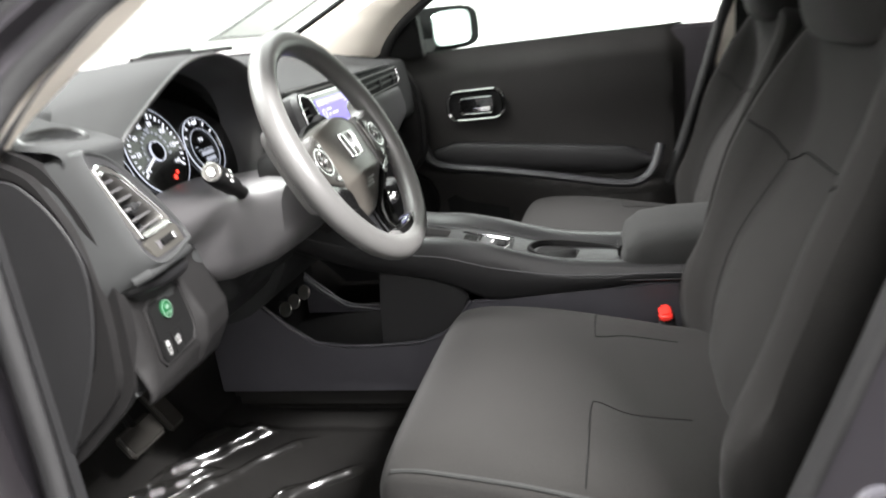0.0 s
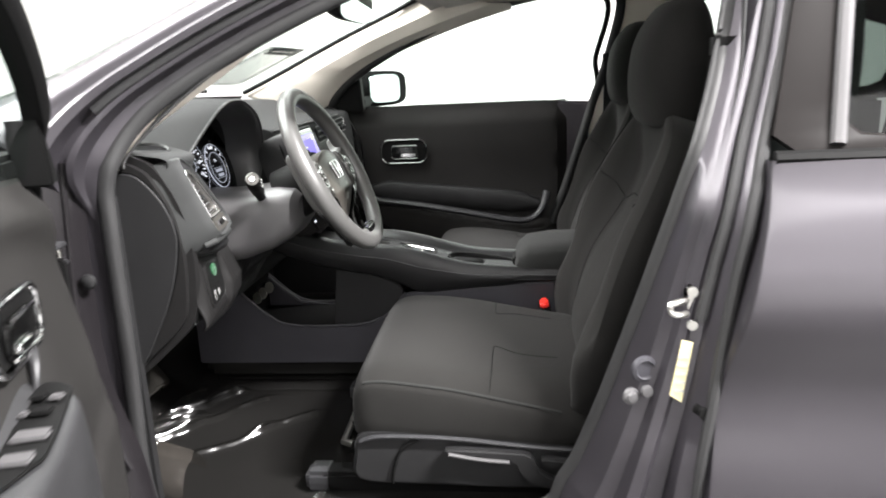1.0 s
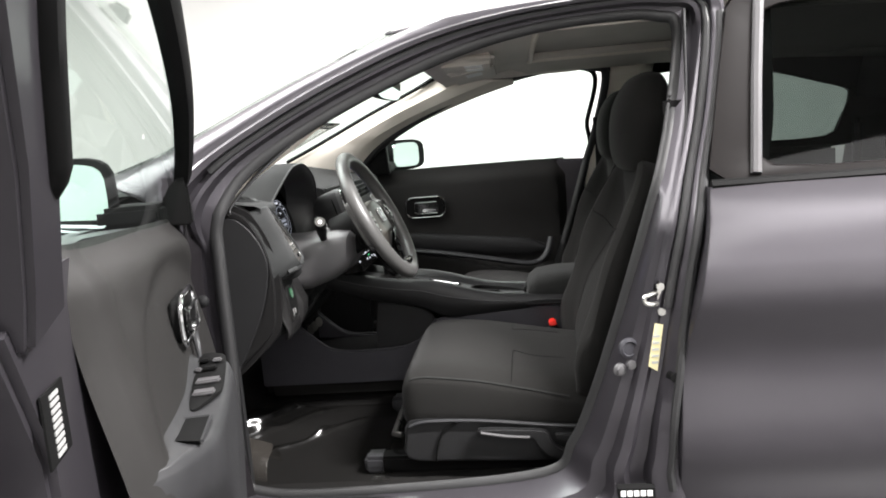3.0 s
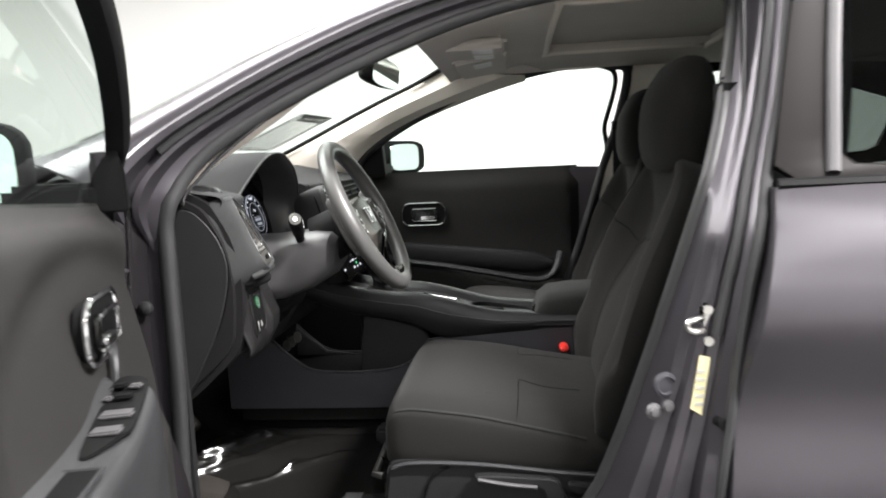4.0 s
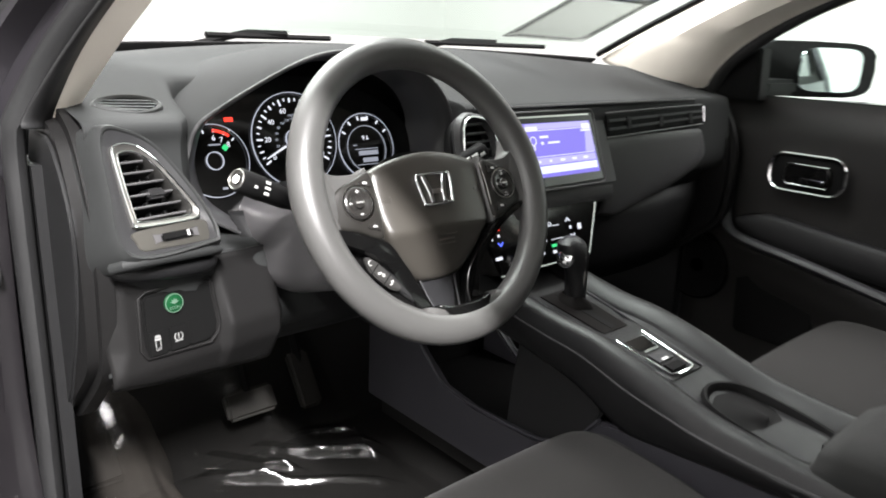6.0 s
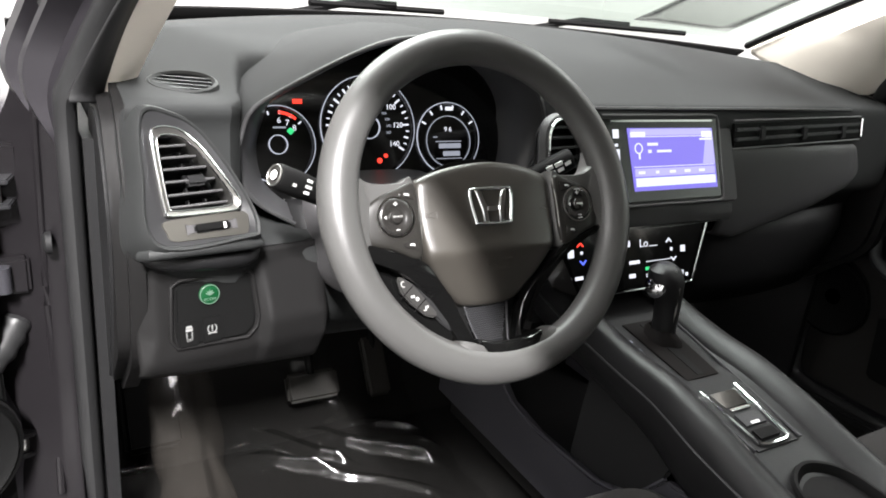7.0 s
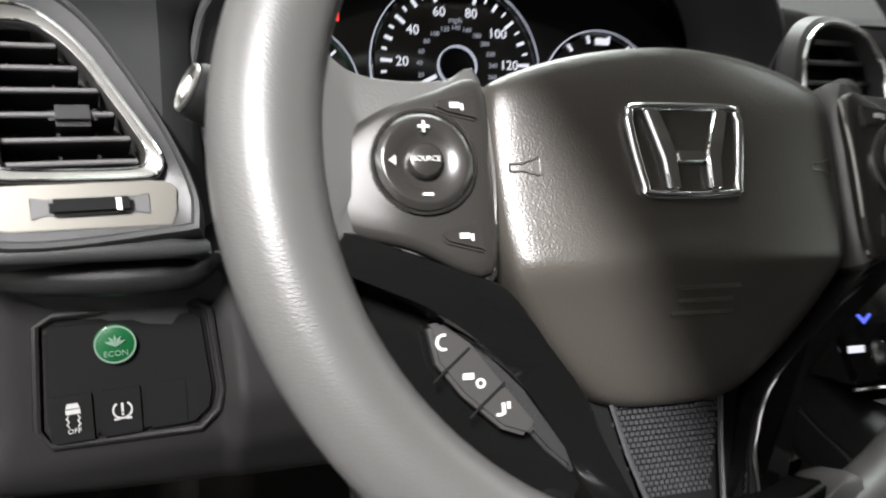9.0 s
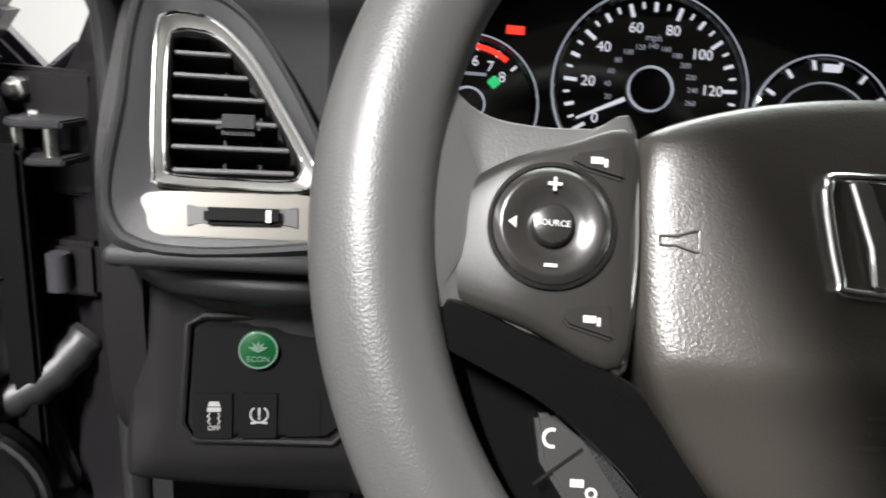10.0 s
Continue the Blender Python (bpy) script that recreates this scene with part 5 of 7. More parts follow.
        if name == "speedometer":
            part("hub_ring", G.ring(u, v, 0.0142, 0.0151, -0.004, -0.0008), M_RINGGLOW, g, "white lit hub ring")
            part("hub_cap", lathe(G.at(u, v, -0.004), G.n, [(0, 0.014), (0.003, 0.013), (0.003, 0)], 28), M_BLACK, g)
            ticks, nums, smalls = [], [], []
            for i in range(29):
                a = radians(212 - 244 * i / 28)
                r0, wd = (0.0515, 0.0022) if i % 2 == 0 else (0.0535, 0.0014)
                if i % 4 == 0:
                    r0 = 0.049
                c, s = math.cos(a), math.sin(a)
                ticks.append(G.plate([(u + rr * c - ss * wd / 2 * s, v + rr * s + ss * wd / 2 * c) for rr, ss in ((r0, -1), (0.0575, -1), (0.0575, 1), (r0, 1))], -0.004, -0.003))
                if i % 4 == 0:
                    nums.append(G.text(str(5 * i), u + 0.0415 * c, v + 0.0415 * s, 0.0098, -0.0035))
                if i % 2 == 0 and 0 < i < 28:
                    smalls.append(G.text(str(10 * i), u + 0.0285 * c, v + 0.0285 * s, 0.0048, -0.0035))
            for tk in ticks:
                part("scale_mark", tk, M_WHITEGLOW, g)
            for nm in nums:
                part("numeral", nm, M_WHITEGLOW, g, "white speed numeral")
            part("small_numerals", joined(*smalls, G.text("mph", u, v + 0.034, 0.0062, -0.0035)), M_DIMGLOW, g, "small dim numerals")
            a = radians(206)
            c, s = math.cos(a), math.sin(a)
            part("needle", G.plate([(u + rr * c - ss * s, v + rr * s + ss * c) for rr, ss in ((0.019, -0.0014), (0.053, -0.0007), (0.053, 0.0007), (0.019, 0.0014))], -0.002, 0.0), M_WHITEGLOW, g, "white needle")
            part("warning_lamp", joined(G.ring(u + 0.013, v - 0.043, 0.0, 0.0036, -0.004, -0.0032, 16), G.ring(u + 0.022, v - 0.037, 0.0, 0.0028, -0.004, -0.0032, 16)), M_REDGLOW, g, "red warning lamp")
        if name == "rev_counter":
            part("hub_ring", G.ring(u, v, 0.0108, 0.0118, -0.004, -0.0015), M_RINGGLOW, g, "white lit hub ring")
            nums, ticks = [], []
            for i in range(9):
                a = radians(226 - 196 * i / 8 + 14)
                c, s = math.cos(a), math.sin(a)
                if i in (6, 7, 8):
                    nums.append(G.text(str(i), u + 0.029 * math.cos(radians(210 - 168 * i / 8)), v + 0.029 * math.sin(radians(210 - 168 * i / 8)), 0.0098, -0.0035))
                aa = radians(210 - 168 * i / 8)
                if i < 5:
                    continue
                ticks.append(G.plate([(u + rr * math.cos(aa) - ss * math.sin(aa), v + rr * math.sin(aa) + ss * math.cos(aa)) for rr, ss in ((0.0365, -0.0008), (0.041, -0.0008), (0.041, 0.0008), (0.0365, 0.0008))], -0.004, -0.003))
            for nm in nums:
                part("numeral", nm, M_WHITEGLOW, g, "white rev numeral")
            for tk in ticks:
                part("scale_mark", tk, M_WHITEGLOW, g)
            part("red_zone", G.ring(u, v, 0.037, 0.0405, -0.0035, -0.0028, 16, 52, 86), M_REDGLOW, g, "red zone arc")
            part("unit_bar", G.rect(u + 0.003, v + 0.0205, 0.016, 0.002, -0.004, -0.0032), M_DIMGLOW, g)
            part("foot_mark", G.rect(u + 0.008, v - 0.036, 0.007, 0.003, -0.004, -0.003), M_DIMGLOW, g)
            part("green_lamp", joined(*[G.ring(u + 0.0165 + dx, v + 0.016 + dy, 0.0, 0.0022, -0.004, -0.003, 12) for dx, dy in ((0, 0.002), (-0.002, 0), (0.002, 0), (0, -0.002))]), M_GREENGLOW, g, "green economy lamp")
        if name == "fuel_gauge":
            part("inner_ring", G.ring(u, v - 0.004, 0.0335, 0.0345, -0.0035, -0.0025), M_DIMGLOW, g)
            part("display_bars", joined(G.rect(u, v - 0.004, 0.040, 0.0012, -0.004, -0.003), G.rect(u + 0.002, v - 0.010, 0.034, 0.0065, -0.004, -0.003), G.rect(u + 0.004, v - 0.0205, 0.026, 0.0065, -0.004, -0.003), G.rect(u, v - 0.027, 0.040, 0.001, -0.004, -0.003), G.rect(u - 0.020, v + 0.002, 0.006, 0.0015, -0.004, -0.003)), M_DIMGLOW, g, "dim digital figures")
            part("numerals", joined(G.text("9 6", u, v + 0.012, 0.009, -0.0035)), M_WHITEGLOW, g)
            part("scale_marks", joined(*[G.plate([(u + rr * math.cos(a) - ss * math.sin(a), v + rr * math.sin(a) + ss * math.cos(a)) for rr, ss in ((0.039, -0.001), (0.045, -0.001), (0.045, 0.001), (0.039, 0.001))], -0.004, -0.003) for a in [radians(150 - 24 * i) for i in range(6)]], G.rect(u + 0.003, v + 0.040, 0.011, 0.005, -0.004, -0.0028)), M_WHITEGLOW, g, "white gauge marks")
    part("red_telltale", G.rect(-0.092, 0.032, 0.012, 0.0055, -0.0058, -0.005), M_REDGLOW, d, "red lit telltale")
    # steering column shroud and stalks
    rows = []
    for x, w, z0, z1 in ((-0.26, 0.105, 0.84, 0.985), (-0.20, 0.105, 0.85, 0.985), (-0.15, 0.102, 0.855, 0.99), (-0.09, 0.096, 0.875, 0.997), (-0.055, 0.086, 0.895, 0.995), (-0.042, 0.068, 0.912, 0.985)):
        ring = []
        for i in range(28):
            u = 2 * math.pi * i / 28
            e = 0.55
            ring.append((x + 0.2 * math.sin(u) * 0.04, -0.352 + math.copysign(abs(math.cos(u)) ** e, math.cos(u)) * w, (z0 + z1) / 2 + math.copysign(abs(math.sin(u)) ** e, math.sin(u)) * (z1 - z0) / 2))
        rows.append(ring)
    part("column_shroud", loft(rows, ring=True, caps=True), M_TRIMGREY, d, "grey steering column shroud")
    rows = []
    for y, dx in ((-0.47, -0.05), (-0.45, -0.042), (-0.35, -0.03), (-0.23, -0.035), (-0.18, -0.05)):
        rows.append([Vector((-0.195 + dx, y, 0.955)), Vector((-0.165 + dx, y, 0.93)), Vector((-0.150 + dx, y, 0.90)), Vector((-0.150 + dx, y, 0.84)), Vector((-0.175 + dx, y, 0.785)), Vector((-0.24, y, 0.765))])
    # charcoal in place of grey puts the shade under the column into the colour
    part("knee_panel", loft([spline(r, 3) for r in rows]), M_PLASTIC, d, "knee panel under the column, charcoal to carry the shade", thick=0.006)
    for s, tip, root_p in ((-1, (-0.083, -0.535, 1.030), (-0.11, -0.42, 0.975)), (1, (-0.09, -0.170, 1.035), (-0.11, -0.28, 0.975))):
        tip, root_p = Vector(tip), Vector(root_p)
        ax = (tip - root_p).normalized()
        L = (tip - root_p).length
        st = part("stalk", lathe(root_p, ax, [(0, 0.009), (0.3 * L, 0.009), (0.45 * L, 0.012), (0.72 * L, 0.0130), (0.74 * L, 0.0136), (L - 0.003, 0.0132), (L, 0.0118), (L + 0.001, 0.0)], 20), M_BLACK, d, "black column stalk")
        if s < 0:
            part("stalk_end", lathe(tip, ax, [(0.0005, 0.0112), (0.0018, 0.0112), (0.0024, 0.0104), (0.0016, 0.0097), (0.0005, 0.0097)], 24), M_SILVER, st, "silver ringed stalk end")
            part("stalk_mark", lathe(tip + ax * 0.001, ax, [(0.0005, 0.0052), (0.0012, 0.0052), (0.0012, 0)], 6), M_WHITE, st, "white lamp mark")
        side_dir = Vector((1, 0, 0.25)).normalized()
        FS = Face(root_p + ax * (0.82 * L) + side_dir * 0.0134, ax, side_dir.cross(ax))
        marks = ((-0.012, 0.006, 0.006), (-0.012, 0.0, 0.008), (-0.012, -0.006, 0.006), (0.004, 0.003, 0.004)) if s < 0 else ((-0.014, 0.005, 0.008), (-0.014, -0.002, 0.010), (-0.002, 0.004, 0.010), (-0.002, -0.003, 0.008), (0.009, 0.0, 0.008))
        for dx, dy, w in marks:
            part("stalk_mark", FS.rect(dx, dy, w, 0.0030 if s < 0 else 0.0042, -0.001, 0.0008), M_MARK if s < 0 else M_WHITE, st, "white stalk mark")
    part("column_boss", lathe((-0.085, -0.352, 0.968), (math.cos(T_WHEEL), 0, math.sin(T_WHEEL)), [(0, 0.055), (0.05, 0.052), (0.07, 0.035), (0.085, 0.03)], 28), M_BLACK, d)
    # centre stack
    C = Face((-0.152, 0.060, 1.006), (0, 1, 0), (-0.36, 0, 1))
    fr = [(-0.150, -0.062), (0.146, -0.066), (0.152, -0.058), (0.142, 0.072), (0.134, 0.077), (-0.140, 0.076), (-0.150, 0.066)]
    cs = part("centre_surround", C.plate(fr, -0.03, 0.002, 0.008, 3), M_FASCIA, d, "satin grey screen surround")
    part("surround_line", tube([C.at(u, v, 0.003) for u, v in ((-0.118, 0.068), (0.098, 0.0685), (0.1075, 0.0665), (0.1105, 0.058), (0.1145, -0.048), (0.1125, -0.0555), (0.105, -0.0590), (-0.118, -0.0580))], 0.0022, 6), M_TRIMGREY, cs)
    hd = part("head_unit", C.plate([(-0.125, -0.056), (0.110, -0.056), (0.107, 0.065), (-0.125, 0.065)], -0.002, 0.005, 0.003), M_PIANO, cs, "gloss black touchscreen unit")
    part("disc_slot", C.rect(-0.005, 0.0595, 0.20, 0.0026, 0.004, 0.0056), M_CHROME, hd, "thin chrome disc slot line")
    part("screen", C.plate([(-0.068, -0.0385), (0.099, -0.0395), (0.093, 0.0485), (-0.076, 0.0495)], 0.004, 0.0062), M_SCREEN, hd, "lit violet screen")
    part("screen_top", C.rect(0.009, 0.0435, 0.160, 0.009, 0.0062, 0.0068), M_SCREENDUSK, hd, "greyish status strip")
    part("screen_glow", C.plate([(0.070, -0.004), (0.0955, -0.004), (0.093, 0.036), (0.078, 0.036)], 0.0062, 0.0066), M_SCREENDUSK, hd, "lighter screen side")
    part("screen_keys", C.rect(0.015, -0.0265, 0.160, 0.012, 0.0062, 0.0066), M_SCREENLIGHT, hd, "pale row of soft keys")
    part("screen_bar", C.rect(0.014, -0.0130, 0.160, 0.011, 0.0062, 0.0068), M_SCREENDUSK, hd, "pale bar over the soft keys")
    part("screen_print", joined(C.rect(0.013, -0.0050, 0.160, 0.0010, 0.0062, 0.0070), C.rect(0.009, 0.0372, 0.160, 0.0010, 0.0062, 0.0070), C.rect(-0.030, 0.0265, 0.020, 0.0040, 0.0062, 0.0070), C.rect(-0.036, 0.0165, 0.006, 0.0045, 0.0062, 0.0070), C.rect(-0.008, 0.0165, 0.028, 0.0035, 0.0062, 0.0070), C.ring(-0.057, 0.0210, 0.0060, 0.0076, 0.0062, 0.0070, 20), C.rect(-0.056, 0.010, 0.003, 0.008, 0.0062, 0.0070), C.rect(-0.058, 0.0405, 0.028, 0.007, 0.0068, 0.0074), C.rect(0.080, 0.0395, 0.022, 0.009, 0.0068, 0.0074), C.rect(0.078, 0.0325, 0.026, 0.0028, 0.0062, 0.0070), *[C.rect(-0.054 + 0.0265 * i, -0.0265, 0.014, 0.0045, 0.0066, 0.0072) for i in range(6)], *[C.rect(-0.054 + 0.03 * i, -0.0130, 0.012 - 0.006 * (i == 1), 0.0040, 0.0068, 0.0074) for i in range(5)]), M_WHITEGLOW, hd, "white screen lines")
    for v, h in ((0.042, 0.012), (0.0265, 0.004), (0.0135, 0.015), (0.0035, 0.003), (-0.012, 0.012)):
        part("side_key", C.rect(-0.097, v, 0.010 if h > 0.01 else 0.005, h, 0.004, 0.0062), M_WHITEGLOW, hd, "white lit side key")
    # grey fascia under the screen and before the passenger
    part("fascia_strip", loft([[Vector((x, y, z)) for y in (-0.16, -0.08, 0.0, 0.1, 0.20)] for x, z in ((-0.150, 0.950), (-0.134, 0.945), (-0.129, 0.930), (-0.132, 0.916), (-0.160, 0.911))]), M_FASCIA, d, "satin grey strip under the screen", thick=0.004)
    rows = []
    for i in range(33):
        y = 0.195 + 0.43 * i / 32
        low = lerp(0.884, 0.872, (y - 0.195) / 0.046) if y < 0.241 else lerp(0.872, 0.904, (y - 0.241) / 0.155) if y < 0.396 else lerp(0.904, 0.985, ((y - 0.396) / 0.23) ** 1.25)
        back = 0.35 * max(0.0, y - 0.52)
        rows.append(spline([Vector((x - back, y, z)) for x, z in ((-0.185, 1.026), (-0.160, 1.022), (-0.1505, lerp(1.022, low, 0.35)), (-0.146, lerp(1.022, low, 0.7)), (-0.150, low + 0.010), (-0.163, low), (-0.205, low - 0.004))], 4))
    part("fascia", loft(rows), M_FASCIA, d, "satin grey fascia before the passenger seat", thick=0.004)
    # small centre vent
    K = Face((-0.117, -0.1535, 1.038), (-0.1, 1, 0), (-0.3, 0, 1))
    kv = [(-0.034, -0.046), (0.026, -0.046), (0.033, 0.000), (0.024, 0.024), (0.010, 0.034), (-0.014, 0.037), (-0.030, 0.026), (-0.036, 0.000)]
    kvs = [(p.x, p.y) for p in spline([(a, b, 0) for a, b in kv], 5, True)]
    v2 = part("centre_vent", loft([[K.at(u * k - 0.75 * min(0.0, w + 0.004), v * k, w) for u, v in kvs] for k, w in ((1.10, -0.09), (1.22, -0.030), (1.24, -0.006), (1.15, 0.004), (1.04, 0.006), (0.9, -0.004), (0.88, -0.02), (0.02, -0.022))], ring=True), M_FASCIA, d, "small grey centre vent")
    part("vent_mouth", K.plate([(u * 0.9, v * 0.9) for u, v in kvs], -0.024, -0.016), M_BLACK, v2, "black vent mouth")
    part("chrome_line", tube([K.at(u * 1.02, v * 1.02, 0.006) for u, v in kvs], 0.0016, 6, closed=True, up=K.n), M_CHROME, v2, "chrome line round the vent")
    for i in range(6):
        v = -0.034 + 0.0125 * i
        half = 0.029 - 0.011 * max(0.0, v - 0.008) / 0.02
        part("vent_slat", K.rect(-0.002, v, 2 * half, 0.003, -0.018, 0.001, 0.0012), M_GREY, v2, "charcoal vent slat")
    # climate panel
    L = Face((-0.103, -0.008, 0.884), (0, 1, 0), (-0.32, 0, 1))
    k = 0.955
    cl = part("climate_panel", L.plate([(u * k, v * k) for u, v in ((-0.115, -0.044), (0.100, -0.044), (0.138, 0.040), (0.130, 0.046), (-0.145, 0.046), (-0.15, 0.040))], -0.055, 0.002, 0.004), M_PIANO, d, "gloss black climate control panel")
    part("panel_edge", tube([L.at(u * k, v * k, 0.002) for u, v in ((0.142, 0.042), (0.105, -0.044), (-0.118, -0.046))], 0.0018, 6), M_CHROME, cl, "thin chrome edge")

    def sq(y, z, w, h):
        return L.rect((y - 0.025) * 0.955, (z - 0.868) * 0.98, w * 0.955, h * 0.955, 0.002, 0.0028)

    def arrow(y, z, up):
        u, v, k = (y - 0.025) * 0.955, (z - 0.868) * 0.98, (1 if up else -1)
        return L.plate([(u - 0.006, v - 0.003 * k), (u, v + 0.003 * k), (u + 0.006, v - 0.003 * k), (u + 0.0045, v - 0.004 * k), (u, v), (u - 0.0045, v - 0.004 * k)], 0.002, 0.0028)

    for sym in (L.text("Lo", 0.008, 0.020, 0.016, 0.0022), sq(0.052, 0.884, 0.016, 0.0012), sq(0.002, 0.890, 0.008, 0.009), sq(-0.103, 0.885, 0.010, 0.011), sq(-0.084, 0.885, 0.004, 0.004), sq(-0.090, 0.851, 0.014, 0.005),
                arrow(0.084, 0.890, True), arrow(0.093, 0.861, False), sq(0.089, 0.876, 0.004, 0.005), sq(0.113, 0.875, 0.009, 0.010), sq(0.014, 0.863, 0.020, 0.005), sq(0.062, 0.862, 0.050, 0.0010), sq(-0.012, 0.862, 0.008, 0.003),
                sq(0.009, 0.844, 0.012, 0.006), sq(0.043, 0.842, 0.012, 0.005), sq(0.078, 0.843, 0.008, 0.006), sq(0.108, 0.840, 0.010, 0.006), sq(0.120, 0.836, 0.005, 0.005)):
        part("lit_symbol", sym, M_WHITEGLOW, cl, "white lit climate symbol")
    part("green_mark", sq(0.042, 0.852, 0.013, 0.005), M_GREENGLOW, cl, "green lit mark")
    part("red_mark", arrow(-0.086, 0.897, True), M_REDGLOW, cl, "red lit arrow")
    part("blue_mark", arrow(-0.082, 0.871, False), M_BLUEGLOW, cl, "blue lit arrow")
    part("stack_body", loft([[Vector((x, y, z)) for y in (-0.16, -0.13, 0.0, 0.15, 0.18)] for x, z in ((-0.20, 0.935), (-0.148, 0.925), (-0.128, 0.918), (-0.17, 0.905))]), M_PIANO, d, "gloss black ledge under the screen", thick=0.004)
    # passenger vents
    PV = Face((-0.165, 0.375, 1.045), (0, 1, 0), (-0.2, 0, 1))
    pv = part("passenger_vent", PV.plate([(-0.173, -0.024), (0.152, -0.014), (0.152, 0.024), (-0.176, 0.018)], -0.01, 0.004, 0.004), M_BLACK, d, "wide black passenger vent strip")
    for v0, v1 in ((-0.0105, 0.0), (0.0045, 0.0115)):
        part("vent_slat", PV.plate([(-0.170, v0 - 0.0025), (0.148, v1 - 0.0025), (0.148, v1 + 0.0025), (-0.170, v0 + 0.0025)], 0.0, 0.009, 0.002), M_GREY, pv, "long charcoal vent slat")
    for v0, v1 in ((-0.0245, -0.0145), (0.0185, 0.0245)):
        part("vent_lip", tube([PV.at(-0.174, v0, 0.0045), PV.at(0.152, v1, 0.0045)], 0.0016, 6), M_TRIMGREY, pv, "grey lip of the vent")
    for i in range(3):
        part("vent_tab", PV.rect(-0.11 + 0.105 * i, -0.001, 0.014, 0.022, 0.002, 0.010, 0.002), M_PLASTIC, pv)
    part("vent_end", PV.rect(0.156, 0.006, 0.005, 0.034, 0.0, 0.008, 0.002), M_CHROME, pv, "chrome vent end")
    part("trim_line", tube([(-0.176, -0.11, 1.079), (-0.172, 0.2, 1.080), (-0.174, 0.5, 1.079), (-0.20, 0.60, 1.075)], 0.0028, 6), M_GREY, d, "grey trim line along the dash")
    part("glovebox_lid", loft([[Vector((x + 0.02 * math.sin(math.pi * k / 8), 0.20 + 0.40 * k / 8, z)) for k in range(9)] for x, z in ((-0.195, 0.90), (-0.19, 0.86), (-0.205, 0.78), (-0.24, 0.72))]), M_PLASTIC, d, "charcoal glovebox lid", thick=0.01)
    return d


build_dashboard()

# ---- steering wheel ----


def lay(bm, pts, way, back):
    """Points moved along a direction until they lie on a surface."""
    tree = BVHTree.FromBMesh(bm)
    way = Vector(way)
    out = []
    for p in pts:
        hit = tree.ray_cast(Vector(p) - back * way, way)[0]
        out.append(hit if hit is not None else Vector(p))
    return out


def build_wheel():
    W = Face(HUB, (0, 1, 0), (-math.sin(T_WHEEL), 0, math.cos(T_WHEEL)))
    w = root("steering_wheel", HUB - 0.06 * W.n, "grey three-spoke steering wheel with gloss black lower spokes", "steering wheel")
    R, r = 0.1565, 0.0175
    path = [W.at(R * math.cos(a), R * math.sin(a)) for a in [2 * math.pi * k / 120 for k in range(120)]]
    swell = [r + 0.0012 * math.exp(-((abs((k * 3 + 180) % 360 - 180) - 0) / 22) ** 2) + 0.0012 * math.exp(-((k * 3 - 180) / 22) ** 2) for k in range(120)]
    part("rim", tube(path, swell, 24, closed=True, flat=0.92, up=W.n), M_RIM, w, "grey grained wheel rim")

    def smooth_outline(pts, n=5):
        return [(p.x, p.y) for p in spline([(a, b, 0) for a, b in pts], n, True)]

    # airbag cover: a shallow dome whose lower third folds back at a crease
    hub = [(0.0, 0.0425), (0.040, 0.0385), (0.070, 0.0300), (0.0775, 0.022), (0.0785, 0.0), (0.0765, -0.030), (0.071, -0.050), (0.059, -0.069), (0.040, -0.089), (0.026, -0.0965), (0.0, -0.0985),
           (-0.026, -0.0965), (-0.040, -0.089), (-0.059, -0.069), (-0.071, -0.050), (-0.0765, -0.030), (-0.0785, 0.0), (-0.0775, 0.022), (-0.070, 0.0300), (-0.040, 0.0385)]
    hq = smooth_outline(hub)

    def cover_h(u, v):
        fold = max(0.0, -0.043 - v)
        ease = fold * fold / (fold + 0.004)
        return 0.0066 - 0.0096 * (abs(u) / 0.078) ** 2.0 - 0.62 * ease - 0.10 * max(0.0, v - 0.012) ** 1.0 * smooth01(0.012, 0.04, v) + 0.03 * max(0.0, -v) * smooth01(0.0, 0.045, -v) * (1 - smooth01(0.043, 0.06, -v))

    rows = [[W.at(u, v, -0.045) for u, v in hq]]
    for k, drop in ((1.0, 0.010), (0.992, 0.0045), (0.975, 0.0018), (0.95, 0.0006), (0.90, 0.0), (0.84, 0.0), (0.77, 0.0), (0.70, 0.0), (0.62, 0.0), (0.54, 0.0), (0.46, 0.0), (0.38, 0.0), (0.30, 0.0), (0.22, 0.0), (0.14, 0.0), (0.06, 0.0), (0.01, 0.0)):
        ring = [(u * k, -0.028 + (v + 0.028) * k) for u, v in hq]
        rows.append([W.at(u, v, cover_h(u, v) - drop) for u, v in ring])
    form = loft(rows, ring=True, caps=True)
    horns = []
    for s in (-1, 1):
        bell = [(-0.0056, 0.0014), (-0.0056, -0.0014), (-0.0010, -0.0014), (0.0042, -0.0032), (0.0052, -0.0032), (0.0052, 0.0032), (0.0042, 0.0032), (-0.0010, 0.0014)]
        ring = [(lerp(a[0], b[0], j / 5), lerp(a[1], b[1], j / 5)) for a, b in zip(bell, bell[1:] + bell[:1]) for j in range(5)]
        horns.append(lay(form, [W.at(s * 0.0655 + a, -0.007 + b, 0.0) for a, b in ring], -W.n, 0.05))
    hc = part("airbag_cover", form, M_HUB, w, "grey-brown grained airbag cover", angle=50)
    bu, bv, bh = -0.0024, -0.0025, 0.0044
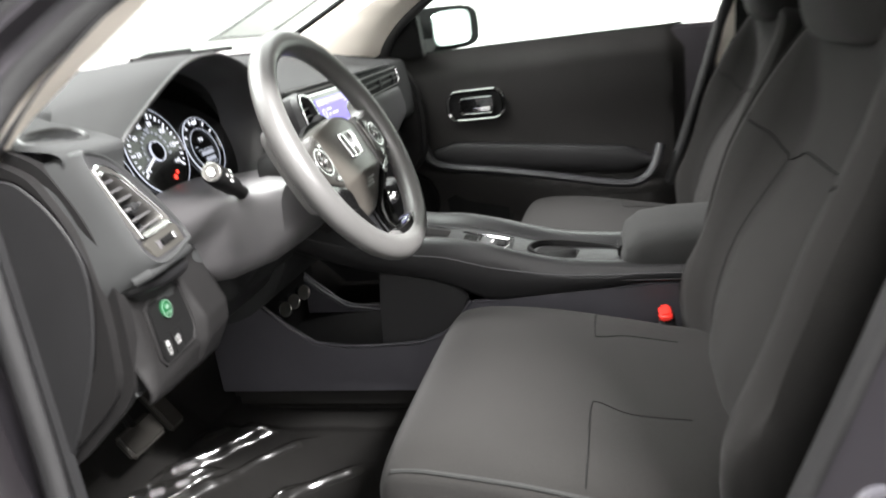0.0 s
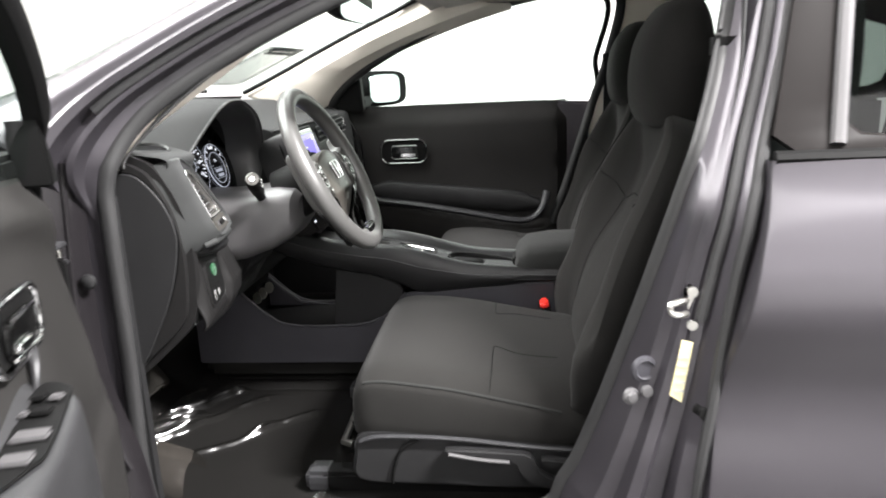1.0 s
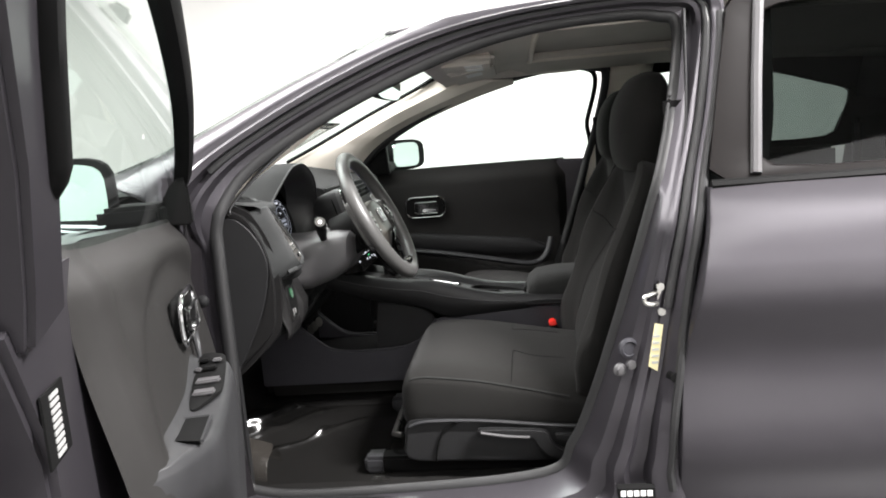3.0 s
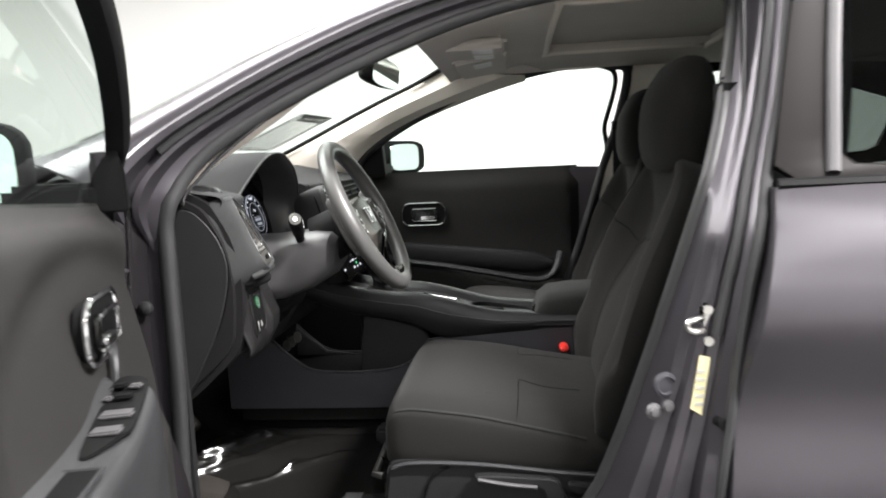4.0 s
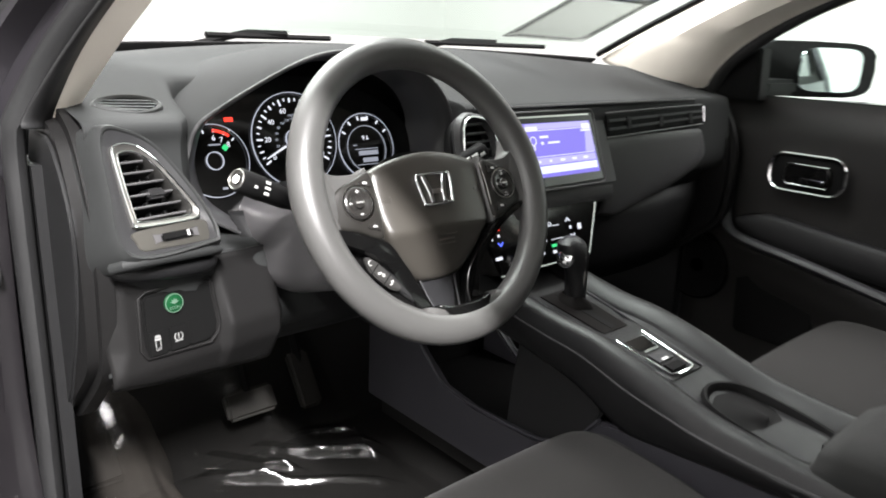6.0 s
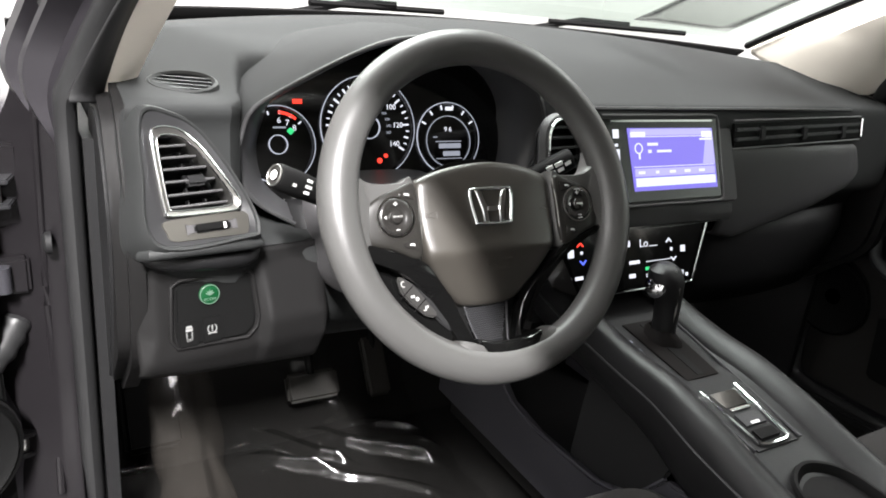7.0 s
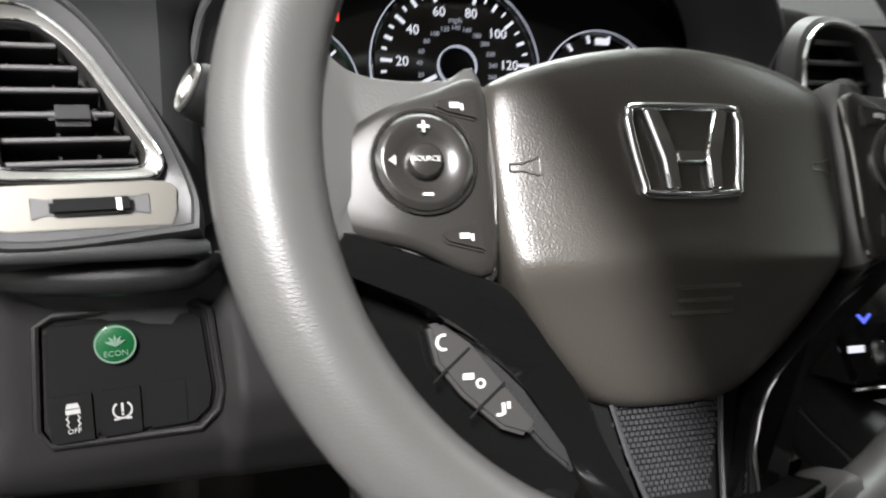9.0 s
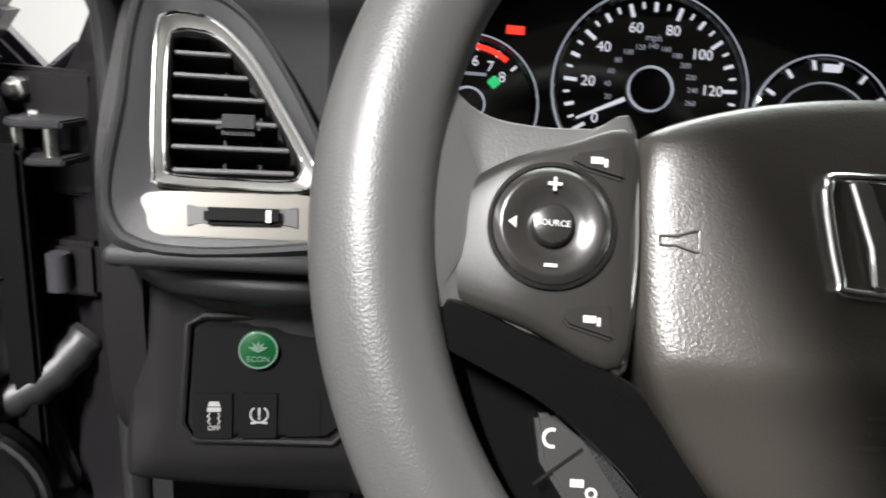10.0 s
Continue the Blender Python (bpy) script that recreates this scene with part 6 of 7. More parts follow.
    em = [(-0.0190, 0.0165), (0.0190, 0.0165), (0.0232, 0.0135), (0.0235, 0.0070), (0.0200, -0.0130), (0.0165, -0.0170), (-0.0165, -0.0170), (-0.0200, -0.0130), (-0.0235, 0.0070), (-0.0232, 0.0135)]
    emb = [(bu + p.x, bv + p.y) for p in spline([(a, b, 0) for a, b in em], 4, True)]
    badge = part("badge", W.plate(emb, 0.0, bh + 0.0032, 0.001), M_HUB, hc, "grey plate of the chrome badge")
    part("badge_frame", tube([W.at(u, v, bh + 0.0034) for u, v in emb], 0.0017, 10, closed=True, up=W.n), M_CHROME, badge, "chrome badge frame")
    for s in (-1, 1):
        part("badge_bar", slab([W.at(bu + s * a, bv + b, bh + 0.0028) for a, b in ((0.0185, 0.0155), (0.0118, 0.0155), (0.0062, -0.0012), (0.0060, -0.0160), (0.0118, -0.0160), (0.0128, -0.004))], 0.0032 * W.n, 0.0012, 3), M_CHROME, badge, "chrome badge bar")
    part("badge_bridge", W.plate([(bu - 0.0066, bv - 0.0005), (bu + 0.0066, bv - 0.0005), (bu + 0.0062, bv - 0.0055), (bu - 0.0062, bv - 0.0055)], bh + 0.0026, bh + 0.0054, 0.001), M_CHROME, badge, "chrome badge bridge")
    for horn in horns:
        part("horn_mark", tube([p + 0.0003 * W.n for p in horn], 0.0004, 5, closed=True, up=W.n), M_HUB, hc, "moulded horn outline")
    for j in range(3):
        u, v = 0.003, -0.0535 - 0.0046 * j
        h = cover_h(0.010, v)
        part("bag_mark", W.rect(u, v, 0.028 - 0.004 * (j % 2), 0.0019, h - 0.0012, h + 0.0006, 0.0003), M_HUB, hc, "faint moulded writing bar")
    # side spokes, flowing out of the rim, with their button pads
    for s in (-1, 1):
        web = [(0.0785, 0.0265), (0.092, 0.0262), (0.108, 0.0255), (0.124, 0.0275), (0.136, 0.0350), (0.1440, 0.0480), (0.1500, 0.0600), (0.1580, 0.046), (0.1600, 0.0), (0.1575, -0.040), (0.1500, -0.0560), (0.1430, -0.0440), (0.1390, -0.0340), (0.120, -0.0360), (0.100, -0.0410), (0.0785, -0.046)]
        q = smooth_outline(web, 4)
        rows = []
        for k, h in ((0.90, -0.026), (0.98, -0.020), (1.0, -0.012), (1.0, -0.006), (0.985, -0.0025), (0.95, -0.0006), (0.85, 0.0), (0.5, 0.0), (0.05, 0.0)):
            row = []
            for u, v in q:
                a, b = 0.122 + (u - 0.122) * k, -0.002 + (v + 0.002) * k
                row.append(W.at(s * a, b, h + 0.010 * smooth01(0.126, 0.156, a) if h > -0.02 else h))
            rows.append(row)
        part("spoke", loft(rows, ring=True), M_RIM, w, "grey grained wheel spoke")
        pad = [(0.0810, 0.0235), (0.100, 0.0195), (0.120, 0.0120), (0.1335, 0.002), (0.1380, -0.010), (0.1378, -0.0265), (0.110, -0.036), (0.0825, -0.0455), (0.0795, -0.01)]
        pq = smooth_outline(pad)
        rows = []
        for k, h in ((1.0, -0.006), (1.0, 0.0008), (0.988, 0.0025), (0.95, 0.0036), (0.86, 0.0042), (0.7, 0.0045), (0.5, 0.0046), (0.3, 0.0046), (0.02, 0.0046)):
            ring = [(0.104 + (u - 0.104) * k, -0.008 + (v + 0.008) * k) for u, v in pq]
            rows.append([W.at(s * u, v, h - 0.005 * smooth01(0.110, 0.142, u)) for u, v in ring])
        pd = part("button_pad", loft(rows, ring=True), M_PADSHELL, w, "charcoal button pad")
        part("pad_seam", tube([W.at(s * u, v, h) for u, v, h in spline([(0.0800, 0.0225, 0.0005), (0.0795, 0.0, 0.0030), (0.0795, -0.020, 0.0030), (0.0815, -0.0440, 0.0005)], 4)], 0.0007, 6), M_SILVER, pd, "thin pale seam beside the cover")
        cu, cv = s * 0.1045, -0.0065
        part("pad_ring", W.ring(cu, cv, 0.0174, 0.0186, 0.0035, 0.0060, 48), M_CHROME, pd, "chrome ring")
        part("rocker", lathe(W.at(cu, cv, 0.0028), W.n, [(0, 0.0172), (0.0030, 0.0170), (0.0044, 0.0152), (0.0046, 0.0142), (0.0030, 0.0100), (0.0022, 0.0074), (0.0022, 0.0)], 48), M_BUTTON, pd, "glossy four-way button")
        part("centre_button", lathe(W.at(cu, cv, 0.0042), W.n, [(0, 0.0066), (0.0025, 0.0064), (0.0038, 0.0054), (0.0044, 0.003), (0.0045, 0.0)], 32), M_BUTTON, pd, "round centre button")
        signs = [W.rect(cu, cv + 0.0118, 0.0040, 0.0009, 0.0066, 0.0076), W.rect(cu, cv + 0.0118, 0.0009, 0.0040, 0.0066, 0.0076), W.rect(cu, cv - 0.0118, 0.0036, 0.0010, 0.0066, 0.0076), W.plate([(cu - 0.0104, cv + 0.0017), (cu - 0.0104, cv - 0.0017), (cu - 0.0128, cv)], 0.0062, 0.0074)]
        if s < 0:
            signs.append(W.text("SOURCE", cu, cv, 0.0025, 0.0089))
        else:
            signs += [W.rect(cu, cv, 0.0075, 0.0016, 0.0086, 0.0092), W.rect(cu, cv + 0.0150, 0.006, 0.0012, 0.0066, 0.0074), W.rect(cu, cv - 0.0148, 0.006, 0.0012, 0.0066, 0.0074)]
        for sign in signs:
            part("button_mark", sign, M_MARK, pd, "white button mark")
        for pts, mk in ((((0.0840, 0.0185), (0.0990, 0.0155), (0.1000, 0.0125), (0.0955, 0.0105), (0.0840, 0.0080)), (0.0925, 0.0135)), (((0.0865, -0.0270), (0.0985, -0.0300), (0.1010, -0.0325), (0.0985, -0.0350), (0.0850, -0.0385)), (0.0925, -0.0325))):
            b = part("corner_button", slab([W.at(s * a, bb, 0.003) for a, bb in pts], 0.0030 * W.n, 0.0010), M_BUTTON, pd, "small corner button")
            part("button_mark", joined(W.rect(s * mk[0], mk[1], 0.0036, 0.0020, 0.0058, 0.0064), W.rect(s * mk[0] + 0.0026, mk[1] - 0.0006, 0.0010, 0.0024, 0.0058, 0.0064)), M_MARK, b)
        # gloss black blade from the pad down to the lower spoke
        bl = [(0.1385, -0.0265), (0.110, -0.0365), (0.083, -0.0465), (0.073, -0.0540), (0.060, -0.0700), (0.0425, -0.0900), (0.034, -0.108), (0.026, -0.130), (0.019, -0.1470), (0.030, -0.1500), (0.038, -0.138), (0.047, -0.118), (0.058, -0.0985), (0.073, -0.0800), (0.088, -0.0670), (0.108, -0.0540), (0.128, -0.0450), (0.1365, -0.040)]
        if s > 0:
            bl[10:] = [(0.036, -0.138), (0.044, -0.118), (0.055, -0.0965), (0.068, -0.0765), (0.081, -0.0620), (0.099, -0.0490), (0.119, -0.0400), (0.133, -0.0345)]
        q = smooth_outline(bl, 3)
        part("black_blade", loft([[W.at(s * (0.075 + (u - 0.075) * k), -0.075 + (v + 0.075) * k, h - 0.022 * smooth01(-0.045, -0.11, v) + 0.010 * smooth01(-0.12, -0.15, v)) for u, v in q] for k, h in ((0.94, -0.022), (1.0, -0.014), (1.0, -0.003), (0.985, 0.0), (0.95, 0.0012), (0.93, 0.0012))], ring=True, caps=True), M_PIANO, w, "gloss black spoke blade")
    pn = [(0.130, -0.042), (0.100, -0.056), (0.078, -0.075), (0.060, -0.100), (0.048, -0.122), (0.056, -0.128), (0.076, -0.118), (0.092, -0.107), (0.107, -0.092), (0.120, -0.074), (0.130, -0.056)]
    part("key_panel", slab([W.at(-p.x, p.y, -0.030) for p in spline([(a, b, 0) for a, b in pn], 3, True)], 0.012 * W.n, 0.003, 2), M_PIANO, w, "gloss black panel for the phone keys")
    part("key_carrier", slab([W.at(-u, v, -0.020) for u, v in ((0.094, -0.064), (0.084, -0.069), (0.068, -0.086), (0.054, -0.108), (0.051, -0.118), (0.062, -0.108), (0.070, -0.098))], 0.006 * W.n, 0.0015), M_PLASTIC, w, "charcoal satin key carrier")
    part("lower_spoke", slab([W.at(u, v, -0.046) for u, v in ((-0.046, -0.075), (0.046, -0.075), (0.026, -0.150), (-0.026, -0.150))], 0.012 * W.n, 0.004), M_BLACK, w, "black lower spoke")
    mesh = [W.rect(-0.026 + 0.0024 * i + (0.0012 if j % 2 else 0), -0.082 - 0.0022 * j, 0.0017, 0.0015, -0.0345, -0.0325) for j in range(24) for i in range(23) if abs(-0.026 + 0.0024 * i) < 0.030 - 0.00062 * j]
    part("mesh_insert", joined(*mesh), M_GREY, w, "woven charcoal mesh insert")
    for s in (-1, 1):
        part("insert_edge", tube([W.at(s * 0.0275, -0.086, -0.031), W.at(s * 0.0215, -0.115, -0.029), W.at(s * 0.0155, -0.140, -0.024)], 0.0012, 6), M_GREY, w, "grey edge of the mesh insert")
    part("blade_bridge", slab([W.at(p.x, p.y, -0.010) for p in spline([(a, b, 0) for a, b in ((-0.037, -0.127), (-0.022, -0.131), (0.0, -0.132), (0.022, -0.131), (0.037, -0.127), (0.032, -0.140), (0.022, -0.1475), (0.0, -0.149), (-0.022, -0.1475), (-0.032, -0.140))], 4, True)], 0.020 * W.n, 0.004, 3), M_PIANO, w, "gloss black lower bridge")
    flare = [(-0.068, -0.138), (-0.056, -0.1275), (-0.048, -0.1270), (-0.038, -0.136), (-0.026, -0.1480), (-0.012, -0.1535), (0.012, -0.1535), (0.026, -0.1480), (0.038, -0.136), (0.048, -0.1270), (0.056, -0.1275), (0.068, -0.138), (0.045, -0.152), (0.0, -0.160), (-0.045, -0.152)]
    q = smooth_outline(flare, 3)
    part("rim_flare", loft([[W.at(u * k, -0.148 + (v + 0.148) * k, h) for u, v in q] for k, h in ((0.92, -0.016), (1.0, -0.011), (1.0, 0.0), (0.97, 0.006), (0.88, 0.009), (0.7, 0.010))], ring=True, caps=True), M_RIM, w, "grey flare where the lower spoke meets the rim")
    kh = -0.0095
    keys = [(0.1040, -0.0605), (0.0985, -0.0600), (0.0885, -0.0680), (0.0660, -0.0985), (0.0700, -0.1020), (0.0795, -0.0985), (0.0930, -0.0860), (0.1015, -0.0745)]
    kp = part("phone_keys", slab([W.at(-u, v, kh - 0.006) for u, v in keys], 0.006 * W.n, 0.0015), M_KEY, w, "three small phone keys")
    cut_h = kh + 0.0004
    for sign in (W.ring(-0.0985, -0.0672, 0.0020, 0.0030, kh, kh + 0.0006, 16, 70, 290), W.rect(-0.0905, -0.0795, 0.0040, 0.0022, kh, kh + 0.0006), W.ring(-0.0862, -0.0822, 0.0010, 0.0018, kh, kh + 0.0006, 12), W.rect(-0.0785, -0.0915, 0.0012, 0.0040, kh, kh + 0.0006), W.rect(-0.0765, -0.0905, 0.0012, 0.0024, kh, kh + 0.0006), W.rect(-0.0802, -0.0935, 0.0024, 0.0010, kh, kh + 0.0006)):
        part("phone_mark", sign, M_MARK, kp, "pale phone mark")
    part("key_gap", joined(*[tube([W.at(-u - 0.0078, v - 0.0052, cut_h), W.at(-u + 0.0062, v + 0.0058, cut_h)], 0.0005, 5) for u, v in ((0.0955, -0.0755), (0.0835, -0.0885))]), M_BLACK, kp)
    part("back_shell", loft([[W.at(k * 0.085 * math.cos(a), -0.02 + k * 0.070 * math.sin(a), h) for a in [2 * math.pi * i / 32 for i in range(32)]] for k, h in ((1.0, -0.024), (1.0, -0.035), (0.75, -0.058), (0.45, -0.068))], ring=True, caps=True), M_BLACK, w, "black wheel back cover")
    return w


build_wheel()

# ---- centre console ----


CY = -0.02


def build_console():
    c = root("centre_console", (0.15, 0, 0.465), "charcoal centre console with gear lever and armrest", "console")
    # upper bridge, soft sided
    st = [(-0.215, 0.855, 0.106), (-0.10, 0.822, 0.102), (0.0, 0.803, 0.099), (0.07, 0.797, 0.098), (0.14, 0.782, 0.098), (0.20, 0.765, 0.098), (0.26, 0.750, 0.098), (0.34, 0.742, 0.098), (0.42, 0.738, 0.098), (0.60, 0.735, 0.098)]
    deep = [(-0.215, 0.05), (-0.10, 0.058), (0.0, 0.060), (0.07, 0.072), (0.14, 0.088), (0.20, 0.070), (0.26, 0.050), (0.34, 0.036), (0.42, 0.024), (0.60, 0.024)]
    rows = []
    for p, q in zip(spline(st, 4), spline([(a, b, 0) for a, b in deep], 4)):
        x, z, w = p.x, p.y, p.z
        th = q.y
        ring = []
        for u, v in ((-0.98, -th), (-1.04, -0.7 * th), (-1.05, -0.4 * th), (-1.02, -0.012), (-0.93, 0.004), (-0.80, 0.008), (-0.66, 0.003), (-0.56, -0.006), (-0.48, -0.012), (0, -0.014), (0.48, -0.012), (0.56, -0.006), (0.66, 0.003), (0.80, 0.008), (0.93, 0.004), (1.02, -0.012), (1.05, -0.4 * th), (1.04, -0.7 * th), (0.98, -th)):
            ring.append(Vector((x, CY + u * w, z + v)))
        rows.append(spline(ring, 3))
    part("console_bridge", loft(rows), M_LEATHER, c, "soft black console bridge", thick=0.008)
    for s in (-1, 1):
        seam = [Vector((p.x, CY + s * p.z * 1.048, p.y - 0.30 * q.y)) for p, q in zip(spline(st, 3), spline([(a, b, 0) for a, b in deep], 3))]
        part("stitch_seam", tube(seam, 0.0016, 5), M_GREY, c, "grey seam along the console")
        # side panels with the open cubby
        edge = [(-0.42, 0.515), (-0.42, 0.68), (-0.34, 0.70), (-0.305, 0.70), (-0.255, 0.655), (-0.205, 0.617), (-0.13, 0.607), (0.00, 0.612), (0.06, 0.635), (0.108, 0.690), (0.20, 0.700), (0.42, 0.712), (0.62, 0.715), (0.62, 0.515)]
        part("side_panel", slab([(x, CY + s * 0.096, z) for x, z in edge], (0, -s * 0.014, 0), 0.003), M_SHADE, c, "dark lilac-grey moulded console side")
        part("front_strut", slab([(x, CY + s * 0.088, z) for x, z in ((-0.46, 0.68), (-0.315, 0.70), (-0.235, 0.80), (-0.20, 0.86), (-0.28, 0.92), (-0.46, 0.92))], (0, -s * 0.02, 0), 0.004), M_BLACK, c, "black console strut")
        dome = [(-0.075, 0.600), (0.03, 0.605), (0.085, 0.660), (0.100, 0.695), (0.085, 0.712), (0.052, 0.726), (0.0, 0.742), (-0.060, 0.748), (-0.068, 0.69)]
        part("cubby_cover", slab([(x, CY + s * 0.081, z) for x, z in dome], (0, -s * 0.008, 0), 0.003), M_PLASTIC, c, "charcoal cubby side wall")
        lip = [(-0.300, 0.700), (-0.255, 0.657), (-0.205, 0.620), (-0.13, 0.610), (0.00, 0.615), (0.06, 0.638), (0.106, 0.692)]
        part("cubby_lip", tube([(p.x, CY + s * 0.095, p.y) for p in spline([(x, z, 0) for x, z in lip], 4)], 0.0030, 6), M_SHADE, c, "rounded lip of the cubby")
    part("cubby_tray", block((-0.15, 0, 0.600), (0.42, 0.225, 0.012), 0.004), M_BLACK, c, "black storage tray")
    part("cubby_back", block((-0.30, 0.0, 0.70), (0.02, 0.23, 0.22), 0.004), M_BLACK, c)
    for y in (-0.06, -0.02, 0.03):
        so = part("power_socket", lathe((-0.285, y, 0.665), (1, -0.5, 0.2), [(0, 0.017), (0.008, 0.017), (0.010, 0.013), (0.004, 0.012), (0.003, 0)], 20), M_BLACK, c, "round power socket")
        part("socket_ring", lathe((-0.276, y - 0.004, 0.667), (1, -0.5, 0.2), [(0, 0.015), (0.001, 0.015), (0.001, 0.0125), (0, 0.0125)], 20), M_STEEL, so)
    part("tunnel", block((0.10, 0, 0.525), (1.05, 0.20, 0.15), 0.03, seg=3), M_CARPET, c, "black carpet tunnel")
    # shifter plate
    P = Face((0.03, -0.025, 0.786), (0, 1, 0), (-1, 0, 0.19))
    sp = part("shift_plate", P.plate([(-0.040, -0.152), (0.040, -0.152), (0.056, 0.10), (0.052, 0.165), (-0.052, 0.165), (-0.056, 0.10)], -0.02, 0.003, 0.006), M_PLASTIC, c, "charcoal shifter plate")
    part("shift_gate", P.plate([(-0.030, -0.028), (0.030, -0.028), (0.036, 0.095), (-0.036, 0.095)], 0.001, 0.005, 0.003), M_SATIN, sp, "satin black shift gate")
    for s in (-1, 1):
        part("chrome_rail", tube([P.at(s * 0.0255, -0.138, 0.005), P.at(s * 0.028, -0.095, 0.0055), P.at(s * 0.0305, -0.050, 0.006)], 0.0024, 8), M_CHROME, sp, "chrome side rail")
        part("inlay_edge", tube([P.at(s * 0.040, -0.145, 0.004), P.at(s * 0.045, -0.05, 0.005), P.at(s * 0.054, 0.09, 0.004)], 0.0022, 6), M_GREY, sp, "soft inlay edge")
    part("rail_end", tube([P.at(-0.0255, -0.138, 0.005), P.at(-0.015, -0.142, 0.005), P.at(0.015, -0.142, 0.005), P.at(0.0255, -0.138, 0.005)], 0.0024, 8), M_CHROME, sp)
    bk = part("brake_switch", P.plate([(-0.021, -0.084), (0.021, -0.084), (0.0245, -0.054), (-0.0245, -0.054)], 0.001, 0.006, 0.003), M_PIANO, sp, "black parking brake switch")
    part("brake_pull", P.rect(0, -0.0865, 0.036, 0.004, 0.003, 0.0085, 0.0015), M_CHROME, bk, "chrome switch edge")
    part("hold_switch", P.rect(0, -0.103, 0.040, 0.024, 0.001, 0.006, 0.003), M_GREY, sp, "grey hold switch")
    part("mode_switch", P.rect(0, -0.127, 0.038, 0.018, 0.001, 0.006, 0.003), M_BLACK, sp, "black square switch")
    part("hold_mark", P.rect(0, -0.110, 0.014, 0.004, 0.0055, 0.0066), M_WHITE, sp)
    part("gate_slot", P.plate([(-0.006, -0.022), (0.006, -0.022), (0.008, 0.088), (-0.008, 0.088)], 0.0045, 0.0056, 0.0004), M_BLACK, sp, "black lever slot")
    for i in range(6):
        part("gate_mark", P.rect(-0.047, 0.06 - 0.018 * i, 0.003, 0.005, 0.003, 0.0042), M_DIMGLOW, sp, "small lit gear mark")
    part("pad_mark", P.plate([(-0.046, 0.146), (-0.030, 0.146), (-0.038, 0.138)], 0.003, 0.0042), M_WHITE, sp)
    gx, gy = -0.032, -0.018
    g = part("gear_lever", loft([[Vector((gx + x + rx * math.cos(a), gy + y + ry * math.sin(a), z)) for a in [2 * math.pi * i / 18 for i in range(18)]] for x, y, z, rx, ry in ((0.0, 0.006, 0.790, 0.019, 0.015), (0.0, 0.006, 0.82, 0.018, 0.014), (-0.002, 0.006, 0.845, 0.019, 0.015), (-0.004, 0.002, 0.862, 0.022, 0.020), (-0.006, -0.002, 0.880, 0.024, 0.025), (-0.008, -0.004, 0.893, 0.020, 0.023), (-0.009, -0.004, 0.901, 0.010, 0.012))], ring=True, caps=True), M_LEATHER, c, "gloss black gear lever")
    part("chrome_button", lathe((gx - 0.004, gy - 0.020, 0.872), (0.25, -1, 0.1), [(0, 0.015), (0.004, 0.0145), (0.007, 0.010), (0.0075, 0)], 20), M_CHROME, g, "chrome release button")
    part("lever_seam", tube([(gx + 0.016, gy + 0.004, 0.80), (gx + 0.015, gy + 0.004, 0.845), (gx + 0.016, gy, 0.875), (gx + 0.006, gy - 0.002, 0.896)], 0.0028, 6), M_SILVER, g, "satin lever strip")
    part("gaiter", loft([[Vector((gx + rx * math.cos(a) + 0.002 * math.sin(5 * a), gy + rx * 0.8 * math.sin(a), z)) for a in [2 * math.pi * i / 30 for i in range(30)]] for rx, z in ((0.034, 0.797), (0.030, 0.803), (0.022, 0.807), (0.016, 0.812))], ring=True), M_SATIN, g, "black gaiter")
    # cup holder well and armrest
    well = [(0.205, 0.0), (0.222, -0.036), (0.26, -0.050), (0.33, -0.050), (0.362, -0.040), (0.368, 0.0), (0.362, 0.040), (0.33, 0.050), (0.26, 0.050), (0.222, 0.036)]
    wq = [(p.x, p.y) for p in spline([(a, b, 0) for a, b in well], 4, True)]

    def well_z(x):
        return 0.756 - 0.16 * (x - 0.22)

    part("cup_well", loft([[Vector((0.288 + (x - 0.288) * k, CY + y * k, well_z(x) + dz)) for x, y in wq] for k, dz in ((1.06, -0.006), (1.03, -0.0005), (0.98, -0.001), (0.94, -0.006), (0.92, -0.012), (0.02, -0.013))], ring=True), M_BLACK, c, "black cup holder well with a rounded rim")
    rows = []
    for x, z0, z1, w in ((0.365, 0.722, 0.745, 0.080), (0.375, 0.715, 0.776, 0.086), (0.40, 0.712, 0.795, 0.090), (0.46, 0.712, 0.802, 0.092), (0.56, 0.712, 0.802, 0.092), (0.62, 0.708, 0.786, 0.098), (0.64, 0.715, 0.77, 0.09)):
        rows.append([Vector((x, CY + math.copysign(abs(math.cos(u)) ** 0.4, math.cos(u)) * w, (z0 + z1) / 2 + math.copysign(abs(math.sin(u)) ** 0.55, math.sin(u)) * (z1 - z0) / 2)) for u in [2 * math.pi * i / 28 for i in range(28)]])
    ar = part("armrest_lid", loft(rows, ring=True, caps=True), M_BOLSTER, c, "padded charcoal armrest lid")
    part("lid_latch", block((0.366, CY, 0.745), (0.012, 0.06, 0.022), 0.004), M_BLACK, ar)
    return c


build_console()

# ---- seats ----


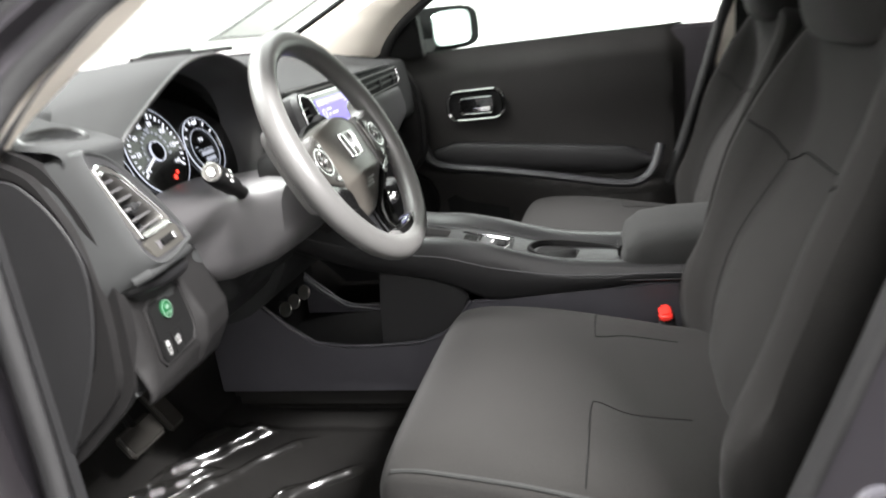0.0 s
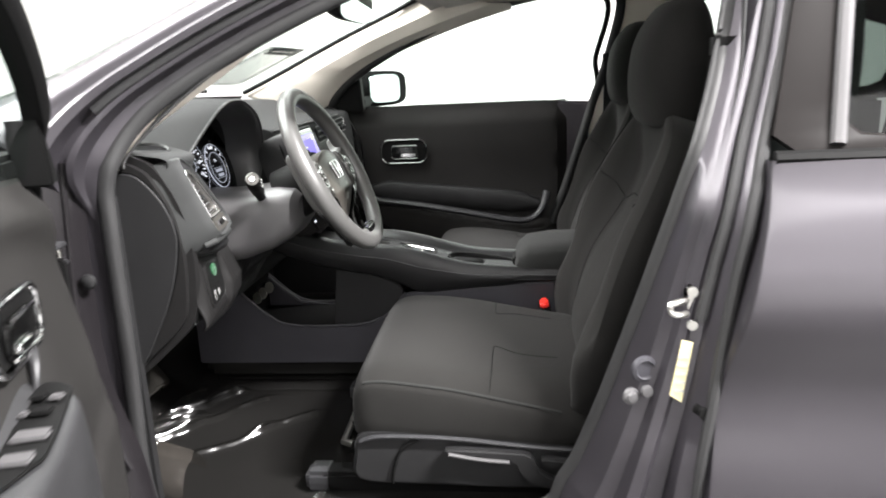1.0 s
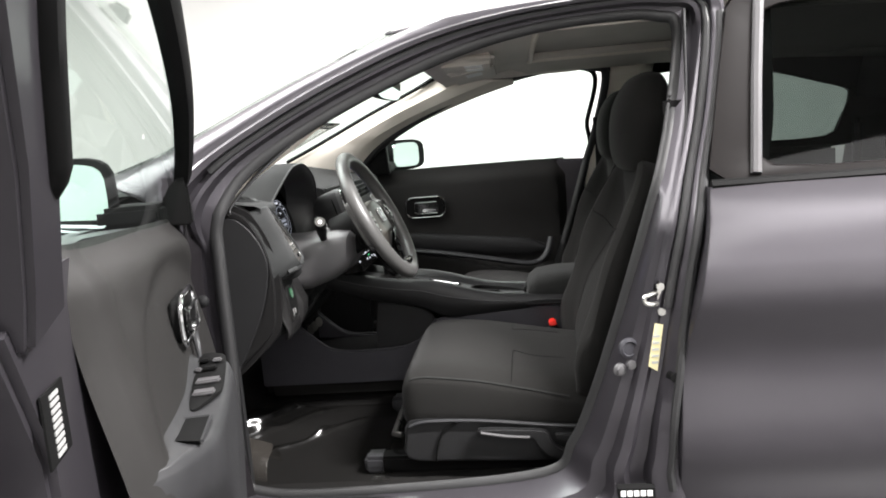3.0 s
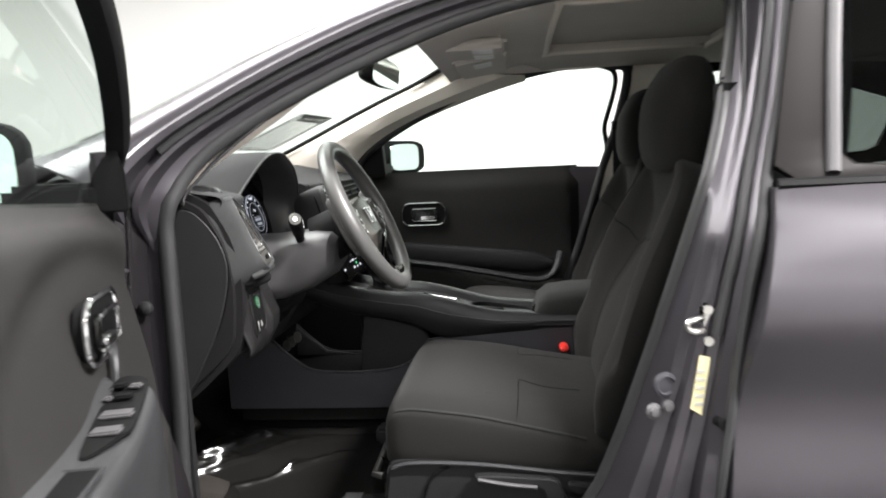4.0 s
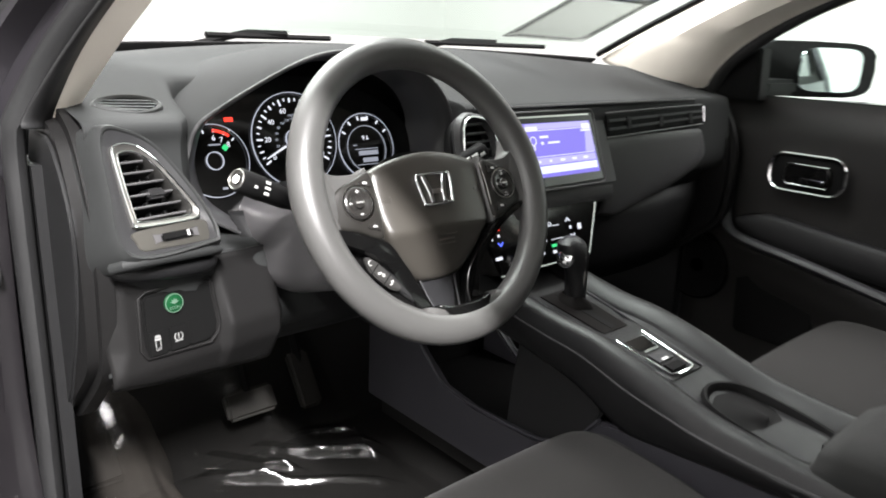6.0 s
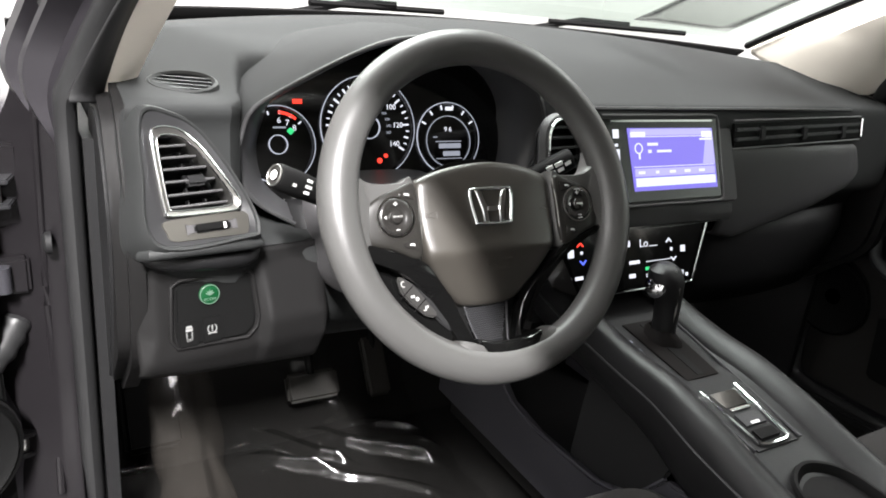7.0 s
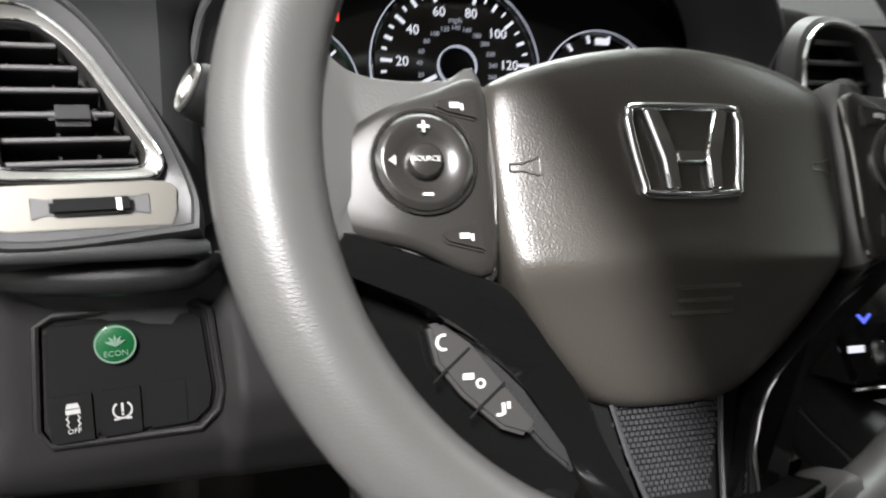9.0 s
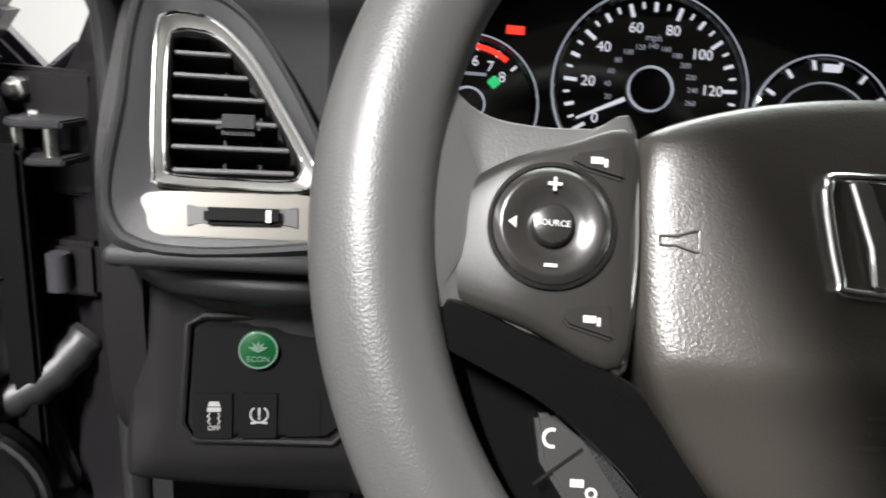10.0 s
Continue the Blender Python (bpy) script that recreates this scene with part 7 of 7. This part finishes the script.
def build_seat(driver):
    cy = -0.365
    at = Vector((0.28, cy, 0.452))
    s = root("driver_seat" if driver else "front_seat", at, "charcoal cloth driver seat with side lever and headrest", "car seat", "front seats")

    def cushion_rows(scale_w=1.0):
        rows = []
        for x, zt, ze, zb, w in ((0.072, 0.640, 0.632, 0.590, 0.205), (0.078, 0.672, 0.655, 0.580, 0.225), (0.098, 0.697, 0.675, 0.576, 0.237), (0.13, 0.707, 0.680, 0.574, 0.242), (0.18, 0.709, 0.676, 0.572, 0.245), (0.25, 0.703, 0.667, 0.570, 0.247), (0.32, 0.692, 0.652, 0.566, 0.247), (0.38, 0.682, 0.638, 0.562, 0.246), (0.44, 0.674, 0.622, 0.560, 0.242), (0.50, 0.668, 0.610, 0.560, 0.235)):
            ring = []
            for u, z in ((-0.99, zb + 0.008), (-1.01, lerp(zb, ze, 0.45)), (-1.0, ze - 0.012), (-0.97, ze), (-0.90, lerp(ze, zt, 0.42)), (-0.78, lerp(ze, zt, 0.75)), (-0.5, lerp(ze, zt, 0.93)), (0, zt), (0.5, lerp(ze, zt, 0.93)), (0.78, lerp(ze, zt, 0.75)), (0.90, lerp(ze, zt, 0.42)), (0.97, ze), (1.0, ze - 0.012), (1.01, lerp(zb, ze, 0.45)), (0.99, zb + 0.008), (0.9, zb), (0, zb - 0.004), (-0.9, zb)):
                ring.append(Vector((x, cy + u * w, z)))
            rows.append(spline(ring, 3, True))
        return rows
    cr = cushion_rows()
    dense = [[p for p in r] for r in zip(*[spline(col, 4) for col in zip(*cr)])]
    form = loft(dense, ring=True, caps=True)
    seams = []
    for yy in (-1, 1):
        seam = [(0.318, cy + yy * 0.232, 0.67), (0.321, cy + yy * 0.19, 0.68), (0.322, cy + yy * 0.11, 0.69), (0.33, cy + yy * 0.095, 0.69), (0.37, cy + yy * 0.112, 0.68), (0.44, cy + yy * 0.108, 0.67)]
        seams.append(lay(form, spline(seam, 5), (0, 0, -1), 0.2))
    q = part("seat_cushion", form, M_FABRIC, s, "charcoal cloth seat cushion", angle=60)
    for yy in (-1, 1):
        pts = [Vector((x, cy + yy * w * 0.972, z + 0.001)) for x, z, w in ((0.098, 0.675, 0.237), (0.13, 0.680, 0.242), (0.18, 0.676, 0.245), (0.25, 0.667, 0.247), (0.32, 0.652, 0.247), (0.38, 0.638, 0.246), (0.44, 0.622, 0.242))]
        part("piping", tube(spline(pts, 4), 0.0026, 6), M_BOLSTER, q, "dark piping")
    for seam in seams:
        part("cushion_seam", tube(seam, 0.0011, 6), M_BLACK, q, "stitched cushion seam")
    # backrest
    axis = [(0.472, 0.600, 0.205, 0.07), (0.474, 0.64, 0.238, 0.075), (0.480, 0.72, 0.260, 0.085), (0.500, 0.82, 0.276, 0.09), (0.532, 0.92, 0.282, 0.085), (0.565, 1.00, 0.264, 0.075), (0.595, 1.06, 0.230, 0.062), (0.616, 1.098, 0.180, 0.048), (0.628, 1.112, 0.115, 0.03)]
    rows = []
    for p in axis:
        x, z, w, th = p
        bol = 0.010 * smooth01(0.62, 0.74, z) * (1 - smooth01(0.90, 1.06, z)) + 0.004
        ring = []
        for u, v in ((-1.0, 0.55), (-1.03, 0.2), (-1.0, -0.15), (-0.93, -0.15 - 0), (-0.80, -0.04), (-0.62, 0.24), (-0.3, 0.07), (0, 0.05), (0.3, 0.07), (0.62, 0.24), (0.80, -0.04), (0.93, -0.15), (1.0, -0.15), (1.03, 0.2), (1.0, 0.55), (0.8, 1.3), (0.4, 1.5), (0, 1.55), (-0.4, 1.5), (-0.8, 1.3)):
            if abs(u) > 0.6 and v < 0.5:
                v = lerp(v, {0.62: 0.12, 0.8: 0.14, 0.93: 0.24, 1.0: 0.40}.get(abs(u), v), smooth01(0.68, 0.84, z))
            f = v * th - (bol if abs(u) > 0.7 and v < 0.5 else 0)
            if v < 0.25 and abs(u) <= 0.62:
                f += 0.050 * smooth01(0.74, 0.92, z) * (1 - smooth01(1.02, 1.095, z))
            ring.append(Vector((x + f, cy + u * w, z - 0.22 * f)))
        rows.append(spline(ring, 2, True))
    dense = [[p for p in r] for r in zip(*[spline(col, 4) for col in zip(*rows)])]
    form = loft(dense, ring=True, caps=True)
    yoke = [(-0.225, 0.978), (-0.195, 0.950), (-0.168, 0.922), (-0.13, 0.930), (-0.08, 0.944), (0.08, 0.944), (0.13, 0.930), (0.168, 0.922), (0.195, 0.950), (0.225, 0.978)]
    seams = [lay(form, spline([(0.58, cy + y, z) for y, z in yoke], 6), (1, 0, 0), 0.3)]
    for yy in (-1, 1):
        seams.append(lay(form, spline([(0.5, cy + yy * y, z) for y, z in ((0.168, 0.922), (0.172, 0.88), (0.166, 0.80), (0.155, 0.72), (0.142, 0.66))], 6), (1, 0, 0), 0.3))
    b = part("backrest", form, M_FABRIC, s, "charcoal cloth backrest with side bolsters", angle=60)
    for seam in seams:
        part("back_seam", tube(seam, 0.0018, 6), M_BLACK, b, "stitched shoulder seam")
    # headrest
    rows = []
    for z, x, w, t in ((1.083, 0.655, 0.085, 0.036), (1.088, 0.653, 0.118, 0.050), (1.105, 0.650, 0.130, 0.059), (1.14, 0.648, 0.136, 0.064), (1.19, 0.650, 0.137, 0.065), (1.235, 0.654, 0.128, 0.060), (1.270, 0.660, 0.108, 0.048), (1.293, 0.665, 0.082, 0.033), (1.302, 0.668, 0.045, 0.015)):
        ring = []
        for i in range(28):
            u = 2 * math.pi * i / 28
            cu, su = math.cos(u), math.sin(u)
            ring.append(Vector((x + math.copysign(abs(cu) ** 0.75, cu) * t, cy + math.copysign(abs(su) ** 0.7, su) * w, z)))
        rows.append(ring)
    dense = [[p for p in r] for r in zip(*[spline(col, 3) for col in zip(*rows)])]
    part("headrest", loft(dense, ring=True, caps=True), M_FABRIC, s, "charcoal cloth headrest", angle=60)
    for yy in (-0.06, 0.06):
        part("headrest_post", tube([(0.63, cy + yy, 1.06), (0.625, cy + yy, 1.13)], 0.006, 8), M_STEEL, s, "steel headrest post")
    # valance, levers, rails
    for yy in (-1, 1):
        skirt = [(0.085, 0.500), (0.078, 0.55), (0.092, 0.585), (0.18, 0.590), (0.33, 0.578), (0.48, 0.562), (0.53, 0.57), (0.545, 0.53), (0.47, 0.50), (0.40, 0.487), (0.20, 0.492)]
        v = part("side_valance", slab([(p.x, cy + yy * 0.252, p.y) for p in spline([(a, bb, 0) for a, bb in skirt], 4, True)], (0, -yy * 0.03, 0), 0.006, 3), M_PLASTIC, s, "charcoal plastic side valance")
        part("valance_edge", tube(spline([(0.092, cy + yy * 0.256, 0.578), (0.13, cy + yy * 0.258, 0.589), (0.25, cy + yy * 0.258, 0.586), (0.40, cy + yy * 0.258, 0.570), (0.50, cy + yy * 0.256, 0.562)], 4), 0.004, 6), M_GREY, v, "grey valance edge")
        if yy < 0:
            part("valance_gap", tube(spline([(0.195, cy - 0.256, 0.583), (0.165, cy - 0.256, 0.565), (0.15, cy - 0.256, 0.53), (0.145, cy - 0.256, 0.498)], 4), 0.0028, 6), M_BLACK, v)
            part("height_lever", slab([(p.x, cy - 0.272, p.y) for p in spline([(a, bb, 0) for a, bb in ((0.245, 0.572), (0.255, 0.558), (0.35, 0.548), (0.365, 0.530), (0.39, 0.505), (0.44, 0.497), (0.50, 0.50), (0.49, 0.518), (0.43, 0.518), (0.40, 0.535), (0.385, 0.562), (0.34, 0.568))], 3, True)], (0, 0.016, 0), 0.005, 3), M_PLASTIC, s, "charcoal seat height lever")
            part("lever_edge", tube(spline([(0.247, cy - 0.276, 0.566), (0.30, cy - 0.277, 0.557), (0.35, cy - 0.276, 0.552)], 4), 0.0032, 6), M_TRIMGREY, s, "worn grey lever edge")
            part("recline_lever", slab([(p.x, cy - 0.274, p.y) for p in spline([(a, bb, 0) for a, bb in ((0.405, 0.557), (0.42, 0.538), (0.50, 0.532), (0.545, 0.545), (0.54, 0.562), (0.46, 0.553))], 3, True)], (0, 0.018, 0), 0.005, 3), M_PLASTIC, s, "charcoal recline lever")
        part("seat_rail", block((0.24, cy + yy * 0.19, 0.471), (0.48, 0.045, 0.038), 0.006), M_BLACK, s, "black steel seat rail")
        part("rail_cap", block((-0.002, cy + yy * 0.19, 0.472), (0.05, 0.055, 0.040), 0.008), M_GREY, s, "grey rail end cap")
        part("rail_foot", block((0.46, cy + yy * 0.19, 0.458), (0.06, 0.06, 0.012), 0.003), M_BLACK, s)
    part("seat_pan", block((0.26, cy, 0.535), (0.36, 0.42, 0.10), 0.02), M_BLACK, s)
    part("slide_bar", tube([(0.055, cy - 0.16, 0.52), (0.035, cy - 0.15, 0.52), (0.03, cy, 0.515), (0.035, cy + 0.15, 0.52), (0.055, cy + 0.16, 0.52)], 0.007, 8), M_STEEL, s, "steel slide bar")
    if driver:
        part("side_button", lathe((0.60, cy - 0.262, 0.945), (0, -1, 0), [(0, 0.010), (0.006, 0.009), (0.007, 0)], 14), M_WHITE, s, "small pale stud on the backrest side")
    return s


seat = build_seat(True)
other = copy_thing(seat, Matrix.Translation((0.33, 0.365, 0.452)))
other.name = "passenger_seat"
tagged(other, "charcoal cloth front passenger seat with headrest", "car seat", "front seats")


def build_buckle(x, y, lean):
    b = root("seat_belt_buckle", (x, y, 0.60), "black seat belt buckle with a red release button", "buckle", "belt buckles")
    ax = Vector((-0.12, lean, 1)).normalized()
    o = Vector((x, y, 0.672))
    turn = ax.to_track_quat("Z", "Y").to_matrix()
    part("housing", block(o - ax * 0.040, (0.052, 0.026, 0.075), 0.007, turn, 3), M_BLACK, b, "black plastic buckle housing")
    part("red_button", block(o - ax * 0.0, (0.046, 0.020, 0.014), 0.004, turn, 3), M_RED, b, "red release button")
    part("stem", block(o - ax * 0.11, (0.030, 0.010, 0.09), 0.003, turn), M_BLACK, b)


build_buckle(0.43, -0.150, 0.0)

# ---- rest of the cabin ----


def build_rear_bench():
    b = root("rear_bench", (1.35, 0, 0.465), "charcoal cloth rear bench seat", "bench seat")
    part("bench_cushion", block((1.33, 0, 0.59), (0.50, 1.24, 0.20), 0.05, seg=4), M_FABRIC, b, "charcoal cloth cushion")
    part("bench_base", block((1.35, 0, 0.48), (0.42, 1.2, 0.05), 0.01), M_BLACK, b)
    part("bench_back", block((1.66, 0, 0.88), (0.16, 1.24, 0.56), 0.05, Matrix.Rotation(radians(16), 3, "Y"), 4), M_FABRIC, b, "charcoal cloth back")


build_rear_bench()


def build_mirror():
    m = root("rear_view_mirror", (0.0, 0.0, 1.40), "black rear-view mirror hung from the windscreen", "mirror")
    F = Face((0.008, 0.0, 1.350), (0.12, 1, -0.02), (0.17, 0, 1))
    out = [(p.x, p.y) for p in spline([(x, y, 0) for x, y in ((-0.112, -0.024), (-0.06, -0.034), (0.06, -0.034), (0.112, -0.024), (0.118, 0.0), (0.108, 0.026), (0.05, 0.034), (-0.05, 0.034), (-0.108, 0.026), (-0.118, 0.0))], 4, True)]
    h = part("housing", loft([[F.at(u * k, v * k, w) for u, v in out] for k, w in ((0.45, -0.045), (0.8, -0.036), (0.98, -0.018), (1.0, 0.0), (0.97, 0.006), (0.92, 0.006))], ring=True, caps=True), M_BLACK, m, "black mirror housing")
    part("mirror_glass", F.plate([(u * 0.93, v * 0.92) for u, v in out], 0.004, 0.0072), M_MIRROR, h, "mirror glass")
    part("stem", tube(spline([F.at(0, 0.0, -0.03), F.at(0, 0.03, -0.06), (-0.085, 0, 1.412)], 4), 0.011, 10), M_BLACK, m, "black mirror stem")
    part("foot", block((-0.085, 0, 1.408), (0.06, 0.05, 0.05), 0.012, seg=3), M_BLACK, m, "black sensor foot")


build_mirror()

v = root("sun_visor", (0.26, 0.30, 1.40), "beige cloth sun visor folded against the headliner", "sun visor")
part("board", block((0.245, 0.30, 1.392), (0.15, 0.36, 0.020), 0.008, Matrix.Rotation(radians(-8), 3, "Y"), 3), M_LINER, v, "beige visor board")
part("warning_label", block((0.25, 0.20, 1.3795), (0.05, 0.09, 0.002), 0.0005, Matrix.Rotation(radians(-8), 3, "Y")), M_WHITE, v, "pale label")
v = root("overhead_console", (0.24, 0.0, 1.41), "grey-beige overhead console with map lamps", "overhead console")
part("pod", block((0.24, 0.0, 1.400), (0.16, 0.20, 0.035), 0.014, seg=3), M_LINER, v, "grey-beige pod")
for yy in (-0.05, 0.05):
    part("lamp_lens", block((0.26, yy, 1.3825), (0.05, 0.06, 0.004), 0.001), M_WHITE, v, "white map lamp lens")

gh = root("grab_handle", (0.51, 0.55, 1.405), "beige grab handle over the passenger door", "grab handle")
part("handle", tube(spline([(0.405, 0.556, 1.420), (0.415, 0.545, 1.404), (0.45, 0.540, 1.398), (0.575, 0.540, 1.398), (0.61, 0.545, 1.404), (0.62, 0.556, 1.420)], 5), 0.009, 10, flat=0.8), M_BEIGE, gh, "rounded beige handle")
for x in (0.405, 0.62):
    part("foot", block((x, 0.556, 1.415), (0.036, 0.022, 0.020), 0.006, seg=3), M_BEIGE, gh, "handle foot")

# paper on the windscreen
def on_screen(t, a, out):
    p = spline(GLASS_EDGE, 12)
    q = p[min(len(p) - 1, round(t * (len(p) - 1)))]
    bow = lerp(0.17, 0.05, t)
    return Vector((q.x - bow * (1 - a * a) - 0.5 * out, a * q.y, q.z + lerp(0.012, 0.02, t) * (1 - a * a) + out))


pp = root("windscreen_sheet", on_screen(0.3, 0.66, 0.006), "grey paper sheet stuck inside the windscreen", "paper")
part("sheet", loft([[on_screen(0.12 + 0.30 * i / 8, 0.55 + 0.32 * j / 6, 0.006) for j in range(7)] for i in range(9)]), M_SHEET, pp, "pale grey translucent paper", thick=0.0008)
part("dark_band", loft([[on_screen(0.385 + 0.04 * i / 2, 0.61 + 0.25 * j / 6, 0.0045) for j in range(7)] for i in range(3)]), M_BAND, pp, "dark grey printed band", thick=0.0006)

# wiper arms
for y0, y1 in ((-0.30, -0.02), (0.22, 0.52)):
    wp = root("wiper", (-0.80, (y0 + y1) / 2, 1.10), "black wiper resting at the foot of the windscreen", "wiper", "wipers")
    xa, xb = -0.70 + 0.40 * y0 * y0, -0.70 + 0.40 * y1 * y1
    part("blade", tube([(xa, y0, 1.166), (xb, y1, 1.166)], 0.006, 6), M_BLACK, wp, "black wiper blade")
    part("arm", tube([(xa - 0.1, y0 - 0.1, 1.12), (xa - 0.02, (y0 + y1) / 2 - 0.05, 1.172), ((xa + xb) / 2, (y0 + y1) / 2 + 0.03, 1.172)], 0.007, 6), M_BLACK, wp, "black wiper arm")

# pedals
for name, y, w, h, x, z, lab in (("brake_pedal", -0.357, 0.090, 0.048, -0.43, 0.568, "black rubber brake pedal"), ("accelerator_pedal", -0.21, 0.045, 0.11, -0.50, 0.54, "black accelerator pedal")):
    p = root(name, (x, y, z), lab + " above the toe board", "pedal")
    part("pad", block((x, y, z), (0.018, w, h), 0.006, Matrix.Rotation(radians(-35), 3, "Y"), 3), M_PEDAL, p, "worn rubber pad")
    part("arm", tube(spline([(x - 0.01, y, z + 0.01), (x - 0.05, y, z + 0.10), (x - 0.10, y, z + 0.20), (x - 0.20, y, z + 0.25)], 4), 0.008, 8), M_BLACK, p, "black pedal arm")
thing("footrest", block((-0.53, -0.60, 0.555), (0.02, 0.09, 0.20), 0.008, Matrix.Rotation(radians(-42), 3, "Y"), 3), M_BLACK, "black footrest on the toe board", "footrest")


def film(name, rows, material, label):
    ob = thing(name, loft(rows), material, label, "plastic film")
    ob.visible_shadow = False
    return ob


def crumple(x, y):
    """Height of the crumpled film: slack sheet with sharp diagonal pleats and small dents."""
    a, b = 0.68 * x + 0.733 * y, -0.733 * x + 0.68 * y
    bend = 0.009 * noise.noise(Vector((a * 9.0, b * 6.0, 2.0)))
    h = 0.010 + 0.006 * noise.noise(Vector((x * 7.0, y * 7.0, 4.0)))
    for b0, a0, a1, tall in ((0.025, -0.665, -0.425, 0.030), (0.071, -0.588, -0.298, 0.030), (-0.039, -0.650, -0.460, 0.028), (0.139, -0.671, -0.491, 0.024), (0.131, -0.522, -0.352, 0.024), (-0.030, -0.538, -0.268, 0.018), (-0.134, -0.605, -0.355, 0.018), (-0.139, -0.464, -0.234, 0.018), (0.107, -0.433, -0.243, 0.018)):
        ends = smooth01(a0, a0 + 0.07, a) * smooth01(a1, a1 - 0.06, a)
        off = b + bend + 0.10 * (a - a0) * math.sin(40 * b0) - b0
        h += tall * ends * (0.35 * math.exp(-abs(off) / 0.030) + 0.65 * math.exp(-(off / 0.010) ** 2))
    return h


rows = []
for i in range(201):
    x = -0.62 + 0.66 * i / 200
    row = []
    for j in range(151):
        y = -0.655 + 0.505 * j / 150
        z = 0.458 + max(0, -0.44 - x) * 0.9
        hem = smooth01(-0.150, -0.190, y) * smooth01(0.04, 0.0, x)
        row.append((x + 0.004 * noise.noise(Vector((x * 30, y * 30, 5))), y + 0.012 * noise.noise(Vector((x * 14, 3.0, 5))) * (1 - hem), z + 0.003 + hem * crumple(x, y)))
    rows.append(row)
film("floor_film", rows, M_FILM, "crumpled clear plastic film over the driver's footwell")
rows = []
for i in range(61):
    t = i / 60
    c = Vector((lerp(-0.61, -0.24, t), lerp(-0.545, -0.575, t), lerp(0.575, 0.470, t)))
    wide = 0.052 * (0.35 + 0.65 * smooth01(0.0, 0.28, t)) + 0.008 * noise.noise(Vector((t * 5, 1.0, 2.0)))
    row = []
    for j in range(41):
        a = math.pi * j / 40
        rr = 1 + 0.14 * noise.noise(Vector((t * 5, a * 1.4, 8.0)))
        crest = 0.012 * math.exp(-((a - 1.75) / 0.16) ** 2) * smooth01(0.05, 0.2, t)
        row.append(c + Vector((0, -wide * math.cos(a), (0.052 * rr + crest) * math.sin(a) ** 0.8 - 0.006)))
    rows.append(row)
film("footrest_film", rows, M_BAG, "hazy plastic film bulging over the footrest")

# seat belts
for s in (-1, 1):
    sb = root("seat_belt", (0.66, s * 0.66, 1.18), "dark grey seat belt hung from the door post", "seat belt", "seat belts")
    y0 = s * 0.655
    part("webbing", slab([(0.655, y0 - s * 0.02, 1.20), (0.70, y0 - s * 0.02, 1.20), (0.69, y0 + s * 0.035, 0.62), (0.65, y0 + s * 0.035, 0.62)], (0, -s * 0.002, 0)), M_BOLSTER, sb, "dark grey webbing")
    part("guide", block((0.68, y0 - s * 0.012, 1.215), (0.06, 0.03, 0.045), 0.01, seg=3), M_BLACK, sb, "black belt guide")
    part("tongue", block((0.675, y0 + s * 0.005, 0.92), (0.05, 0.012, 0.05), 0.005), M_BLACK, sb, "black belt tongue")
